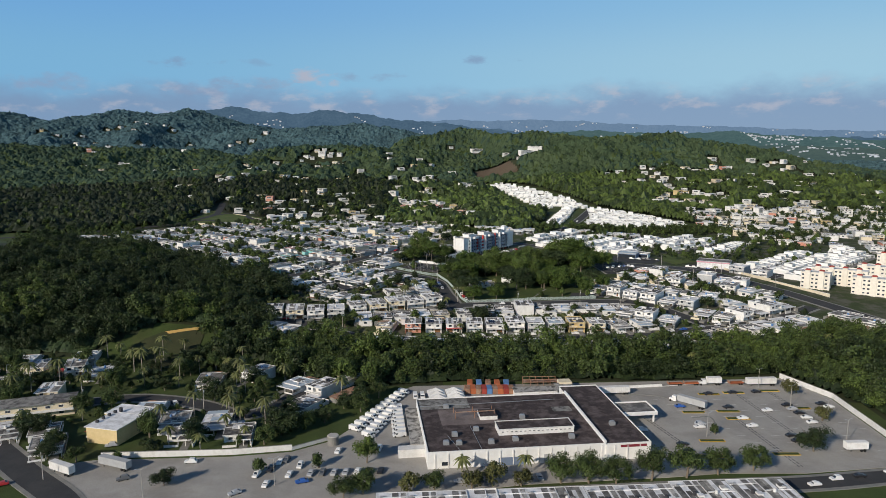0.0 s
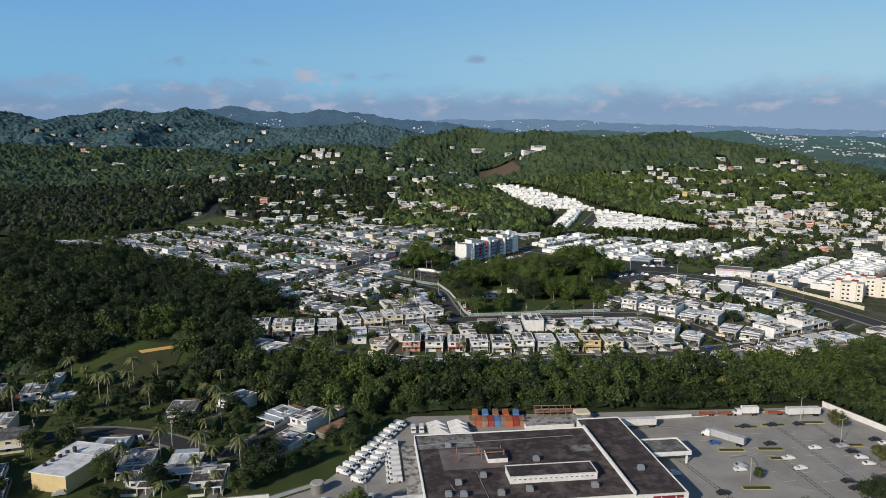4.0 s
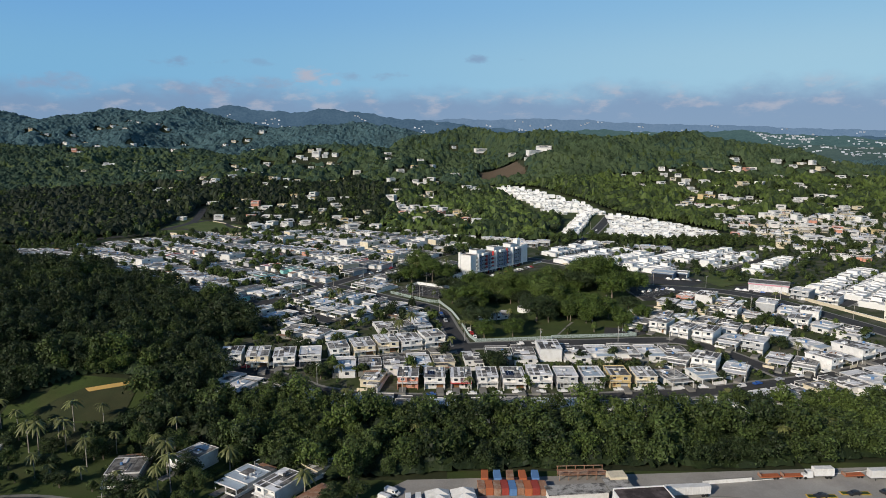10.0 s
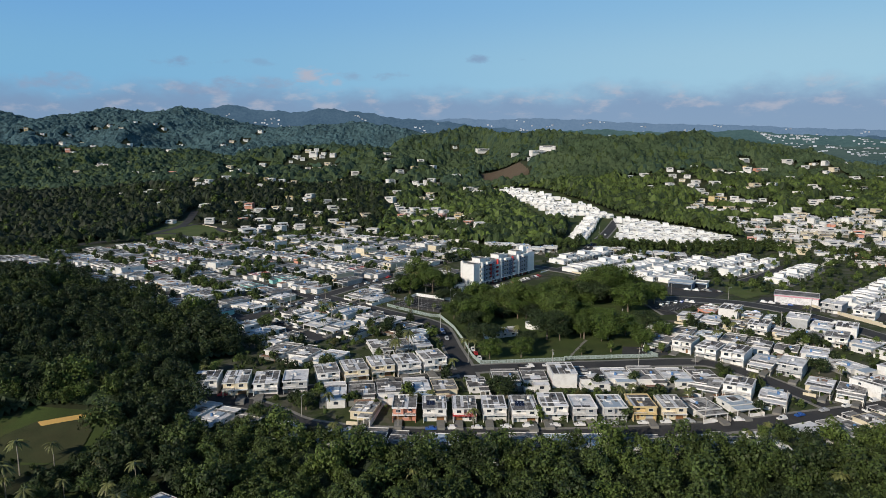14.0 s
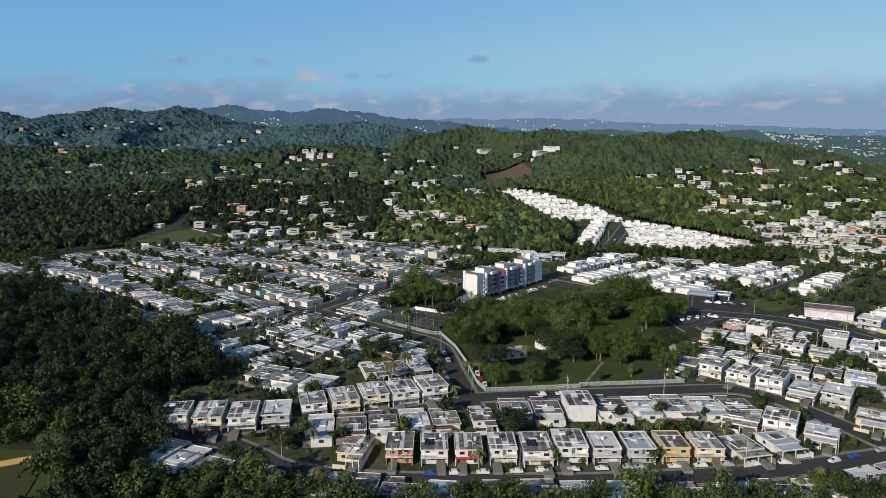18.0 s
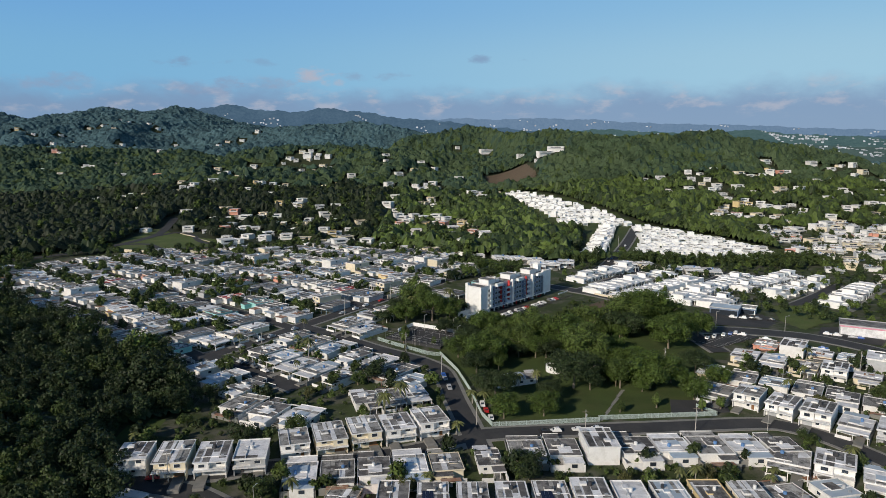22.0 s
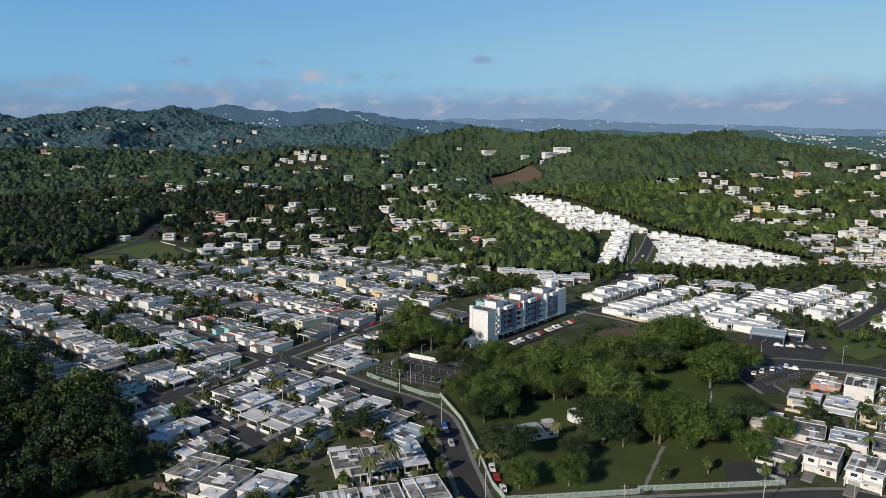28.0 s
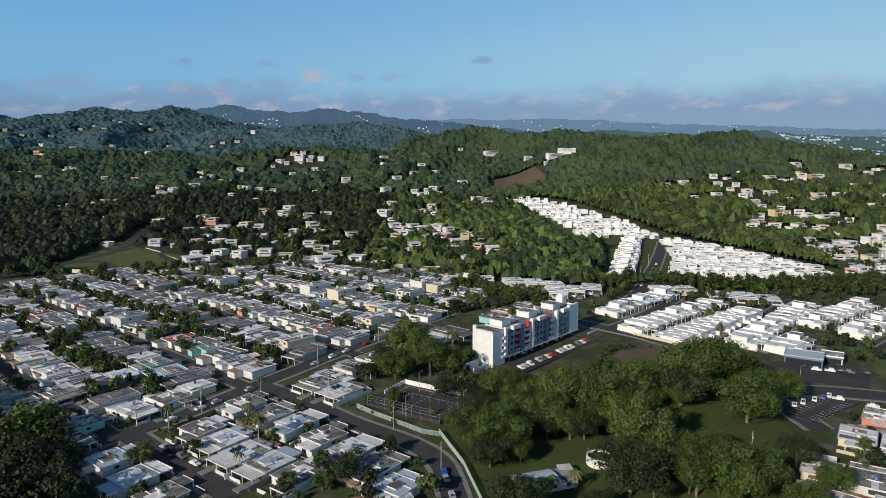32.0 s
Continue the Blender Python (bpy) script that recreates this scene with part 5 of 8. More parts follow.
part("side_office", Mesh().box(-10, 10, -0.5, -0.01, 14, 3.4), "white", wh)

# yard behind: tents, vans, containers, wrecks
for k, (x, y) in enumerate(((-2.8, 302), (5.6, 303))):
    te = thing("tent", "white peaked canvas tent with open sides", "tent", "white tents")
    te.matrix_basis = spot(x, y, 8, 0.2)
    me = Mesh()
    for j in range(3):
        y0, y1 = -6 + 4 * j, -2 + 4 * j
        for a, b in (((-4, y0), (4, y0)), ((4, y0), (4, y1)), ((4, y1), (-4, y1)), ((-4, y1), (-4, y0))):
            me.poly([(*a, 2.6), (*b, 2.6), (0, (y0 + y1) / 2, 4.4)])
    part("canvas", me, "white", te)
    part("valance", Mesh().box(-4, -6.02, 2.1, 4, -5.98, 2.6).box(3.98, -6, 2.1, 4.02, 6, 2.6).box(-4.02, -6, 2.1, -3.98, 6, 2.6), "white", te)
    for a in (-3.9, 3.9):
        for b in (-5.9, -2, 2, 5.9):
            part("post", Mesh().box(a - 0.06, b - 0.06, -0.3, a + 0.06, b + 0.06, 2.6), "metal", te)
BOXES = [container("rusty red steel container in the yard", "rust"), container("orange-red steel container in the yard", "orange"), container("blue steel container in the yard", "blue"), container("dark red steel container in the yard", "roof_red")]
for k in range(9):
    x, y = 11.5 + 2.6 * k, 312 + 0.3 * (k % 2)
    put(BOXES[(0, 1, 0, 3, 2, 0, 1, 3, 0)[k]], spot(x, y, 92, 0.2))["group"] = "containers in the yard"
for k in range(5):
    put(BOXES[(1, 2, 0, 1, 2)[k]], spot(13 + 4.4 * k, 319.5, 88 + 3 * (k % 2), 0.2))["group"] = "containers in the yard"
for k in range(11):
    put(VAN, spot(-36 + 1.75 * k, 268 + 4.2 * k, 150, 0.24))["group"] = "white vans along the fence"
for k in range(8):
    put(VAN, spot(-30 + 1.3 * k, 262 + 4.0 * k, 150, 0.24))["group"] = "white vans along the fence"
for k in range(8):
    put(VAN, spot(-17.5 - 0.5 * k, 262 + 4.1 * k, 12, 0.24))["group"] = "white vans beside the lean-to"
for x, y in ((-9.5, 305), (-12.8, 304.5)):
    put(VAN, spot(x, y, 95, 0.24))["group"] = "white vans along the fence"
put(trailer("white box trailer standing in the lot", "white", 14.5), spot(154.5, 321, 4, 0.2))
put(trailer("white box trailer with red stripe by the yard wall", "white", 15), spot(80, 309, 5, 0.2))
put(trailer("grey box trailer with white cab", "grey", 13, True), spot(111.5, 294.5, -44, 0.2))
put(trailer("small white box trailer by the roadside", "white", 8.5), spot(158, 249, 2, 0.2))
put(trailer("grey weathered box trailer", "grey", 13.5), spot(-119, 235, -22, 0.2))
put(trailer("white box trailer parked by the wall", "white", 11), spot(-136, 231, -27, 0.2))
put(trailer("white truck with a dirty white body", "white", 7, True), spot(132, 322, 2, 0.2))
for x in (113, 121, 143):
    bed = thing("flatbed_trailer", "low rusty red flatbed trailer by the yard wall", "trailer", "flatbeds by the wall")
    bed.matrix_basis = spot(x, 321.5 + 0.1 * (x - 113) / 3, 4, 0.2)
    part("deck", Mesh().box(-3.6, -1.2, 0.85, 3.6, 1.2, 1.15), "orange", bed)
    part("headboard", Mesh().box(-3.6, -1.2, 1.15, -3.5, 1.2, 2.0), "rust", bed)
    for a in (1.4, 2.6):
        for b in (-0.95, 0.95):
            part("wheel", Mesh().wheel(a, b, 0.45, 0.45, 0.4), "rubber", bed)
rack = thing("storage_rack", "rusty orange steel rack holding scrapped cars", "rack")
rack.matrix_basis = spot(47, 322, 3, 0.2)
for k in range(6):
    for y in (-2, 2):
        part("upright", Mesh().box(-8 + 3.2 * k, y - 0.1, -0.3, -7.8 + 3.2 * k, y + 0.1, 3.4), "rust", rack)
part("shelf", Mesh().box(-8.2, -2.2, 1.9, 8.4, 2.2, 2.05), "rust", rack)
part("top_beam", Mesh().box(-8.2, -2.2, 3.3, 8.4, -1.95, 3.5).box(-8.2, 1.95, 3.3, 8.4, 2.2, 3.5), "rust", rack)
shed = thing("yard_shed", "low white yard shed with grey sheet roof", "shed")
shed.matrix_basis = spot(47, 309, 6, 0.2)
part("wall", Mesh().box(-14, -3, -0.5, 6, 3, 2.6), "white", shed)
part("roof", Mesh().box(-14.3, -3.3, 2.6, 6.3, 3.3, 2.75).box(6.4, -3, 3.0, 15, 6, 3.15), "roof_grey", shed)
part("wall", Mesh().box(9, 4, -0.5, 15, 9, 4), "cream", shed)
tank = thing("water_tank", "round weathered concrete water tank", "tank")
tank.matrix_basis = spot(-43, 255, 0, 0.1)
part("shell", Mesh().tube(0, 0, -0.5, 3.6, 2.2, 2.2, 20), "pave", tank)
part("lid", Mesh().tube(0, 0, 3.6, 3.85, 2.3, 2.1, 20), "pole", tank)
# lot: walls, lamps, islands, cars
for k, (a, b, h, lab) in enumerate((((169, 332), (180, 304), 2.6, "white boundary wall of the lot"), ((180, 304), (178, 258), 2.6, "white boundary wall of the lot"), ((88, 317), (106, 319.5), 1.6, "white boundary wall of the lot"), ((106, 319.5), (168, 330), 0.5, "low white kerb wall of the lot"),
                                    ((-128, 243), (-80, 246), 2.3, "long white garden wall"), ((-80, 246), (-58, 250), 2.3, "long white garden wall"), ((-58, 250), (-44, 260), 1.4, "long white garden wall"))):
    d = Vector((b[0] - a[0], b[1] - a[1], 0))
    w = thing("boundary_wall", lab, "wall")
    w.matrix_basis = pose(a[0], a[1], 0.0, 0, 0, math.degrees(math.atan2(d.y, d.x)))
    part("panel", Mesh().box(0, -0.12, -0.6, d.length, 0.12, h), "white", w)
    part("coping", Mesh().box(0, -0.2, h, d.length, 0.2, h + 0.12), "pave", w)
for k, (x, y) in enumerate(((124.8, 309.0), (137.1, 311.0), (125.4, 288.3), (126.3, 280.2), (106.6, 257.9), (101.1, 244.2), (154.8, 313.6), (130.3, 246.2), (158.2, 291.8), (109.9, 287.2))):
    isl = thing("traffic_island", "grassy parking island with yellow painted kerb", "kerb", "parking islands")
    isl.matrix_basis = spot(x, y, 0, 0.2)
    part("kerb", Mesh().box(-5, -1.2, -0.2, 5, 1.2, 0.16, taper=0.05), "yellow_line", isl)
    part("planting", Mesh().box(-4.7, -0.95, 0.1, 4.7, 0.95, 0.24, taper=0.1), "grass", isl)
for x, y in ((151, 316), (155, 293), (162, 276), (158, 255), (106, 262), (-26, 250), (-58, 222), (-100, 214)):
    put(LAMP2, spot(x, y, 20, 0.15))["group"] = "parking-lot lamps"
me = Mesh()
for x0, y0, x1, y1 in ((137.4, 308.0, 143.4, 250.3), (138.7, 308.0, 144.7, 250.3), (124.8, 279.6, 129.8, 235.9), (126.1, 279.6, 131.1, 235.9), (153.7, 311.6, 159.1, 272.0), (155.0, 311.6, 160.4, 272.0), (86.2, 280.9, 94.7, 250.0), (87.5, 280.9, 96.0, 250.0)):
    d = Vector((x1 - x0, y1 - y0, 0))
    d.normalize()
    ln = math.hypot(x1 - x0, y1 - y0)
    nn = Vector((-d.y, d.x, 0)) * 0.22
    j = 0.0
    while j < ln:
        a = Vector((x0, y0, 0.215)) + d * j
        b = a + d * 1.7
        me.poly([a - nn, b - nn, b + nn, a + nn])
        j += 2.5
stuff("bay_marking", me, "dark", "rows of dark joint marks between parking bays", "marking")
me = Mesh()
for k in range(5):
    for j in range(9):
        x, y = 96 + 14 * k + 3.6 * j, 302 - 6.6 * j
        if y > 240 and x < 172:
            me.poly([(x, y, 0.212), (x + 4.6, y + 0.8, 0.212), (x + 4.6, y + 0.95, 0.212), (x, y + 0.15, 0.212)])
stuff("bay_marking", me, "line", "faded white parking bay lines", "marking")
for line in ([(77.7, 306.4), (86.5, 308.5), (93.2, 308.5), (100.3, 306.5), (106.3, 301.9)], [(106.8, 280.6), (114.0, 282.2), (114.9, 277.6), (112.0, 267.5)]):
    stuff("kerb", ribbon(smooth(line), 0.6, 0.36, step=2.0, skirt=0.3), "pave", "curved concrete kerb in the parking lot", "kerb", kind="structure")
LOT_CARS = ((124.3, 308.5, 3), (136.2, 310.1, 3), (147.8, 311.1, 3), (154.0, 294.4, 3), (154.2, 289.9, 1), (155.0, 285.3, 3), (155.6, 280.3, 0), (142.5, 288.3, 0), (128.0, 279.7, 0), (128.5, 271.6, 0), (126.8, 291.9, 3), (107.7, 273.6, 7), (106.2, 270.6, 0), (93.4, 253.9, 3), (93.6, 247.8, 3), (139.9, 262.0, 3), (139.8, 257.0, 3), (155.3, 275.2, 0), (171.8, 292.4, 0), (170.2, 295.9, 3), (105.7, 292.9, 6), (81.9, 245.8, 3), (81.6, 267.5, 4))
for x, y, k in LOT_CARS:
    park(x, y, 6 + (x * 7 % 9) - 4 + (180 if int(x) % 2 else 0), k, "cars in the store lot")
for k in range(7):
    park(-47 + 4.1 * k, 230 + 0.3 * k, 82, (1, 2, 1, 1, 0, 3, 3)[k], "cars in the western lot")
for x, y, t, k in ((-40, 248, 80, 0), (-30.5, 249, 82, 3), (-27.5, 249.5, 82, 0), (-24.5, 250, 82, 4), (-49, 224, 20, 6), (-60, 239, 85, 0), (-66, 229, 80, 4), (-62, 233, 80, 3), (-58, 240.5, 80, 2), (-93, 239, 5, 4),
                    (-112, 226, 30, 2), (-152, 222, 30, 5), (-95, 204.5, 10, 0), (-52, 236, 84, 4), (-54.5, 229, 84, 0), (-61, 222, 84, 0), (-70, 216, 40, 1), (6, 224, 8, 1), (34, 227, 98, 1), (12, 226, 95, 2)):
    park(x, y, t, k, "cars in the western lot")

# town houses at the foot of the view
for k in range(14):
    x, y = -16 + 9.6 * k, 199.5 + 0.62 * k + (1.5 if k > 9 else 0)
    c = put(TWO[(1, 1, 1, 3, 1, 1, 8, 1, 1, 1, 1, 2, 1, 2)[k]], spot(x, y, 184, 0.3))
    c["group"] = "white town houses"
road([(-10, 212), (40, 216), (95, 221), (130, 224), (160, 229), (210, 236)], 8, 1.6)
for x, y, t, k in ((137.7, 226, 8, 4), (147, 228, 188, 3), (160, 231, 10, 0), (128, 222, 10, 0)):
    park(x, y, t, k, "cars on the road")

# ---- western front: street, houses, park ----
road([(-215, 288), (-196, 272), (-170, 249), (-148, 230), (-127, 213), (-112, 196)], 10, 1.6)
road([(-200, 268), (-176, 284), (-162, 298), (-140, 304), (-111, 297), (-89, 284), (-76, 292), (-68, 312), (-62, 326)], 8)
yh = thing("block_house", "yellow block building with a white flat roof", "building")
yh.matrix_basis = spot(-131, 266, -14)
part("wall", Mesh().box(-7, -11, -1, 7, 4, 6.4).box(-11, 4.004, -1, 5, 15, 5.4), "yellow", yh)
part("roof", flat_roof(14, 15, 6.4, 0.5, 0.12, y=-3.5), "roof_white white", yh)
part("roof", flat_roof(16, 10, 5.4, 0.4, 0.12, x=-3, y=9.6), "roof_white white", yh)
for k in range(5):
    part("cooling_unit", Mesh().box(-6, -7 + 3.4 * k, 6.6 if k < 4 else 5.7, -5, -6 + 3.4 * k, 7.6), "dark", yh)
window(yh, -7, -4, 3.5, 1.6, 1.2, -90)
part("awning", Mesh().box(-11, -8, 2.6, -7.01, 2, 2.75), "roof_red", yh)
lb = thing("long_building", "long two-storey cream building with a sloping grey roof", "building")
lb.matrix_basis = spot(-183, 283, 20)
part("wall", Mesh().box(-26, -5, -1, 22, 5, 6), "cream", lb)
me = Mesh()
me.box(-26.5, -6, 6, 13, 6, 6.3).box(13.01, -5.5, 6, 22.5, 6, 6.3, 1)
part("roof", me, "roof_grey roof_dark", lb)
for k in range(9):
    for z in (0.9, 3.8):
        window(lb, -23 + 5 * k, -5, z, 2.0, 1.2)
part("gallery", Mesh().box(-26, -7, 2.8, 22, -5.01, 3.0).box(-26, -7, 3.0, 22, -6.9, 3.9), "white", lb)
road_cars = ((-141, 262, 70, 1), (-121, 297, 120, 0), (-129, 253, 20, 7), (-147, 246, 30, 4), (-112, 264, 12, 1))
for x, y, t, k in road_cars:
    park(x, y, t, k, "cars by the houses")
for x, y, t, kind in ((-222, 352, 10, ONE[8]), (-207, 338, 15, TWO[2]), (-188, 340, 20, TWO[0]), (-174, 336, 10, ONE[0]), (-192, 358, 12, ONE[8]), (-181, 304, 15, TWO[2]), (-232, 330, 10, ONE[3]),
                      (-112, 274, 12, ONE[1]), (-94, 272, 8, ONE[0]), (-114, 324, 8, ONE[1]), (-92, 330, -30, TWO[0]), (-56, 310, -32, TWO[1]), (-70, 318, -32, ONE[8]), (-62, 292, -30, ONE[3]), (-46, 328, -40, ONE[6]),
                      (-160, 262, 24, ONE[3]), (-152, 250, 24, ONE[1]), (-176, 262, 24, ONE[3]), (-82, 262, 10, ONE[3]), (-212, 318, 10, ONE[1]), (-104, 262, 6, ONE[3]), (-128, 286, 6, ONE[8])):
    put(kind, spot(x, y, t))["group"] = "houses of the lower village"
rr = thing("shed", "long shed with a rusty sheet roof", "shed")
rr.matrix_basis = spot(-45, 305, 55)
part("wall", Mesh().box(-8, -2.6, -1, 8, 2.6, 2.4), "pave", rr)
part("roof", Mesh().box(-8.4, -3, 2.4, 8.4, 3, 2.55), "rust", rr)
rl = thing("shed", "small shed with a red sheet roof", "shed")
rl.matrix_basis = spot(-197, 336, 15)
part("wall", Mesh().box(-4, -3, -1, 4, 3, 2.4), "pave", rl)
part("roof", Mesh().box(-4.3, -3.3, 2.4, 4.3, 3.3, 2.55), "roof_red", rl)


def drape(name, pts, up, mats, label, cat, n=14):
    """A patch of ground cover laid over the ground inside a polygon."""
    xs, ys2 = [p[0] for p in pts], [p[1] for p in pts]
    gx2, gy2 = np.meshgrid(np.linspace(min(xs), max(xs), n * 3), np.linspace(min(ys2), max(ys2), n * 3))
    ok = inside(pts, gx2, gy2)
    me = Mesh()
    for i in range(n * 3 - 1):
        for j in range(n * 3 - 1):
            if ok[i, j] and ok[i + 1, j] and ok[i, j + 1] and ok[i + 1, j + 1]:
                me.poly([(gx2[a, b], gy2[a, b], rise1(gx2[a, b], gy2[a, b]) + up) for a, b in ((i, j), (i, j + 1), (i + 1, j + 1), (i + 1, j))])
    return stuff(name, me, mats, label, cat, kind="structure")


drape("ground_field", [(-165, 356), (-175, 371), (-169, 380), (-161, 388), (-148, 393), (-138, 386), (-136, 372), (-138, 358), (-140, 346), (-152, 345)], 0.3, "field", "grassy playing field, darkened for the shade of the wood", "field", 30)
drape("ground_sand", [(-161, 387), (-141, 396), (-139, 393), (-158, 384.5)], 0.45, "sand", "strip of bright orange sand", "sand", 24)

# ---- apartment block on the rise ----
apt = thing("apartment_block", "white five-storey apartment block with slate blue bays and red fins", "apartment building")
APT_Z = rise1(40, 625)
APT_M = pose(18.8, 598.5, APT_Z, 0, 0, 49.25)
apt.matrix_basis = APT_M
AL, AD, AH = 74.0, 12.5, 16.0
FL = 3.0
part("podium", Mesh().box(-0.5, -6, -6, AL + 1, AD + 10, 0.05), "asphalt", apt)
part("end_wall", Mesh().box(0, 0.6, 0, 9, AD, AH), "clean_white", apt)
part("core_wall", Mesh().box(9.004, 1.6, 3.2, AL, AD, AH - 0.4), "pale_slate", apt)
part("ground_floor_wall", Mesh().box(9.004, 6, 0, AL - 0.5, AD, 3.2), "slate_blue", apt)
part("roof", flat_roof(AL - 9, AD - 1.4, AH - 0.4, 0.0, 0.9, x=AL / 2 + 4.5, y=AD / 2 + 0.8), "roof_grey white", apt)
part("end_roof", flat_roof(9, AD - 0.8, AH, 0.0, 0.7, x=4.5, y=AD / 2 + 0.4), "roof_grey white", apt)
for k in range(14):
    part("column", Mesh().box(10 + 4.6 * k, 1.8, 0, 10.5 + 4.6 * k, 2.3, 3.2), "red" if k % 3 == 0 else "clean_white", apt)
for k in range(3):
    u = 10 + 22 * k
    part("slate_bay", Mesh().box(u, 0.5, 3.2, u + 3.4, 1.6, AH - 0.6), "slate_blue", apt, "slate blue bay wall")
    shaft = part("white_shaft", Mesh().box(u - 1.6, -0.4, 3.2, u - 0.01, 1.6, AH + 0.6), "clean_white", apt)
    part("white_shaft_cap", Mesh().box(u - 1.6, -0.2, AH + 0.6, u - 0.01, 1.4, AH + 1.3, taper=0.3), "clean_white", shaft)
    part("white_frame", Mesh().box(u + 4.56, -0.4, AH - 0.9, u + 10.59, 1.6, AH + 0.9), "clean_white", apt)
    part("slate_bay", Mesh().box(u + 11.0, 0.2, 3.2, u + 13.6, 1.6, AH - 0.6), "slate_blue", apt, "slate blue bay wall")
    for f in range(4):
        z = 3.5 + FL * f
        window(apt, u + 1.7, 0.5, z + 0.7, 1.8, 1.4)
        window(apt, u + 6.0, 1.6, z + 0.7, 2.0, 1.5)
        window(apt, u + 8.9, 1.6, z + 0.7, 2.0, 1.5)
        window(apt, u + 12.3, 0.2, z + 0.7, 1.5, 1.4)
        window(apt, u + 17.4, 1.6, z + 0.7, 1.8, 1.5)
        me = Mesh().box(u + 4.6, 0.2, z - 0.15, u + 10.55, 1.59, z + 0.05).box(u + 4.6, 0.2, z + 0.05, u + 10.55, 0.3, z + 0.55)
        part("balcony", me, "grey", apt)
        me = Mesh().box(u + 14.5, 0.0, z - 0.15, u + 19.2, 1.59, z + 0.05).box(u + 14.5, 0.0, z + 0.05, u + 19.2, 0.12, z + 1.0)
        part("balcony", me, "clean_white", apt, "white solid-fronted balcony")
    part("roof_house", Mesh().box(u + 2, 4.5, AH, u + 9, AD - 0.6, AH + 2.6), "clean_white", apt)
    part("roof_house_top", flat_roof(7, AD - 5.1, AH + 2.6, 0.25, 0.25, x=u + 5.5, y=(AD + 3.9) / 2), "roof_grey white", apt)
    part("roof_house", Mesh().box(u + 12, 6, AH, u + 15, AD - 1.5, AH + 1.6), "clean_white", apt)
    part("vent_stack", Mesh().tube(u + 17, AD - 1.5, AH, AH + 2.2, 0.6, 0.6, 10), "clean_white", apt)
for f in range(4):
    z = 3.5 + FL * f
    part("end_balcony", Mesh().box(6.2, -0.6, z - 0.15, 8.9, 0.59, z + 0.05).box(6.2, -0.6, z + 0.05, 8.9, -0.5, z + 1.0), "clean_white", apt)
    window(apt, 7.5, 0.6, z + 0.6, 1.6, 1.6)
    window(apt, AL, 5, z + 0.7, 1.6, 1.4, 90)
part("end_shaft", Mesh().box(-0.25, AD - 2.2, 0, -0.004, AD - 0.2, AH + 2.2).box(-0.004, AD - 2.2, AH, 1.4, AD - 0.2, AH + 2.2), "clean_white", apt)
tower = part("lift_tower", Mesh().box(AL - 5, 7, AH - 0.4, AL - 1, 11, AH + 4.6), "clean_white", apt, "white lift tower with a pointed cap")
part("tower_cap", Mesh().box(AL - 5.3, 6.7, AH + 4.6, AL - 0.7, 11.3, AH + 5.8, taper=1.6), "clean_white", tower)
part("tower_block", Mesh().box(AL - 9, 0.0, 3.2, AL - 0.2, 1.59, AH + 1.6), "clean_white", apt)
for u in (19.5, 27.5, 46.0, 54.0):
    part("red_fin", Mesh().box(u, 0.1, 5.0, u + 0.45, 1.59, AH + 0.9), "red", apt, "red vertical fin")
    part("fin_foot", Mesh().box(u - 0.25, -0.3, 4.0, u + 0.7, 1.59, 5.0), "clean_white", apt)
part("link_slab", Mesh().box(9.1, -0.6, 3.0, AL, 1.79, 3.2), "clean_white", apt)


def apt_at(u, v, turn=0, up=0.06):
    return APT_M @ pose(u, v, up, 0, 0, turn)


for k in range(17):
    u = 8 + 3.6 * k
    if k % 5 != 3:
        put(CARS[(0, 1, 4, 0, 7, 2, 0, 5, 1)[k % 9]], apt_at(u, -9.5, 72))["group"] = "cars at the apartment block"
for k in range(8):
    put(CARS[(3, 2, 0, 1, 3, 2, 4, 5)[k]], apt_at(11 + 7.5 * k, 3.8, 90))["group"] = "cars at the apartment block"
yard = thing("parking_deck", "asphalt car park beside the apartment block", "car park")
yard.matrix_basis = APT_M
part("surface", Mesh().box(-2, -14, -7, AL + 8, -6.01, 0.03), "asphalt", yard)
part("surface", Mesh().box(-14, AD + 10.01, -7, AL + 8, AD + 24, 0.02), "asphalt", yard)
fence = thing("fence", "dark metal fence along the apartment car park", "fence")
fence.matrix_basis = APT_M
for k in range(28):
    part("post", Mesh().box(-2 + 3 * k, -14.05, 0, -1.9 + 3 * k, -13.95, 1.9), "dark", fence)
part("rail", Mesh().box(-2, -14.03, 1.75, 79, -13.97, 1.83), "dark", fence)
part("rail", Mesh().box(-2, -14.03, 0.3, 79, -13.97, 0.38), "dark", fence)
me = Mesh()
for k in range(270):
    me.box(-1.9 + 0.3 * k, -14.012, 0.38, -1.87 + 0.3 * k, -13.988, 1.75)
tagged(part("railing", me, "dark", fence), kind="stuff")
wing = thing("end_ramp", "low white walls and ramp beside the apartment block", "ramp")
wing.matrix_basis = APT_M
part("wall", Mesh().box(-12, 2, -3, -1, 2.3, 2.4), "clean_white", wing)
part("wall", Mesh().box(-12, 8, -3, -1, 8.3, 3.2), "clean_white", wing)
part("wall", Mesh().box(AL + 2, -5, -2, AL + 14, -4.7, 1.6), "clean_white", wing)

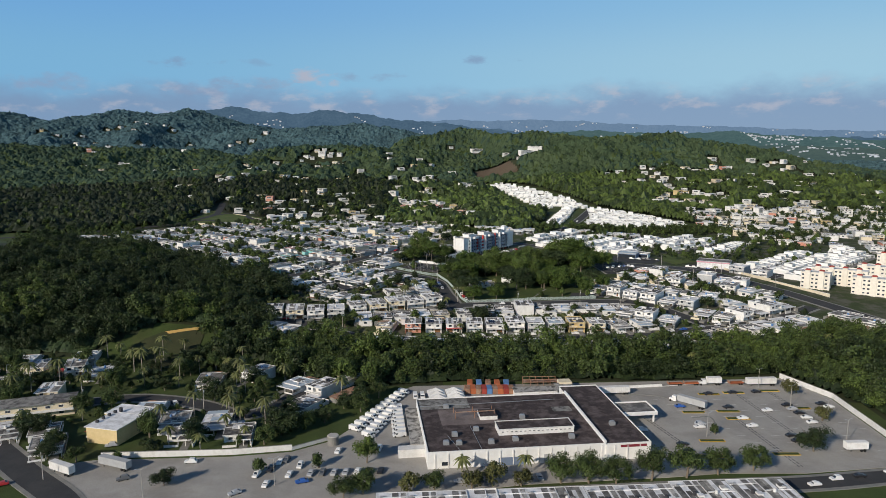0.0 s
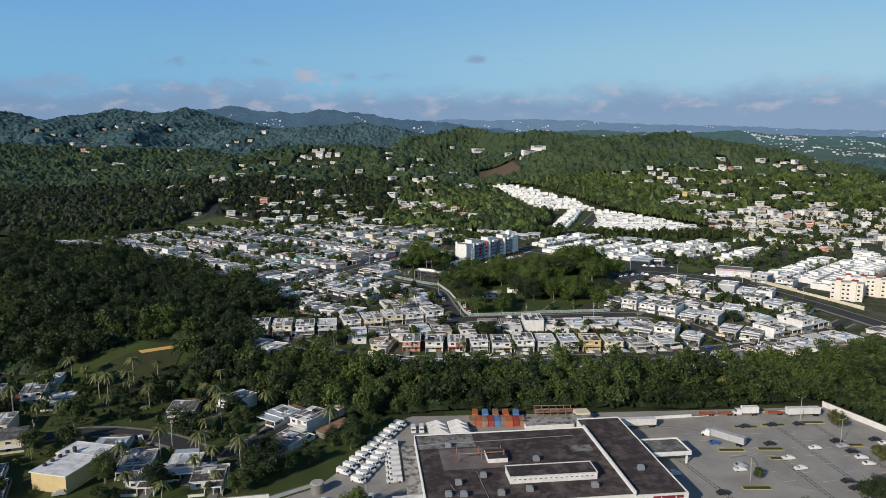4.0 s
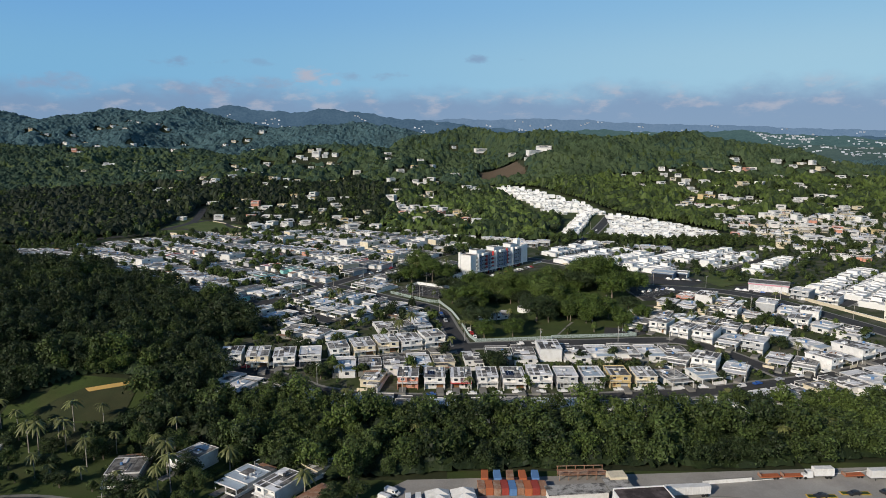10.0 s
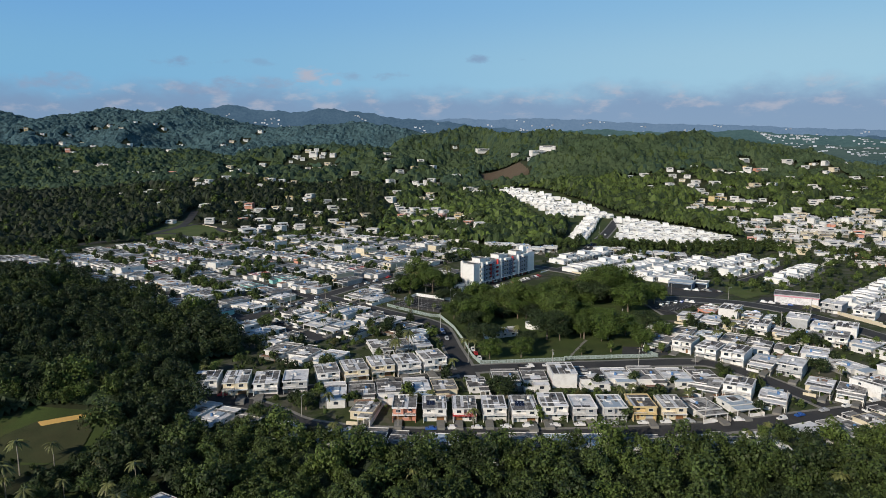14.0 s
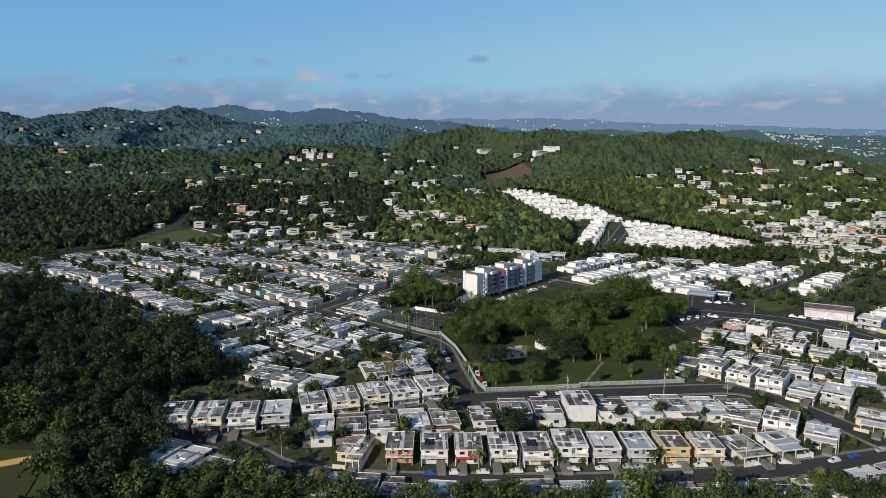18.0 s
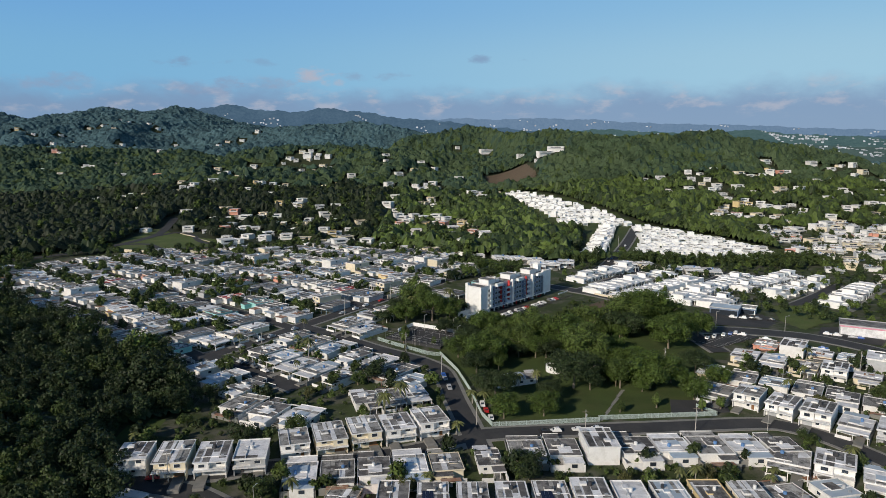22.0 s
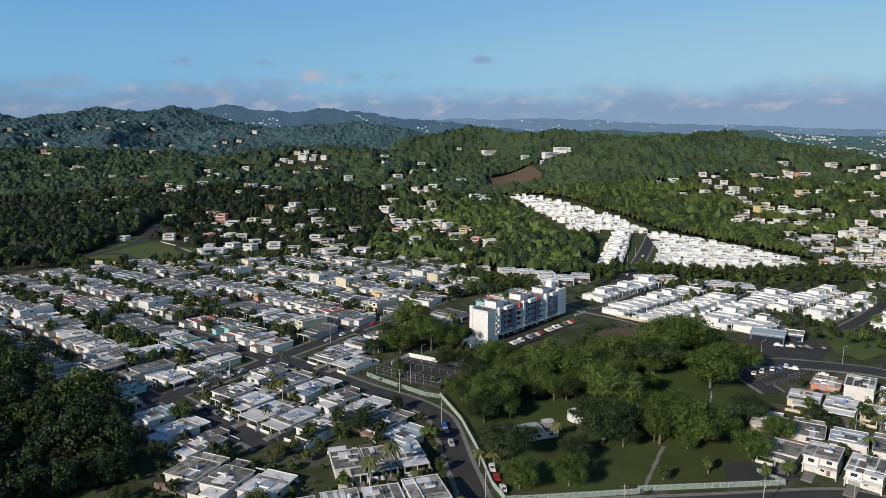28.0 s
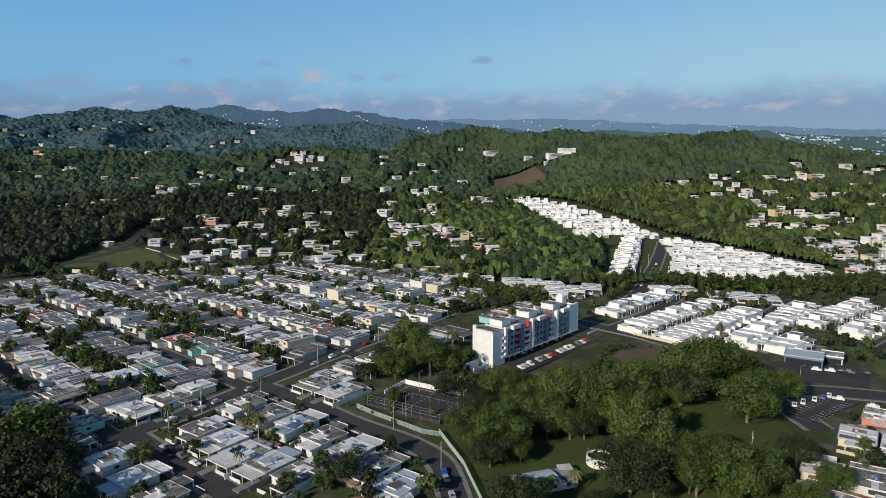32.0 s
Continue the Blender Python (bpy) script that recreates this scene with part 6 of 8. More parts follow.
# ---- ball court, park and car parks ----
drape("ground_park", [(-14, 545), (12, 560), (30, 590), (72, 620), (120, 600), (128, 540), (116, 470), (22, 459), (16, 470), (8, 500)], 0.06, "grass", "shaded park lawn", "lawn")
court = thing("ball_court", "dark asphalt ball court inside white walls", "court")
CT = pose(-20.7, 582, 0, 0, 0, -31)
court.matrix_basis = CT @ pose(0, 0, rise1(-10, 574) + 0.3)
CL, CW = 34, 26
part("surface", Mesh().box(0, -CW, -2, CL, 0, 0), "asphalt", court)
part("back_wall", Mesh().box(0, 0.01, -2, CL, 0.3, 2.0), "clean_white", court)
part("side_wall", Mesh().box(-0.3, -CW * 0.55, -2, -0.01, 0.3, 1.7), "clean_white", court)
me = Mesh()
for a, b, c, d in ((3, -2, 31, -1.9), (3, -24, 31, -23.9), (3, -24, 3.1, -2), (31, -24, 31.1, -2), (16.9, -24, 17, -2)):
    me.box(a, b, 0.002, c, d, 0.008)
part("court_lines", me, "line", court)
for k in range(9):
    x = CL * k / 8
    part("fence_post", Mesh().tube(x, -CW, -1, 3.4, 0.05, 0.05, 6), "metal", court)
    part("fence_post", Mesh().tube(x, -CW / 2, -1, 2.4, 0.05, 0.05, 6), "metal", court)
for k in range(5):
    part("fence_post", Mesh().tube(CL, -CW * k / 4, -1, 3.4, 0.05, 0.05, 6), "metal", court)
for z in (1.2, 2.3, 3.35):
    part("fence_rail", Mesh().box(0, -CW - 0.03, z, CL, -CW + 0.03, z + 0.05).box(CL - 0.03, -CW, z, CL + 0.03, 0, z + 0.05), "metal", court)
part("fence_rail", Mesh().box(0, -CW / 2 - 0.03, 2.3, CL, -CW / 2 + 0.03, 2.35), "metal", court)
for x, y in ((-14, 572), (2, 566), (-18, 548), (4, 552)):
    put(LAMP, spot(x, y, 40))["group"] = "court lamps"
drum = thing("round_pool_wall", "round white concrete basin with dark inside", "basin")
drum.matrix_basis = spot(48.7, 514, 0)
me = Mesh()
n = 24
for k in range(n):
    a, b = 2 * math.pi * k / n, 2 * math.pi * (k + 1) / n
    o, i = 4.3, 3.9
    me.poly([(o * math.cos(a), o * math.sin(a), -1), (o * math.cos(b), o * math.sin(b), -1), (o * math.cos(b), o * math.sin(b), 3), (o * math.cos(a), o * math.sin(a), 3)])
    me.poly([(o * math.cos(a), o * math.sin(a), 3), (o * math.cos(b), o * math.sin(b), 3), (i * math.cos(b), i * math.sin(b), 3), (i * math.cos(a), i * math.sin(a), 3)])
    me.poly([(i * math.cos(a), i * math.sin(a), 3), (i * math.cos(b), i * math.sin(b), 3), (i * math.cos(b), i * math.sin(b), 1), (i * math.cos(a), i * math.sin(a), 1)])
part("wall", me, "clean_white", drum)
part("floor", Mesh().tube(0, 0, -1, 2.2, 3.9, 3.9, 24), "under", drum)
kio = thing("kiosk", "low curved park pavilion with pale arched roof", "pavilion")
kio.matrix_basis = spot(29, 500, 20)
part("wall", Mesh().box(-10, -4, -1, 9, 4, 2.6), "clean_white", kio)
me = Mesh()
for k in range(8):
    a, b = math.pi * k / 8, math.pi * (k + 1) / 8
    me.poly([(-10.5, -4.6 * math.cos(a), 2.6 + 1.5 * math.sin(a)), (3, -4.6 * math.cos(a), 2.6 + 1.5 * math.sin(a)), (3, -4.6 * math.cos(b), 2.6 + 1.5 * math.sin(b)), (-10.5, -4.6 * math.cos(b), 2.6 + 1.5 * math.sin(b))])
part("arched_roof", me, "roof_blue", kio)
part("roof", Mesh().box(3.01, -4.4, 2.6, 9.5, 4.4, 2.85), "roof_grey", kio)
for x in (-7, -3, 1, 6):
    window(kio, x, -4, 0.9, 1.8, 1.2)
for x, y, t in ((36, 507, 10), (60, 560, 30)):
    hut = thing("park_hut", "small white park hut with flat roof", "hut")
    hut.matrix_basis = spot(x, y, t)
    part("wall", Mesh().box(-2, -1.6, -0.8, 2, 1.6, 2.4), "clean_white", hut)
    part("roof", Mesh().box(-2.3, -1.9, 2.4, 2.3, 1.9, 2.6), "roof_white", hut)
    part("door", Mesh().box(-0.5, -1.66, 0, 0.5, -1.603, 2.0), "blue", hut)


def picket_fence(points, h=1.9, step=2.6, label="pale metal park fence between posts", mats="metal", group=""):
    """A fence of posts, rails and many thin bars along a line."""
    for (ax, ay), (bx, by) in zip(points, points[1:]):
        f = thing("fence", label, "fence", group)
        ln = math.hypot(bx - ax, by - ay)
        n = max(1, int(ln / step))
        za, zb = rise1(ax, ay), rise1(bx, by)
        at = lambda s: Vector((ax + (bx - ax) * s, ay + (by - ay) * s, za + (zb - za) * s))
        for k in range(n + 1):
            p = at(k / n)
            part("post", Mesh().box(p.x - 0.07, p.y - 0.07, p.z - 0.6, p.x + 0.07, p.y + 0.07, p.z + h + 0.1), mats, f)
        me = Mesh()
        m = int(ln / 0.22)
        for k in range(m):
            p = at((k + 0.5) / m)
            me.box(p.x - 0.055, p.y - 0.03, p.z - 0.3, p.x + 0.055, p.y + 0.03, p.z + h)
        tagged(part("railing", me, mats, f), kind="stuff")
        part("rail", Mesh().rod(at(0) + Vector((0, 0, h - 0.2)), at(1) + Vector((0, 0, h - 0.2)), 0.06), mats, f)


M["fence_paint"] = mat("pale_fence_paint", (0.42, 0.50, 0.47), 0.6, 0.1, 0.5, 4)
picket_fence([(-5, 535), (3.5, 512), (8.5, 490), (12.5, 466), (16, 457)], mats="fence_paint", group="park fence")
picket_fence([(16, 457), (24, 457.5), (58, 461.5)], mats="fence_paint", group="park fence")
picket_fence([(58, 463), (106, 467), (100, 474)], mats="fence_paint", group="park fence")
picket_fence([(-38, 557), (-30, 550), (-11, 535), (-5, 533)], mats="fence_paint", group="court fence")
flat("pavement_lot", [(126, 556), (150, 578), (166, 566), (136, 546)], rise1(146, 563) + 0.35, "asphalt", "dark asphalt car park with white bays", "parking lot", 4)
me = Mesh()
z = rise1(146, 563) + 0.36
for k in range(11):
    for o in (0, 9):
        x, y = 131 + 2.2 * k + o * 0.55, 556 + 1.6 * k - o * 0.75
        me.poly([(x, y, z), (x + 2.6, y - 3.6, z), (x + 2.75, y - 3.5, z), (x + 0.15, y + 0.1, z)])
stuff("bay_marking", me, "line", "white parking bay lines", "marking")
flat("pavement_court", [(88, 468), (112, 470), (114, 480), (92, 482)], rise1(100, 475) + 0.5, "asphalt", "small dark playing court with white lines", "court", 3)
drape("ground_path", [(58, 462), (60, 462), (76, 492), (74, 493)], 0.12, "pave", "narrow concrete park path", "path", 12)
drape("ground_soil", [(76, 616), (100, 640), (112, 634), (104, 614), (90, 600)], 0.14, "soil", "bare brown earth patch", "bare earth", 10)
# petrol station and pink shop by the avenue
for x, y, t, w, d, h, paint, roofk, lab in ((168, 616, -30, 16, 12, 4, "slate_blue", "roof_blue", "low service station with a blue-grey flat roof"), (183, 619, -30, 9, 9, 3.5, "clean_white", "roof_grey", "small white service building with grey roof"),
                                           (231, 578, -28, 26, 15, 5.5, "grey", "roof_dark", "grey shop with a pink front and dark roof")):
    s = thing("shop", lab, "shop")
    s.matrix_basis = spot(x, y, t)
    part("wall", Mesh().box(-w / 2, -d / 2, -2, w / 2, d / 2, h), paint, s)
    part("roof", flat_roof(w, d, h, 0.4, 0.4), roofk + " " + ("grey" if paint != "clean_white" else "clean_white"), s)
    part("front", Mesh().box(-w / 2 + 0.5, -d / 2 - 0.2, 0.3, w / 2 - 0.5, -d / 2 - 0.003, h - 0.8), "roof_white" if paint == "grey" else "glass", s)
    part("fascia", Mesh().box(-w / 2 - 0.2, -d / 2 - 0.5, h - 0.75, w / 2 + 0.2, -d / 2 - 0.205, h), "rose" if paint == "grey" else "slate_blue", s)
    roof_bits(s, h + 0.22, random.Random(int(x)), w, d, tank=False)
drape("ground_lot", [(200, 572), (212, 590), (226, 592), (246, 574), (238, 552), (224, 556)], 0.16, "asphalt", "asphalt forecourt of the shop", "forecourt", 12)
drape("ground_lot", [(148, 588), (150, 616), (188, 624), (194, 600), (180, 584)], 0.16, "asphalt", "asphalt forecourt of the station", "forecourt", 12)
drape("ground_field", [(193, 600), (199, 581), (216, 594), (226, 600), (250, 620), (236, 645), (206, 640)], 0.3, "mown", "open mown field beside the avenue", "field", 12)
# long white estate wall along the avenue
for a, b in (((235, 566), (252, 520)), ((252, 520), (270, 470)), ((96, 652), (118, 630)), ((118, 630), (128, 612)), ((-40, 640), (-28, 655))):
    d = Vector((b[0] - a[0], b[1] - a[1], 0))
    w = thing("boundary_wall", "long cream boundary wall beside the road", "wall")
    w.matrix_basis = pose(a[0], a[1], min(rise1(*a), rise1(*b)), 0, 0, math.degrees(math.atan2(d.y, d.x)))
    part("panel", Mesh().box(0, -0.12, -1.5, d.length, 0.12, 2.4), "cream", w)
    part("coping", Mesh().box(0, -0.2, 2.4, d.length, 0.2, 2.52), "clean_white", w)


# cream apartment complex to the east
def walkup(x, y, turn, w, d, floors):
    b = thing("apartment_block", "cream walk-up apartment block with small red roofs", "apartment building", "cream apartment blocks")
    b.matrix_basis = spot(x, y, turn)
    h = floors * 2.9
    part("wall", Mesh().box(-w / 2, -d / 2, -3, w / 2, d / 2, h), "ivory", b)
    part("roof", flat_roof(w, d, h, 0.2, 0.5), "roof_white ivory", b)
    for k in range(int(w / 9)):
        u = -w / 2 + 4.5 + 9 * k
        part("stair_tower", Mesh().box(u - 1.6, -d / 2 - 1.2, -3, u + 1.6, -d / 2 - 0.004, h + 2.2), "ivory", b)
        part("red_cap", Mesh().box(u - 2, -d / 2 - 1.6, h + 2.2, u + 2, -d / 2 + 2.5, h + 3.0, taper=0.9), "roof_red", b, "small hipped red roof")
        for f in range(floors):
            window(b, u - 3.1, -d / 2, 0.9 + 2.9 * f, 1.6, 1.3)
            window(b, u + 3.1, -d / 2, 0.9 + 2.9 * f, 1.6, 1.3)


walkup(276, 500, -35, 19, 12, 4)
walkup(306, 478, -35, 28, 12, 4)
walkup(300, 512, -35, 37, 12, 4)
walkup(340, 520, -35, 37, 12, 4)
walkup(372, 556, -35, 28, 12, 5)

# ---- houses on the hills ----
HILL_WEST = ((-1433, 2728), (-1387, 2784), (-1201, 2500), (-1000, 1968), (-1430, 2984), (-1189, 2808), (-1102, 2860), (-1395, 3032), (-1358, 3108), (-1595, 2832), (-1545, 2800), (-1000, 2760), (-920, 2740), (-741, 1996), (-820, 2696), (-812, 2772), (-1078, 2616), (-817, 1760), (-815, 1796), (-880, 1704), (-701, 1692), (-669, 1724), (-660, 1748), (-491, 1372), (-506, 1176), (-488, 1164), (-478, 1200), (-466, 1192), (-439, 1180), (-436, 1196), (-395, 1084))
HILL_MID = ((-533, 2092), (-668, 2708), (-266, 1472), (-252, 1480), (-271, 1440), (-253, 1456), (-236, 1452), (-215, 1452), (-358, 1256), (-365, 1324), (-325, 1304), (-281, 1244), (-267, 1256), (-251, 1248), (-255, 1408), (-238, 1376), (-238, 1404), (-381, 1240), (-378, 1216), (-201, 1116), (-167, 1076), (-125, 1128), (-151, 1308), (-56, 1352), (-41, 1240), (-32, 1256), (-92, 1264), (-25, 1188), (-18, 1136), (-54, 972), (-12, 992), (-7, 968), (-3, 1020), (-62, 1048), (-285, 1084), (-265, 1056), (-222, 948), (-226, 1048), (-205, 1020), (-189, 980))
HILL_FOOT = ((-133, 936), (-116, 912), (-102, 880), (-79, 864), (-59, 840), (-202, 892), (-187, 912), (-163, 936), (-151, 984), (-239, 936), (-276, 1012), (-222, 1004), (-164, 892), (-141, 872), (-50, 804), (-17, 812), (0, 788), (25, 916), (37, 896))
HILL_EAST = ((87, 1764), (145, 1604), (172, 1444), (192, 1448), (21, 1812), (35, 1232), (50, 1252), (355, 1220), (317, 1244), (362, 1256), (437, 1252), (456, 1252), (486, 1280), (537, 1332), (551, 1340), (622, 1336), (597, 1276), (651, 1300), (337, 1176), (368, 1168), (372, 1144), (403, 1172), (401, 1092), (402, 1076), (413, 1064), (346, 1032), (349, 1080), (389, 1112), (441, 984), (625, 1180), (540, 1088), (555, 1100), (1450, 2444), (417, 964), (651, 1328), (761, 1468), (1819, 3284), (1750, 3040))
TOWN_EAST = ((374, 943), (353, 926), (399, 953), (433, 942), (447, 931), (473, 942), (504, 960), (502, 925), (359, 883), (381, 890), (386, 863), (392, 840), (427, 872), (436, 856), (444, 840), (325, 840), (343, 824), (345, 794), (372, 794), (394, 794), (421, 794), (510, 1033), (512, 997), (553, 1018), (370, 998), (368, 1028), (309, 824), (421, 907))


def hill_house(paint, roofing, label, seed, w=12, d=10, floors=1):
    rng = random.Random(seed)
    h = thing("hillside_house", label, "house", "houses on the hills")
    hh = 3.0 * floors
    part("wall", Mesh().box(-w / 2, -d / 2, -5, w / 2, d / 2, hh), paint, h)
    part("roof", flat_roof(w, d, hh, 0.5, 0.3), roofing + " " + paint, h)
    me = Mesh().box(-w / 2, -d / 2 - 2.5, hh - 3.1, w / 2, -d / 2 - 0.004, hh - 2.9).box(-w / 2, -d / 2 - 2.5, hh - 2.9, w / 2, -d / 2 - 2.4, hh - 1.9)
    me.box(-w / 2, -d / 2 - 2.4, -5, -w / 2 + 0.3, -d / 2 - 2.1, hh - 3.1).box(w / 2 - 0.3, -d / 2 - 2.4, -5, w / 2, -d / 2 - 2.1, hh - 3.1)
    me.box(-w * 0.3, -d / 2 - 0.06, hh - 2.0, w * 0.3, -d / 2 - 0.005, hh - 0.6, 1)
    part("veranda", me, "white glass", h)
    return h


HILL = [hill_house("white", "roof_white", "white hillside house with flat roof and veranda", 1), hill_house("white", "roof_white", "white two-storey hillside house with veranda", 2, 14, 11, 2),
        hill_house("cream", "roof_grey", "cream hillside house with grey roof", 3, 13, 10), hill_house("pink", "roof_white", "pink two-storey hillside house with veranda", 4, 12, 10, 2),
        hill_house("white", "roof_red", "hillside house with a red sheet roof", 5, 14, 10), hill_house("yellow", "roof_grey", "yellow hillside house with flat roof", 6, 10, 10, 2)]
HILL_FAR = []
big_white = hill_house("white", "roof_white", "large white hilltop building with long terraces", 9, 34, 14, 2)
hr = random.Random(9)
CLEAR = []
for group in (HILL_WEST, HILL_MID, HILL_FOOT, HILL_EAST, TOWN_EAST):
    for k, (x, y) in enumerate(group):
        kind = HILL[hr.choice((0, 0, 0, 0, 0, 1, 1, 1, 2, 2, 2, 3))]
        if group is HILL_EAST and k < 4:
            kind = big_white if k != 1 else HILL[1]
        if group is HILL_EAST and k == 25 or group is HILL_MID and k == 9:
            kind = HILL[4]
        if group is HILL_MID and k == 23:
            kind = HILL[5]
        if group is HILL_MID and k == 29:
            kind = HILL[3]
        s = hr.uniform(0.7, 1.0) * (1.0 + max(0.0, (y - 1500) / 3200))
        m = spot(x, y, hr.uniform(-35, 35), 1.5 + 1.5 * (y > 1200))
        if y > 1150 and kind is not big_white and k % 10 not in (3, 5, 9):
            HILL_FAR.append((kind, m @ Matrix.Scale(s, 4)))
        else:
            put(kind, m @ Matrix.Scale(s, 4) if kind.name in PLACED else m)
        CLEAR.append((x, y, 4 + 7.5 * s))
        for _ in range(hr.choice((0, 1, 1, 2) if y < 1500 else (0, 0, 0, 1))):
            x2, y2 = x + hr.choice((-1, 1)) * hr.uniform(15, 34) * s, y + hr.uniform(-14, 26)
            HILL_FAR.append((HILL[hr.choice((0, 0, 1, 2, 2, 5))], spot(x2, y2, hr.uniform(-35, 35), 1) @ Matrix.Scale(s * hr.uniform(0.75, 1.0), 4)))
            CLEAR.append((x2, y2, 4 + 6 * s))
for x, y, t in ((44, 772, 10), (57, 768, 8), (70, 760, 5), (70, 740, -10), (82, 745, -12), (94, 752, -10)):
    put(ONE[0], spot(x, y, t, 0.4) @ Matrix.Diagonal((1.15, 1.1, 1.1, 1)))["group"] = "white houses behind the apartment block"
    CLEAR.append((x, y, 12))
HILL_SOLID = [solid(HILL[k], "hillside_house", lab, "house", "houses on the hills") for k, lab in ((0, "white hillside house with flat roof and veranda"), (1, "white two-storey hillside house with veranda"), (2, "cream hillside house with grey roof"))]
for x0, x1, y0, y1, n in ((330, 700, 1000, 1250, 40), (420, 900, 1150, 1400, 26), (-330, 30, 830, 1120, 75), (-430, 60, 1130, 1480, 25), (-900, -450, 1150, 1900, 16), (-1700, -700, 2100, 2900, 30), (700, 1250, 1350, 1900, 26)):
    for _ in range(n):
        x, y = hr.uniform(x0, x1), hr.uniform(y0, y1)
        if (x > 0 and inside(TERRACES, x, y)) or min(math.hypot(x - a, y - b) for a, b, _ in CLEAR) < 17:
            continue
        t, q = HILL_SOLID[hr.choice((0, 0, 0, 1, 2))], hr.uniform(0.7, 1.05) * (1.0 + max(0.0, (y - 1500) / 3200))
        m = spot(x, y, hr.uniform(-40, 40), 1.5) @ Matrix.Scale(q, 4)
        HILL_FAR.append((t, m))
        CLEAR.append((x, y, 4 + 6.5 * q))
bake("hillside_house", HILL_FAR, "small white houses scattered among the trees of the hills", "houses")
SOIL = [(64, 1452), (105, 1488), (141, 1468), (150, 1372), (143, 1345), (110, 1311), (77, 1320)]
SOIL_CLEAR = SOIL
drape("ground_soil", SOIL, 0.6, "soil", "bare brown hillside clearing", "bare earth")
drape("ground_lawn", [(75, 1803), (125, 1846), (163, 1738), (209, 1648), (216, 1500), (202, 1480), (131, 1602)], 0.6, "grass", "mown hilltop lawn", "lawn")

# valley road and junction to the west
JUNCTION = [(-316, 832), (-325, 897), (-323, 961), (-279, 920), (-231, 887), (-196, 847), (-177, 778), (-217, 768), (-262, 777)]
drape("ground_verge", JUNCTION, 0.1, "mown", "mown verges round the junction", "verge")
drape("ground_soil", [(-241, 832), (-217, 851), (-196, 833), (-191, 806), (-218, 798), (-236, 810)], 0.2, "soil", "bare brown ground below the junction wall", "bare earth", 10)
VALLEY = (((-470, 700), (-403, 744), (-346, 790), (-318, 840), (-303, 905), (-312, 960), (-330, 1030)), ((-318, 850), (-290, 856), (-262, 830), (-225, 838), (-190, 838), (-150, 840)),
          ((-300, 905), (-285, 930), (-262, 905), (-240, 868), (-205, 846)))
for line, wide in zip(VALLEY, (9, 7, 6)):
    road(line, wide, 0, "grey asphalt road of the valley junction")
for a, b, h in (((-282, 922), (-258, 898), 1.2), ((-258, 898), (-208, 840), 1.2), ((-290, 812), (-250, 800), 3.0), ((-250, 800), (-200, 816), 3.0)):
    d = Vector((b[0] - a[0], b[1] - a[1], 0))
    w = thing("retaining_wall", "pale concrete retaining wall below the junction", "wall")
    w.matrix_basis = pose(a[0], a[1], min(rise1(*a), rise1(*b)), 0, 0, math.degrees(math.atan2(d.y, d.x)))
    part("panel", Mesh().box(0, -0.2, -2, d.length, 0.2, h), "cream", w)
    part("coping", Mesh().box(0, -0.3, h, d.length, 0.3, h + 0.15), "pave", w)

# ---- trees and woods ----


def blob(seed, sub):
    """A rough faceted crown for trees far off, one unit high."""
    bm = bmesh.new()
    bmesh.ops.create_icosphere(bm, subdivisions=sub, radius=1.0)
    r = random.Random(seed)
    for v in bm.verts:
        k = r.uniform(0.62, 1.12)
        v.co = Vector((v.co.x * 0.62 * k, v.co.y * 0.62 * k, 0.42 + v.co.z * 0.55 * k))
    bm.verts.index_update()
    v = np.array([tuple(q.co) for q in bm.verts])
    f = np.array([[q.index for q in p.verts] for p in bm.faces])
    bm.free()
    return v, f


def crown_arrays(n, rx, rz, z0, size, seed, lumps=7, core=True):
    """Leaf clumps scattered over a lumpy crown: vertices and quads."""
    r = np.random.default_rng(seed)
    cen = r.normal(size=(lumps, 3))
    cen /= np.linalg.norm(cen, axis=1)[:, None]
    cen[:, 2] = cen[:, 2] * 0.75 + 0.18
    cen *= r.uniform(0.3, 0.62 if lumps < 12 else 0.78, (lumps, 1))
    rad = r.uniform(0.34, 0.56, lumps) * (7 / max(lumps, 7)) ** 0.28
    which = r.integers(0, lumps, n)
    d = r.normal(size=(n, 3))
    d /= np.linalg.norm(d, axis=1)[:, None]
    d[:, 2] = np.where(d[:, 2] < -0.6, -d[:, 2], d[:, 2])
    p = cen[which] + d * rad[which][:, None] * r.uniform(0.62, 1.12, (n, 1))
    nrm = d + r.normal(size=(n, 3)) * 0.45
    nrm /= np.linalg.norm(nrm, axis=1)[:, None]
    t = np.cross(nrm, r.normal(size=(n, 3)))
    t /= np.linalg.norm(t, axis=1)[:, None]
    b = np.cross(nrm, t)
    p = p * np.array([rx, rx, rz]) + np.array([0, 0, z0 + rz * 0.85])
    s = size * r.uniform(0.6, 1.3, (n, 1))
    k = r.uniform(0.5, 1.0, (n, 1))
    droop = np.array([0, 0, -0.25]) * s
    v = np.stack([p - t * s * 0.9, p + t * s * 0.9 + droop * 0.5, p + b * s * (0.6 + k) + droop], 1).reshape(-1, 3)
    f = np.arange(3 * n).reshape(n, 3)
    if core:
        cv, cf = blob(seed, 1)
        parts_v, parts_f = [v], [f]
        for k in range(lumps):
            b0 = sum(len(q) for q in parts_v)
            q = (cv - np.array([0, 0, 0.42])) / np.array([0.62, 0.62, 0.55]) * rad[k] * 0.5 + cen[k]
            parts_v.append(q * np.array([rx, rx, rz]) + np.array([0, 0, z0 + rz * 0.85]))
            parts_f.append(cf + b0)
        v, f = np.concatenate(parts_v), np.concatenate(parts_f)
    return v, f


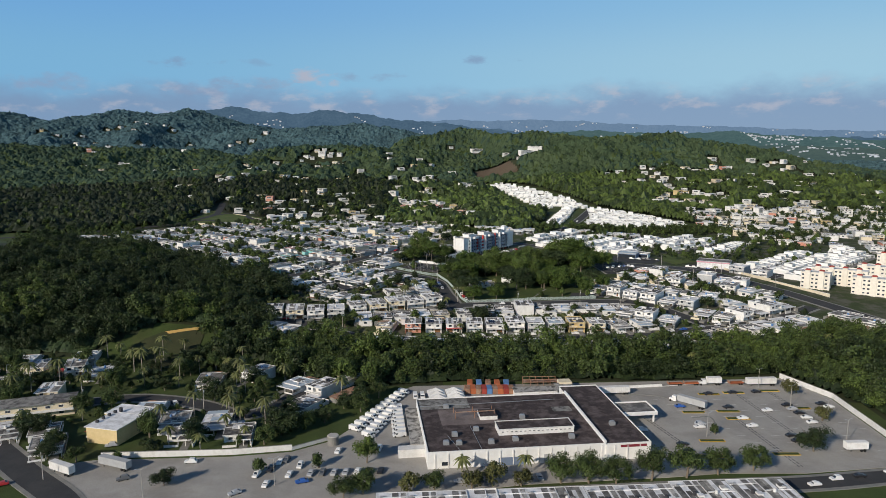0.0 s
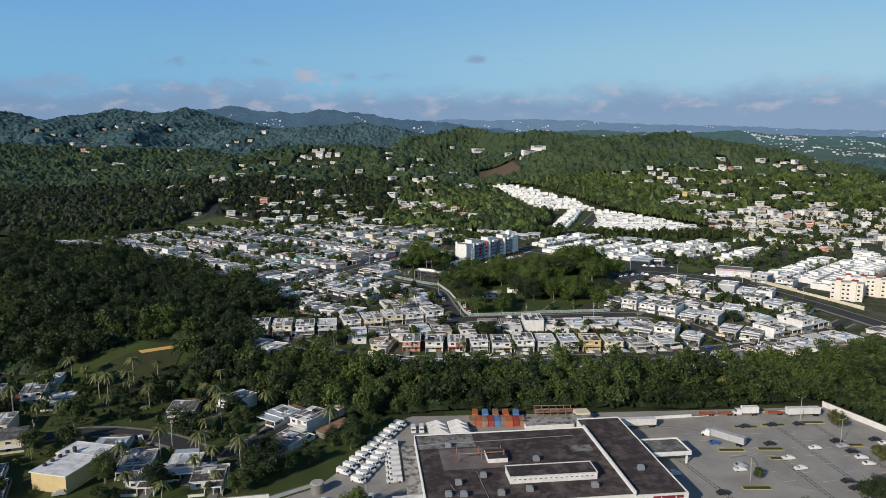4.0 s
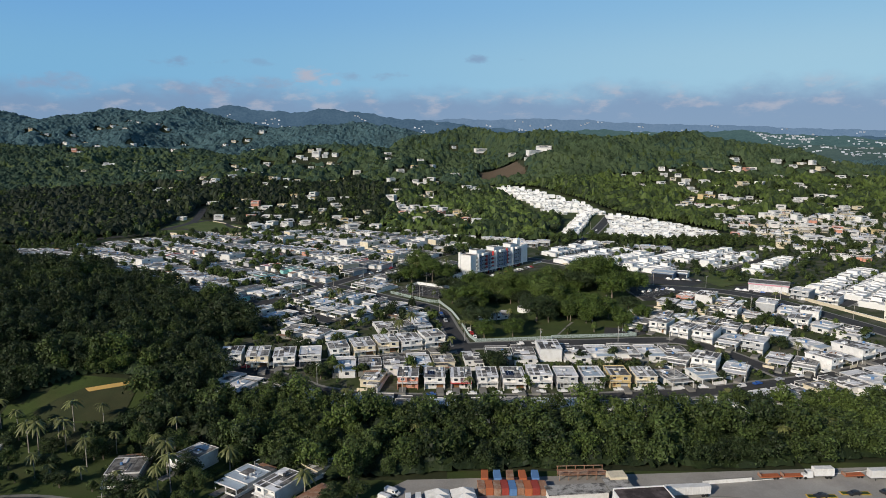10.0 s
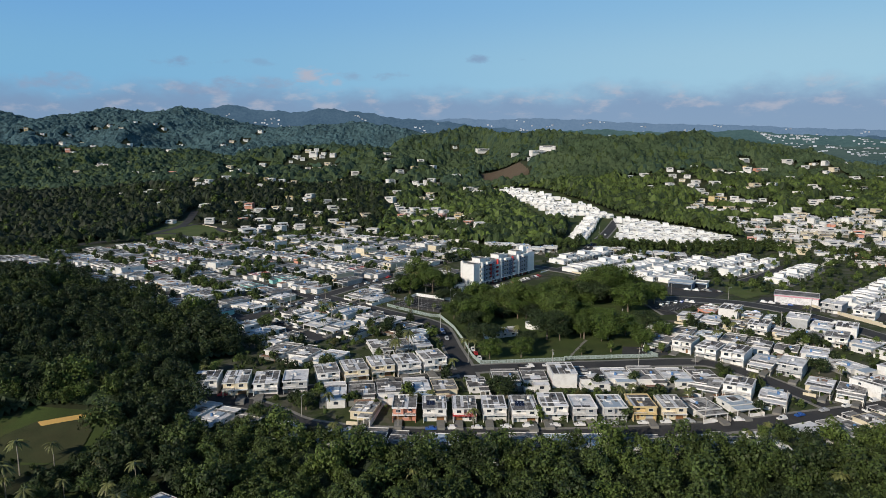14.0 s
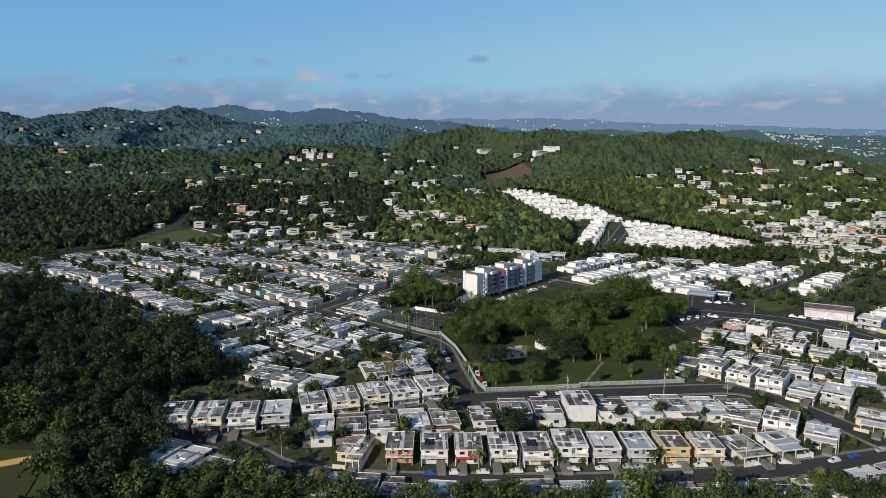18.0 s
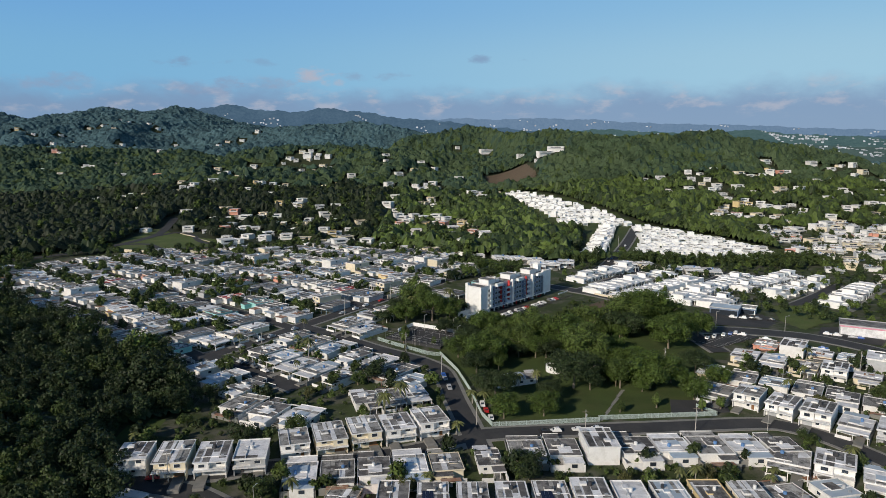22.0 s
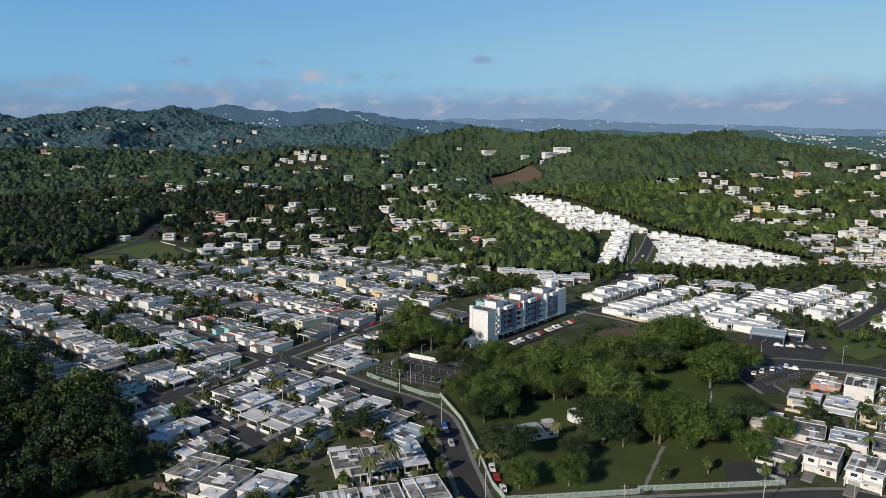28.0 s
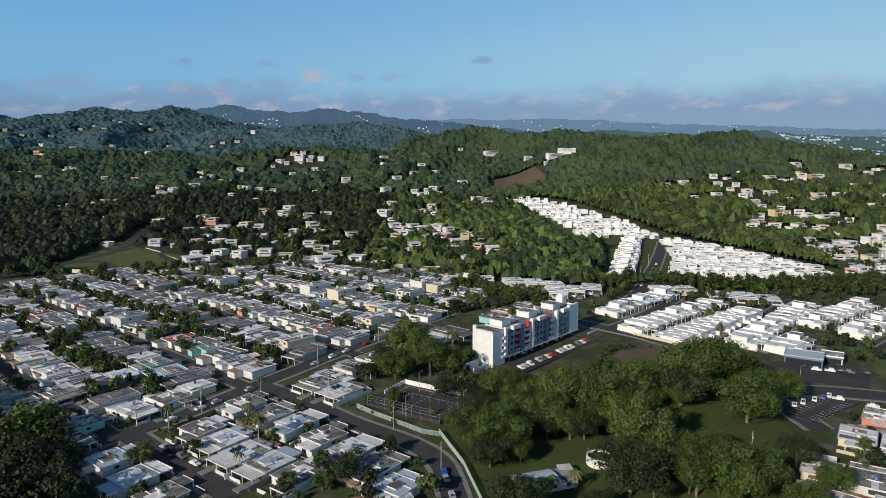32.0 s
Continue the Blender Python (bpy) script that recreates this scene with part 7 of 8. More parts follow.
def crown_mesh(name, mats, *args, **kw):
    v, f = crown_arrays(*args, **kw)
    return fast_mesh(name, v, f, mats)


def trunk_mesh(h, r, spread, seed, bark="bark"):
    rng = random.Random(seed)
    me = Mesh()
    lean = (rng.uniform(-0.4, 0.4), rng.uniform(-0.4, 0.4))
    fork = (lean[0], lean[1], h * 0.5)
    me.rod((0, 0, -1.0), fork, r * 1.25, r * 0.8, 8)
    for k in range(5):
        a = 2 * math.pi * (k + rng.random() * 0.6) / 5
        s = spread * rng.uniform(0.5, 0.8)
        mid = (fork[0] + s * 0.5 * math.cos(a), fork[1] + s * 0.5 * math.sin(a), h * rng.uniform(0.62, 0.72))
        me.rod(fork, mid, r * 0.5, r * 0.33, 6)
        me.rod(mid, (fork[0] + s * math.cos(a), fork[1] + s * math.sin(a), h * rng.uniform(0.85, 1.0)), r * 0.33, r * 0.1, 5)
    return me.data("trunk", [bark])


def tree(label, leaf, h, wide, seed, n=3200, size=0.30, lumps=15, low=0.02):
    t = thing("tree", label, "tree")
    part("trunk", trunk_mesh(h * 0.7, 0.2 + h * 0.012, wide * 0.6, seed), "", t)
    part("crown", crown_mesh("crown", leaf, n, wide * 0.56, h * (0.53 - 0.5 * low), h * low, size, seed, lumps=lumps), "", t)
    return t


def palm(label, h, seed, fronds=15, length=3.4):
    rng = random.Random(seed)
    t = thing("palm_tree", label, "palm tree")
    me = Mesh()
    bend = (rng.uniform(-0.6, 0.6), rng.uniform(-0.6, 0.6))
    pts = [(bend[0] * s * s, bend[1] * s * s, -0.8 + (h + 0.8) * s) for s in (0, 0.33, 0.66, 1)]
    for a, b, r0, r1 in zip(pts, pts[1:], (0.26, 0.2, 0.17), (0.2, 0.17, 0.15)):
        me.rod(a, b, r0, r1, 7)
    part("trunk", me, "palm_bark", t)
    top = Vector(pts[-1])
    me = Mesh()
    for k in range(fronds):
        a = 2 * math.pi * k / fronds + rng.uniform(-0.2, 0.2)
        lift = rng.uniform(-0.5, 0.9)
        ln = length * rng.uniform(0.8, 1.1)
        d = Vector((math.cos(a), math.sin(a), 0))
        side = Vector((-d.y, d.x, 0))
        spine = [top + d * ln * s + Vector((0, 0, lift * ln * 0.55 * s - ln * 0.75 * s * s)) for s in (0, 0.25, 0.5, 0.75, 1.0)]
        for i in range(4):
            w0, w1 = (0.12, 0.5, 0.55, 0.4, 0.06)[i:i + 2]
            p, q = spine[i], spine[i + 1]
            dn = Vector((0, 0, -0.28))
            for sg in (-1, 1):
                me.poly((p, q, q + side * sg * w1 + dn * (w1 * 2), p + side * sg * w0 + dn * (w0 * 2)))
    part("crown", me, "palm", t)
    return t


TREES = [
    tree("broad dark green tree with a dense uneven crown", "leaf", 10, 10, 1),
    tree("tall green tree with a lumpy crown", "leaf", 13, 11, 2, n=3600, lumps=16),
    tree("light green tree with a feathery crown", "leaf_light", 11, 9, 3),
    tree("dark green spreading shade tree", "leaf_dark", 11, 14, 4, n=4200, lumps=18),
    tree("olive green tree with a thin crown", "leaf_olive", 8, 7, 5, n=1500, size=0.30),
    tree("small round green garden tree", "leaf", 5, 4.5, 6, n=520, size=0.32, lumps=7),
    tree("slim upright light green tree", "leaf_light", 7, 3.4, 7, n=560, size=0.32, lumps=7),
]
PARK_TREES = [
    tree("broad old park tree with a dense green crown", "leaf_park", 13, 16, 41, n=7500, size=0.28, lumps=26),
    tree("spreading dark green park tree", "leaf_dark", 13, 17, 42, n=7500, size=0.28, lumps=28),
    tree("bright green park tree with an uneven crown", "leaf_light", 14, 15, 43, n=7500, size=0.28, lumps=22),
    tree("tall park tree with a ragged green crown", "leaf_park", 16, 14, 44, n=7500, size=0.28, lumps=20),
]
PALMS = [palm("tall slender palm with drooping fronds", 12.5, 11, 17, 4.2), palm("palm with a full crown of green fronds", 8, 12, 17, 3.6), palm("short garden palm with arching fronds", 5, 13, 14, 2.8)]


def plant(kind, x, y, turn=None, s=1.0, group=""):
    if turn is None:
        turn = (x * 37 + y * 61) % 360
    c = put(kind, spot(x, y, turn) @ Matrix.Scale(s, 4)) if kind.name in PLACED else put(kind, spot(x, y, turn))
    if group:
        c["group"] = group
    return c


def grove(name, pts, heights, template, mats, label, category="woods"):
    """Many trees joined into one mesh: a template crown set at every point."""
    tv, tf = template
    n = len(pts)
    r = np.random.default_rng(len(pts))
    a = r.uniform(0, 2 * np.pi, n)
    ca, sa = np.cos(a), np.sin(a)
    sx = heights * r.uniform(0.85, 1.15, n)
    x = tv[None, :, 0] * ca[:, None] - tv[None, :, 1] * sa[:, None]
    y = tv[None, :, 0] * sa[:, None] + tv[None, :, 1] * ca[:, None]
    z = np.repeat(tv[None, :, 2], n, 0)
    v = np.stack([x * sx[:, None] + pts[:, 0:1], y * sx[:, None] + pts[:, 1:2], z * heights[:, None] + pts[:, 2:3]], -1).reshape(-1, 3)
    f = (tf[None] + (np.arange(n) * len(tv))[:, None, None]).reshape(-1, tf.shape[1])
    return stuff(name, fast_mesh(name, v, f, mats), "", label, category)


def scatter(x0, x1, y0, y1, step, keep, seed):
    """Points on a shaken grid where keep(x, y) holds, with the ground's height."""
    r = np.random.default_rng(seed)
    gx, gy = np.meshgrid(np.arange(x0, x1, step), np.arange(y0, y1, step))
    gx = gx + r.uniform(-0.45, 0.45, gx.shape) * step
    gy = gy + r.uniform(-0.45, 0.45, gy.shape) * step
    x, y = gx.ravel(), gy.ravel()
    ok = keep(x, y)
    x, y = x[ok], y[ok]
    return np.stack([x, y, rise(x, y)], -1)


def unit_crown(n, size, seed, lumps=7, low=0.0, core=True):
    v, f = crown_arrays(n, 0.46, 0.52, low, size, seed, lumps=lumps, core=core)
    return v, f


clear = np.array(CLEAR)


def open_ground(x, y):
    """Where trees stand: not on a house plot, the slope just below it, a road or a clearing."""
    ok = ~inside(SOIL_CLEAR, x, y) & ~inside(JUNCTION, x, y)
    for line in VALLEY:
        for (ax, ay), (bx, by) in zip(line, line[1:]):
            s = np.clip(((x - ax) * (bx - ax) + (y - ay) * (by - ay)) / ((bx - ax) ** 2 + (by - ay) ** 2), 0, 1)
            ok &= np.hypot(x - ax - s * (bx - ax), y - ay - s * (by - ay)) > 9
    for cx, cy, r in clear:
        ok &= ~((np.abs(x - cx) < r) & (y < cy + r * 0.8) & (y > cy - 2.1 * r))
    return ok


def cells(x, y, step, seed):
    """Distance to the nearest of the scattered crown centres, in steps, and that crown's own number 0 to 1."""
    ix, iy = np.floor(x / step), np.floor(y / step)
    best, which = np.full(x.shape, 9.0), np.zeros(x.shape)
    for di in (-1, 0, 1):
        for dj in (-1, 0, 1):
            a, b = ix + di, iy + dj
            h1 = np.sin(a * 127.1 + b * 311.7 + seed) * 43758.5453
            h2 = np.sin(a * 269.5 + b * 183.3 + seed) * 43758.5453
            h3 = np.sin(a * 419.2 + b * 371.9 + seed) * 43758.5453
            h1, h2, h3 = h1 - np.floor(h1), h2 - np.floor(h2), h3 - np.floor(h3)
            d = np.hypot(x / step - a - 0.1 - 0.8 * h1, y / step - b - 0.1 - 0.8 * h2)
            near_er = d < best
            best, which = np.where(near_er, d, best), np.where(near_er, h3, which)
    return best, which


def clumps(x, y):
    """Taller and lower stands of trees, some tens of metres across."""
    return 1.0 + 0.3 * np.sin(x / 17 + 2 * np.sin(y / 41)) * np.sin(y / 21 + 1.5 * np.sin(x / 53))


def canopy(x0, x1, y0, y1, cell, step, high, cards, size, mats, share, keep, seed, label):
    """A closed wood: domed crowns side by side, rough with leaf masses, down to the ground at its edges."""
    r = np.random.default_rng(seed)
    gx, gy = np.meshgrid(np.arange(x0, x1, step), np.arange(y0, y1, step))
    gx = gx + r.uniform(-0.3, 0.3, gx.shape) * step
    gy = gy + r.uniform(-0.3, 0.3, gy.shape) * step
    ok = keep(gx, gy)
    ok[:1], ok[-1:], ok[:, :1], ok[:, -1:] = False, False, False, False
    dist, num = cells(gx, gy, cell, seed)
    ground = rise(gx, gy)
    tall = high * (0.55 + 0.75 * num) * clumps(gx, gy)
    inner = ok
    for part_height in (0.3, 0.6, 0.85):
        pad = np.pad(inner, 1)
        inner = inner & pad[:-2, 1:-1] & pad[2:, 1:-1] & pad[1:-1, :-2] & pad[1:-1, 2:]
        tall = np.where(ok & ~inner, np.minimum(tall, part_height * high), tall)
    z = np.where(ok, ground + tall * np.clip(1.0 - 0.95 * dist * dist, 0.15, 1) + r.uniform(-0.09, 0.09, gx.shape) * np.minimum(high, tall), ground)
    idx = np.arange(gx.size).reshape(gx.shape)
    quads = np.stack([idx[:-1, :-1], idx[:-1, 1:], idx[1:, 1:], idx[1:, :-1]], -1).reshape(-1, 4)
    quads = full = quads[ok.ravel()[quads].all(1)]
    v = np.stack([gx, gy, z], -1).reshape(-1, 3)
    # leaf masses standing off the crowns
    n = int(cards * len(full))
    pick = full[r.integers(0, len(full), n)]
    w = r.dirichlet((1, 1, 1, 1), n)
    p = (v[pick] * w[:, :, None]).sum(1)
    nrm = np.array([0, 0, 0.7]) + r.normal(size=(n, 3)) * 0.75
    nrm /= np.linalg.norm(nrm, axis=1)[:, None]
    t = np.cross(nrm, r.normal(size=(n, 3)))
    t /= np.linalg.norm(t, axis=1)[:, None]
    b = np.cross(nrm, t)
    q = size * r.uniform(0.5, 1.3, (n, 1))
    p = p + np.array([0, 0, 1.0]) * q * r.uniform(0.1, 0.9, (n, 1))
    leaf = np.stack([p - t * q, p + b * q * 0.8, p + t * q, p - b * q * 0.7], 1).reshape(-1, 3)
    kinds = len(mats.split())
    edges = np.cumsum(share)
    # tone moves to darker leaves westward, where shade is put into the colour
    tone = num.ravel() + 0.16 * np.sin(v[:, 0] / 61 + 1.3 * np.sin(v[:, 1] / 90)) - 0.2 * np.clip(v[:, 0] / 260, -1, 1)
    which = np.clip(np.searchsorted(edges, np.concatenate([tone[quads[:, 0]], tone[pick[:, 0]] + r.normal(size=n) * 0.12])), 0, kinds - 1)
    back = np.full(len(v), -1)
    used = np.unique(quads)
    back[used] = np.arange(len(used))
    faces = np.concatenate([back[quads], np.arange(4 * n).reshape(n, 4) + len(used)])
    stuff("woodland", fast_mesh("woodland", np.concatenate([v[used], leaf]), faces, mats, which), "", label, "woods")


# woods close to the path: a closed lower storey and full leafy crowns above it
near = [unit_crown(880, 0.040, 60 + k, lumps=12, core=False) for k in range(3)]
garden = [unit_crown(260, 0.075, 70 + k, lumps=7) for k in range(3)]
# WEST_WOOD mix leans to dark leaves: its shade is put into the leaf colours
for k, (poly, gap, mix) in enumerate(((BELT, 7.0, (0.30, 0.76)), (WEST_WOOD, 7.4, (0.04, 0.26)))):
    xs, yz = [p[0] for p in poly], [p[1] for p in poly]
    x_low = max(min(xs), -340)
    # lower storey in the darkest leaves only: shade under the crowns put into colour
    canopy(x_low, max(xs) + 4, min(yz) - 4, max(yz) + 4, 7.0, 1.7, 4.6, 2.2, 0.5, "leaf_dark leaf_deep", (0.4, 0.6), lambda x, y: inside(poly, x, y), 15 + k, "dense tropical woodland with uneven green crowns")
    pts = scatter(x_low, max(xs), min(yz), max(yz), gap, lambda x, y: inside(poly, x, y), 20 + k)
    r = np.random.default_rng(30 + k)
    h = r.uniform(7.5, 13, len(pts)) * (1 + 0.4 * (r.random(len(pts)) < 0.2))
    tone = 0.5 + 0.22 * np.sin(pts[:, 0] / 17 + 1) + 0.2 * np.sin(pts[:, 1] / 23) + r.normal(size=len(pts)) * 0.2
    for j in range(3):
        sel = (np.arange(len(pts)) % 3) == j
        for mk, lo, hi in (("leaf_light", -9, mix[0]), ("leaf", mix[0], mix[1]), ("leaf_dark", mix[1], 9)):
            s2 = sel & (tone >= lo) & (tone < hi)
            if s2.any():
                grove("woodland", pts[s2], h[s2], near[j], mk, "dense tropical woodland with uneven green crowns")


def hills(x, y):
    return wooded(x, y) & ~inside(WEST_WOOD, x, y) & ~inside(BELT, x, y) & (np.abs(x) < 130 + 0.68 * y) & open_ground(x, y)


mid = [unit_crown(130, 0.085, 80 + k, lumps=4) for k in range(3)]
canopy(-80, 900, 560, 1256, 9.0, 2.7, 11.5, 2.0, 0.7, "leaf_light leaf leaf_dark leaf_deep", (0.20, 0.44, 0.28, 0.08), hills, 42, "wooded hillside with mixed green crowns")
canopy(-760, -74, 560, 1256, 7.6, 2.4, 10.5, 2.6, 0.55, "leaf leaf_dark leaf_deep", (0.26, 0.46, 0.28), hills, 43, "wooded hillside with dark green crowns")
pts = scatter(-760, 900, 600, 1250, 16, hills, 43)
r = np.random.default_rng(42)
h = r.uniform(9, 15, len(pts)) * clumps(pts[:, 0], pts[:, 1])
for j in range(3):
    s2 = np.arange(len(pts)) % 3 == j
    grove("woodland", pts[s2], h[s2], mid[j], ("leaf", "leaf_light", "leaf_dark")[j], "taller trees standing over the wooded hillside")
canopy(-1500, 1500, 1244, 2008, 10.5, 3.8, 12, 1.5, 1.0, "canopy leaf canopy_west", (0.55, 0.15, 0.30), hills, 45, "distant wooded hills, dense green canopy tinted for haze")
canopy(-2500, 2500, 1992, 3520, 15, 7.0, 13, 1.2, 2.0, "canopy_hazed", (1.0,), hills, 46, "far wooded hills, dense canopy tinted blue-green for haze")

# ---- planted trees ----
for x, y, k, s in ((110, 264, 5, 0.8), (141.8, 248.5, 3, 0.85), (161, 278, 4, 1.0), (163, 308, 4, 1.05), (112, 233, 0, 0.9), (86, 228, 0, 0.95), (73, 226, 1, 0.7), (50.7, 224, 0, 0.9), (41, 224, 0, 0.85), (60, 223, 0, 0.8), (17, 223, 4, 1.0), (10, 220, 4, 0.9),
                   (-12, 217, 4, 0.9), (-3, 219, 0, 0.6), (-27, 216, 0, 0.75), (-33, 212, 0, 0.7), (-96, 222, 3, 0.5), (-45, 235, 5, 1.0), (-28, 239, 2, 0.55), (-66, 232, 5, 1.0), (98, 230, 0, 0.8), (27, 222, 4, 0.8)):
    plant(TREES[k], x, y, s=s * (1.3 if y < 240 else 1.1), group="trees round the store")
for x, y, k, s in ((7, 228, 1, 1.0), (29, 229, 1, 1.0), (-159, 341, 0, 1.0), (-154, 339, 0, 1.05), (-150, 346, 0, 0.95), (-146, 343, 0, 1.0), (-119, 276, 1, 1), (-107, 254, 1, 1), (-107, 282, 0, 0.9), (-93, 249, 1, 0.9), (-90, 276, 0, 1),
                   (-92, 288, 1, 1), (-119, 264, 0, 0.7), (-121, 356, 1, 1), (-110, 340, 1, 1), (-105, 348, 0, 0.9), (-128, 320, 2, 1), (-140, 322, 2, 1), (-78, 258, 1, 0.8), (130, 346, 1, 1.1), (138, 350, 0, 1.0), (150, 352, 1, 1.1),
                   (214, 372, 1, 1.1), (206, 366, 1, 1.0), (-12, 350, 1, 1.0), (18, 352, 2, 1.1), (-45, 385, 2, 1.1), (-36, 384, 2, 1.0)):
    plant(PALMS[k], x, y, s=s, group="palms")
for x, y, k, s in ((-70, 255, 0, 0.8), (-80, 254, 5, 1.0), (-65, 263, 3, 0.7), (-57, 270, 0, 0.8), (-50, 276, 3, 0.7), (-36, 288, 0, 0.9), (-44, 292, 3, 0.7), (-30, 305, 0, 0.9), (-38, 300, 3, 0.8), (-34, 318, 0, 1.0), (-100, 300, 5, 1), (-86, 300, 0, 0.7),
                   (-170, 345, 3, 0.6), (-165, 355, 0, 0.8), (-175, 325, 5, 1.2), (-195, 330, 0, 0.7), (-205, 310, 0, 0.8), (-165, 318, 5, 0.9), (-150, 318, 5, 0.9), (-135, 335, 0, 0.7), (-120, 312, 5, 1), (-103, 322, 5, 1), 
                   (-146, 280, 5, 1.2), (-165, 270, 0, 0.7), (-155, 258, 5, 1.1), (-215, 340, 0, 0.8), (-228, 344, 3, 0.7), (-102, 268, 5, 1), (-85, 280, 0, 0.6), (-72, 275, 3, 0.7), (-76, 300, 5, 1), (-58, 325, 5, 1.1),
                   (-78, 330, 0, 0.9), (-88, 345, 3, 0.9), (-100, 340, 0, 1.0), (-118, 345, 0, 1), (-130, 352, 3, 0.8), (-148, 243, 3, 0.8), (-163, 262, 3, 0.9), (-150, 252, 0, 0.8), (-136, 240, 0, 0.7), (-120, 238, 5, 1.1), (-172, 268, 0, 0.8), (-112, 248, 3, 0.6)):
    plant(TREES[k], x, y, s=s, group="trees of the lower village")
# park and slope by the apartment block: place, kind and width of each crown
for x, y, k, wide in ((12.2, 511, 3, 22), (53.6, 494, 3, 20), (69, 537, 2, 21), (71.4, 515, 0, 15), (74, 494, 1, 15), (87, 494, 0, 18), (111, 545, 0, 19), (97, 572, 2, 20), (133, 565, 0, 15), (119, 583, 0, 18), (113, 512, 3, 13), (47, 531, 3, 12),
                      (33, 537, 2, 14), (19, 563, 0, 15), (-21.5, 610, 2, 19), (-25, 587, 0, 14), (0, 594, 0, 14), (-10, 591, 1, 14), (16, 521, 0, 17), (19, 482, 3, 16), (21, 464, 0, 11), (65, 521, 2, 19), (56.5, 543, 0, 19), (43.6, 552, 2, 18),
                      (91.5, 561, 3, 20), (70, 557, 2, 17), (37, 466, 0, 11), (107, 576, 1, 19), (122, 562, 0, 15), (80, 506, 0, 14), (64, 506, 2, 11), (102, 482, 0, 12), (84, 572, 2, 12), (30, 556, 4, 10), (10, 549, 3, 12), (4, 532, 0, 12),
                      (26, 548, 0, 12), (118, 497, 0, 10), (42, 482, 3, 10), (98, 500, 0, 12), (-24, 566, 5, 5), (-24, 552, 6, 3), (-8, 548, 6, 3), (84, 474, 6, 3.6), (101, 470, 6, 3.4), (109, 472, 6, 3.6), (68, 470, 5, 4.5),
                      (90, 588, 0, 10), (104, 592, 2, 12), (64, 570, 4, 9), (-30, 604, 3, 12), (-60, 440, 5, 4), (52, 566, 0, 11), (36, 570, 2, 10), (128, 590, 3, 12)):
    if k < 4:
        plant(PARK_TREES[(0, 3, 2, 1)[k]], x, y, s=1.22 * wide / (15.5, 16.5, 14.5, 13.5)[(0, 3, 2, 1)[k]], group="park trees")
    else:
        plant(TREES[k], x, y, s=1.25 * wide / (8, 5, 3.8)[k - 4], group="park trees")
for x, y, k, s in ((14, 476, 2, 1.2), (9, 478, 2, 1.1), (30, 495, 1, 0.75), (38, 498, 1, 0.8), (-22, 598, 0, 1), (-12, 612, 1, 1.1), (-8, 616, 1, 1.0), (0, 612, 0, 1.1), (-26, 466, 1, 1.2), (-4, 452, 2, 1), (2, 450, 2, 1.1), (-20, 470, 0, 1)):
    plant(PALMS[k], x, y, s=s, group="park palms")
for x, y, k, s in ((3, 697, 1, 0.7), (14, 712, 0, 0.7), (24, 722, 3, 0.75), (35, 682, 2, 0.6), (28, 700, 1, 0.8), (-2, 567, 1, 0.8), (22, 581, 0, 0.7), (8, 608, 1, 0.75), (-6, 610, 0, 0.7), (-14, 618, 3, 0.6), (-24, 560, 0, 0.4), (-38, 586, 1, 0.7), (-32, 596, 0, 0.65), (44, 716, 1, 0.7), (52, 704, 0, 0.6)):
    plant(PARK_TREES[k], x, y, s=s, group="trees by the apartment block")
# the close canopy round the park's lawns
PARK_WOOD = [(14, 500), (34, 488), (60, 488), (88, 490), (96, 506), (84, 524), (86, 552), (104, 568), (126, 562), (128, 596), (108, 604), (84, 592), (70, 560), (44, 566), (30, 578), (8, 560), (2, 530)]
pr = random.Random(8)
for x, y, _ in scatter(2, 130, 465, 610, 9.8, lambda x, y: inside(PARK_WOOD, x, y), 91):
    if math.hypot(x - 48.7, y - 508) > 15 and math.hypot(x - 31, y - 500) > 15 and math.hypot(x - 34, y - 522) > 9:
        plant(pr.choice(PARK_TREES), x, y, s=pr.uniform(0.6, 0.95), group="park trees")
drape("ground_soil", [(76, 617), (83, 627), (100, 624), (99, 609), (89, 601), (80, 577), (73, 580), (82, 603)], 0.35, "soil", "bare brown earth track on the slope", "bare earth")
# gardens between the houses
gr = random.Random(31)


def gardens(poly, step, kinds, group, chance=0.5, lo=0.6, hi=1.15):
    xs, ys3 = [p[0] for p in poly], [p[1] for p in poly]
    pts = scatter(min(xs), max(xs), min(ys3), max(ys3), step, lambda x, y: inside(poly, x, y), int(step * 100) + len(poly))
    for x, y, _ in pts:
        if gr.random() < chance and free(x, y):
            plant(gr.choice(kinds), x, y, s=gr.uniform(lo, hi), group=group)


SITES = [(o.matrix_basis.translation.x, o.matrix_basis.translation.y) for o in scene.objects if o.parent is None and o.name.split(".")[0] in ("house", "bungalow", "block_house", "long_building", "row_house", "shop", "apartment_block")]
SITES += [(-131 + 6 * i, 252 + 7 * j) for i in range(-2, 2) for j in range(5)] + [(-205 + 6 * i, 275 + 2.2 * i) for i in range(8)]
site_xy = np.array(SITES)


def off_street(x, y, room=1.5):
    """True where a plant keeps clear of every street."""
    ok = np.ones(np.shape(x), bool)
    for line, half in STREETS:
        for (ax, ay), (bx, by) in zip(line[::3], line[3::3]):
            s = np.clip(((x - ax) * (bx - ax) + (y - ay) * (by - ay)) / ((bx - ax) ** 2 + (by - ay) ** 2 + 0.01), 0, 1)
            ok = ok & (np.hypot(x - ax - s * (bx - ax), y - ay - s * (by - ay)) > half + room)
    return ok


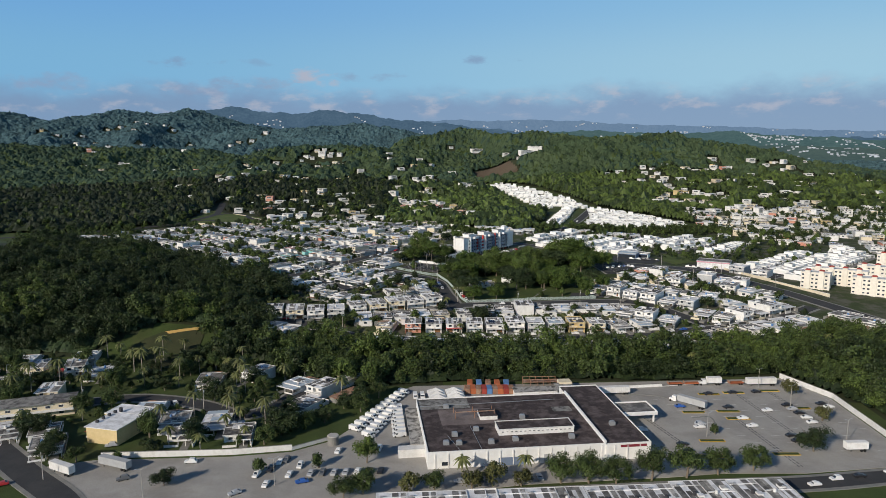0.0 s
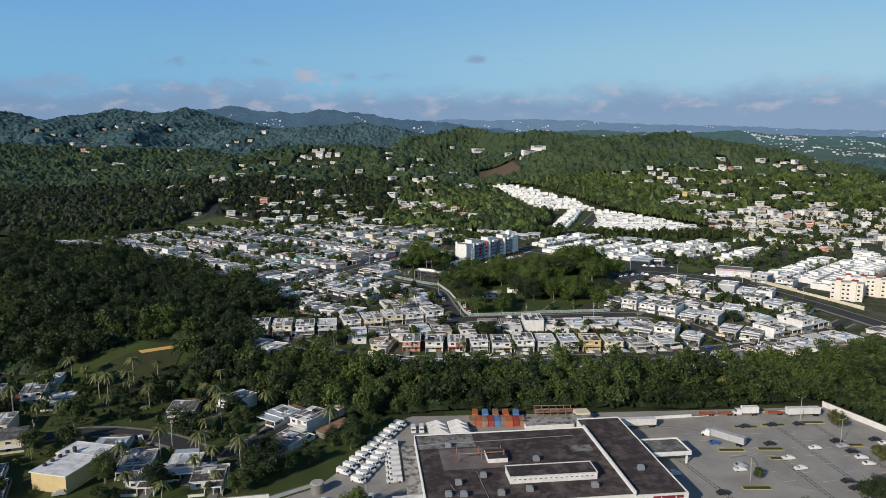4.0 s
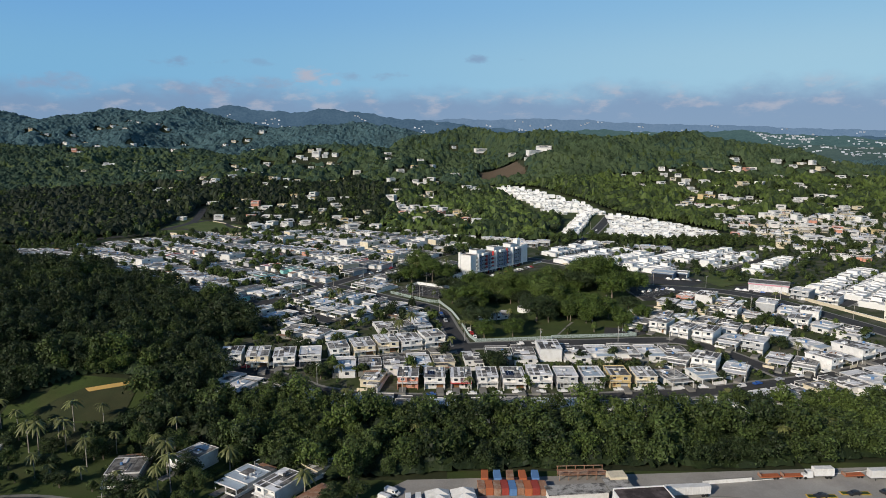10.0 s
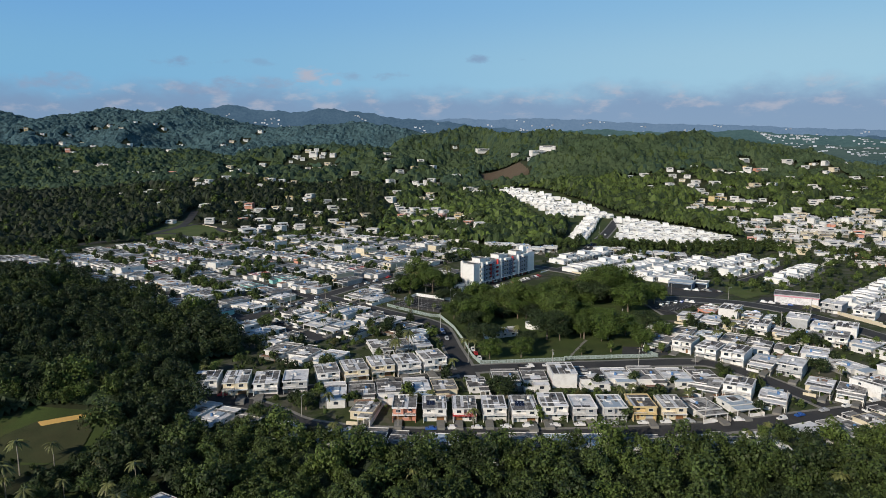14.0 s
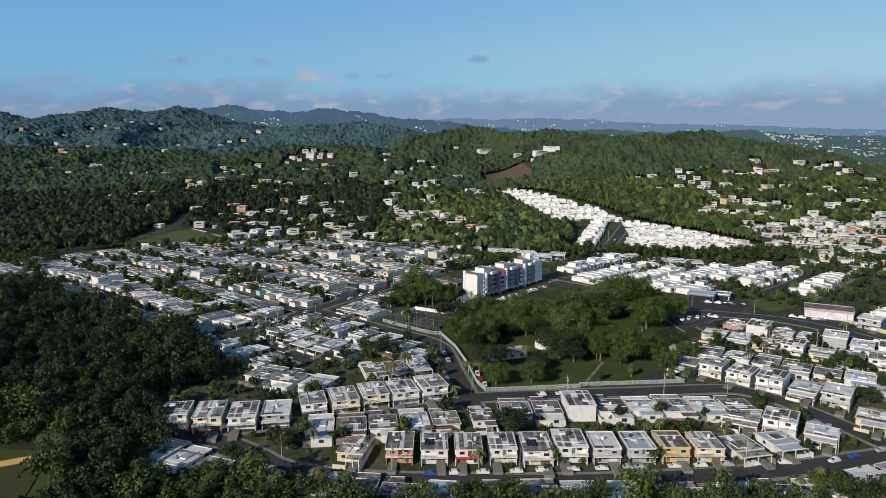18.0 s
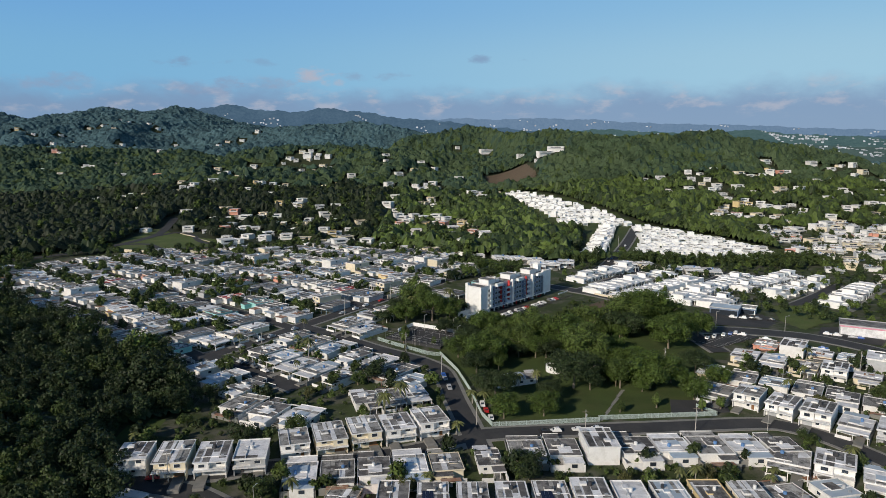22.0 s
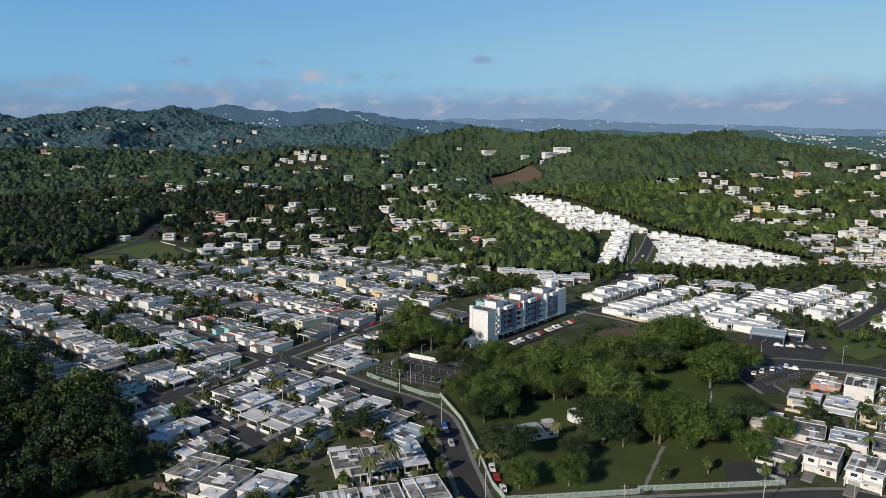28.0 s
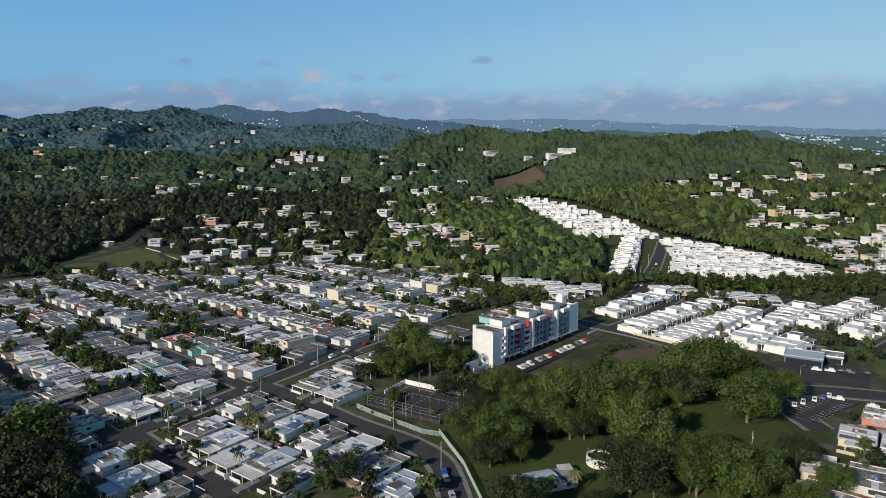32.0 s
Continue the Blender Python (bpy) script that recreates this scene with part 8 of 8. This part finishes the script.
def free(x, y):
    return bool(off_street(x, y)) and np.min(np.hypot(site_xy[:, 0] - x, site_xy[:, 1] - y)) > 7.4


SMALL = [TREES[5], TREES[5], TREES[0], PALMS[2], PALMS[1], PALMS[0], TREES[4], TREES[3]]
LOWER = [(-115, 380), (-60, 378), (130, 376), (235, 420), (230, 540), (150, 550), (125, 500), (125, 440), (10, 440), (0, 520), (-60, 580), (-130, 545), (-100, 470), (-120, 430)]
gardens(LOWER, 9.0, SMALL, "garden trees", 0.33, 0.55, 1.0)
WESTERN = [ab(-75, 5), ab(-75, 110), ab(-70, 160), ab(10, 305), ab(70, 300), ab(190, 225), ab(245, 120), ab(210, 5)]
loose_trees = [(WESTERN, 7.5, 0.8, 64), ([ab(-70, 20), ab(-70, 300), ab(0, 300), ab(-8, 40)], 9.0, 0.75, 68)]
EASTERN = [(75, 690), (130, 780), (300, 790), (420, 740), (300, 560), (200, 610)]
loose_trees += [(EASTERN, 10.0, 0.7, 65), (LOWER, 8.0, 0.4, 66)]
VILLAGE = [(-235, 320), (-225, 360), (-180, 368), (-120, 362), (-70, 335), (-46, 320), (-40, 285), (-60, 262), (-125, 250), (-165, 255), (-205, 285)]
gardens(VILLAGE, 8.5, [TREES[0], TREES[3], TREES[3], TREES[5], TREES[1], PALMS[0], PALMS[0], PALMS[1]], "trees of the lower village", 0.5, 0.65, 1.15)
# hedges and undergrowth in yards, too many to count
bush = unit_crown(48, 0.16, 300, lumps=3)
for poly, step, n in ((VILLAGE, 5.0, 4), (LOWER, 4.5, 1), (WESTERN, 5.0, 2), (EASTERN, 7.0, 3)):
    xs, ys3 = [p[0] for p in poly], [p[1] for p in poly]
    pts = scatter(min(xs), max(xs), min(ys3), max(ys3), step, lambda x, y: inside(poly, x, y), 500 + n)
    d = np.sqrt(((pts[:, None, :2] - site_xy[None]) ** 2).sum(-1)).min(1)
    pts = pts[(d > 7.0) & off_street(pts[:, 0], pts[:, 1], 0.5)]
    r = np.random.default_rng(n)
    pts = pts[r.random(len(pts)) < 0.6]
    grove("shrubbery", pts, r.uniform(1.4, 4.2, len(pts)), bush, "leaf", "low green shrubs and hedges in gardens", "shrubs")
# scrub on the slopes by the apartment block and field edges
scrub = [(24, 582), (36, 576), (66, 606), (78, 632), (104, 630), (118, 604), (124, 586), (84, 574), (70, 556), (50, 540), (30, 548), (10, 575), (-10, 590), (6, 602)]
pts = scatter(-20, 130, 555, 640, 2.6, lambda x, y: inside(scrub, x, y) & ~inside(((72, 574), (82, 576), (102, 608), (102, 628), (82, 630), (74, 616)), x, y), 77)
r = np.random.default_rng(3)
grove("shrubbery", pts, r.uniform(1.0, 4.4, len(pts)), bush, "leaf", "rough green scrub on the slope", "shrubs")
strip = [(-60, 590), (-30, 562), (-14, 545), (-10, 560), (-22, 588), (-40, 600)]
# poles along the streets
for x, y, t in ((-60, 400, 60), (-20, 392, 0), (24, 391.5, 0), (66, 392, 0), (104, 397, 10), (140, 404, 15), (-92, 415, 20), (10, 458, 60), (50, 449, 0), (92, 452, 0), (120, 454, 20), (-4, 508, 80), (-22, 538, 60), (-50, 562, 40), (-98, 552, 50), (-62, 602, 50), (-38, 640, 50),
                (-118, 540, 40), (132, 592, 90), (150, 584, 0), (186, 578, -10), (226, 550, -50), (246, 500, -60), (150, 505, 10), (190, 514, 5), (116, 770, 60), (140, 800, 70), (160, 850, 70), (100, 516, 30), (-160, 292, 40), (-66, 316, 30), (-106, 291, 10), (-140, 226, 40), (128, 634, 90)):
    put(POLE if (int(x) % 3) else LAMP, spot(x, y, t))["group"] = "poles along the streets"
# cars at the kerbs and in drives
cr = random.Random(12)
KERB = (((-50, 391), (-28, 386), 3, 160), ((-10, 390), (120, 398), 14, 2), ((30, 451), (60, 455), 4, 5), ((130, 397), (190, 418), 5, 22), ((-104, 414), (-70, 426), 3, 14), ((0, 490), (-4, 512), 3, 100), ((16, 462), (12, 480), 3, 95), ((-113, 536), (-82, 578), 4, 55), ((-104, 525), (-84, 510), 4, -37),
        ((-68, 598), (-40, 640), 4, 56), ((134, 560), (160, 574), 5, 60), ((150, 574), (236, 520), 7, -30), ((150, 510), (215, 518), 6, 8), ((130, 620), (90, 662), 4, 130), ((128, 760), (170, 860), 6, 68), ((165, 604), (190, 600), 5, -30), ((205, 575), (225, 566), 4, -30))
for (ax, ay), (bx, by), n, t in KERB:
    for k in range(n):
        s = (k + cr.uniform(0.2, 0.8)) / n
        park(ax + (bx - ax) * s, ay + (by - ay) * s, t + cr.choice((0, 180)), cr.choice((0, 0, 1, 2, 3, 4, 4, 7, 5, 6)), "cars along the streets")

# trees among the far eastern houses, along the estates and behind the western quarter
FRINGE = [(310, 790), (430, 765), (620, 820), (620, 980), (340, 960)]
GREEN = [(92, 770), (130, 782), (170, 790), (300, 812), (310, 800), (420, 770), (400, 745), (310, 775), (200, 765), (120, 752)]
WEST_EDGE = [(-300, 800), (-190, 835), (-90, 862), (-40, 800), (10, 760), (60, 740), (60, 700), (30, 700), (20, 745), (-30, 770), (-60, 815), (-90, 845), (-200, 815), (-300, 770)]
FIELD = [(-430, 810), (-340, 778), (-345, 735), (-272, 664), (-300, 636), (-360, 690), (-440, 690)]
GLADE = [(4, 700), (34, 690), (66, 706), (62, 732), (36, 756), (14, 770), (-6, 748)]
for poly, step, seed in ((GLADE, 6, 69), (FIELD, 8, 67), (FRINGE, 11, 61), (GREEN, 5.5, 62), (WEST_EDGE, 9, 63)):
    xs, ys3 = [p[0] for p in poly], [p[1] for p in poly]
    pts = scatter(min(xs), max(xs), min(ys3), max(ys3), step, lambda x, y: inside(poly, x, y) & open_ground(x, y), seed)
    d = np.sqrt(((pts[:, None, :2] - site_xy[None]) ** 2).sum(-1)).min(1)
    pts = pts[(d > 8.0) & off_street(pts[:, 0], pts[:, 1])]
    r = np.random.default_rng(seed)
    grove("woodland", pts, r.uniform(5, 10, len(pts)), mid[0], "leaf", "scattered green trees between far houses")
for poly, step, chance, seed in loose_trees:
    xs, ys3 = [p[0] for p in poly], [p[1] for p in poly]
    pts = scatter(min(xs), max(xs), min(ys3), max(ys3), step, lambda x, y: inside(poly, x, y), seed)
    d = np.sqrt(((pts[:, None, :2] - site_xy[None]) ** 2).sum(-1)).min(1)
    r = np.random.default_rng(seed)
    pts = pts[(d > 7.6) & (r.random(len(pts)) < chance) & off_street(pts[:, 0], pts[:, 1])]
    for j, mk in enumerate(("leaf", "leaf_dark", "leaf_light")):
        sel = np.arange(len(pts)) % 3 == j
        grove("garden_trees", pts[sel], r.uniform(3.2, 9.5, int(sel.sum())), garden[j], mk, "many small green trees between the houses", "trees")

# kinds that found no place are left out
for t in SOLID + HILL_SOLID + ONE + TWO + FAR_ONE + ROWHOUSE + HILL + [big_white] + TREES + PARK_TREES + PALMS:
    if t.name not in PLACED:
        for ch in list(t.children_recursive):
            bpy.data.objects.remove(ch)
        bpy.data.objects.remove(t)
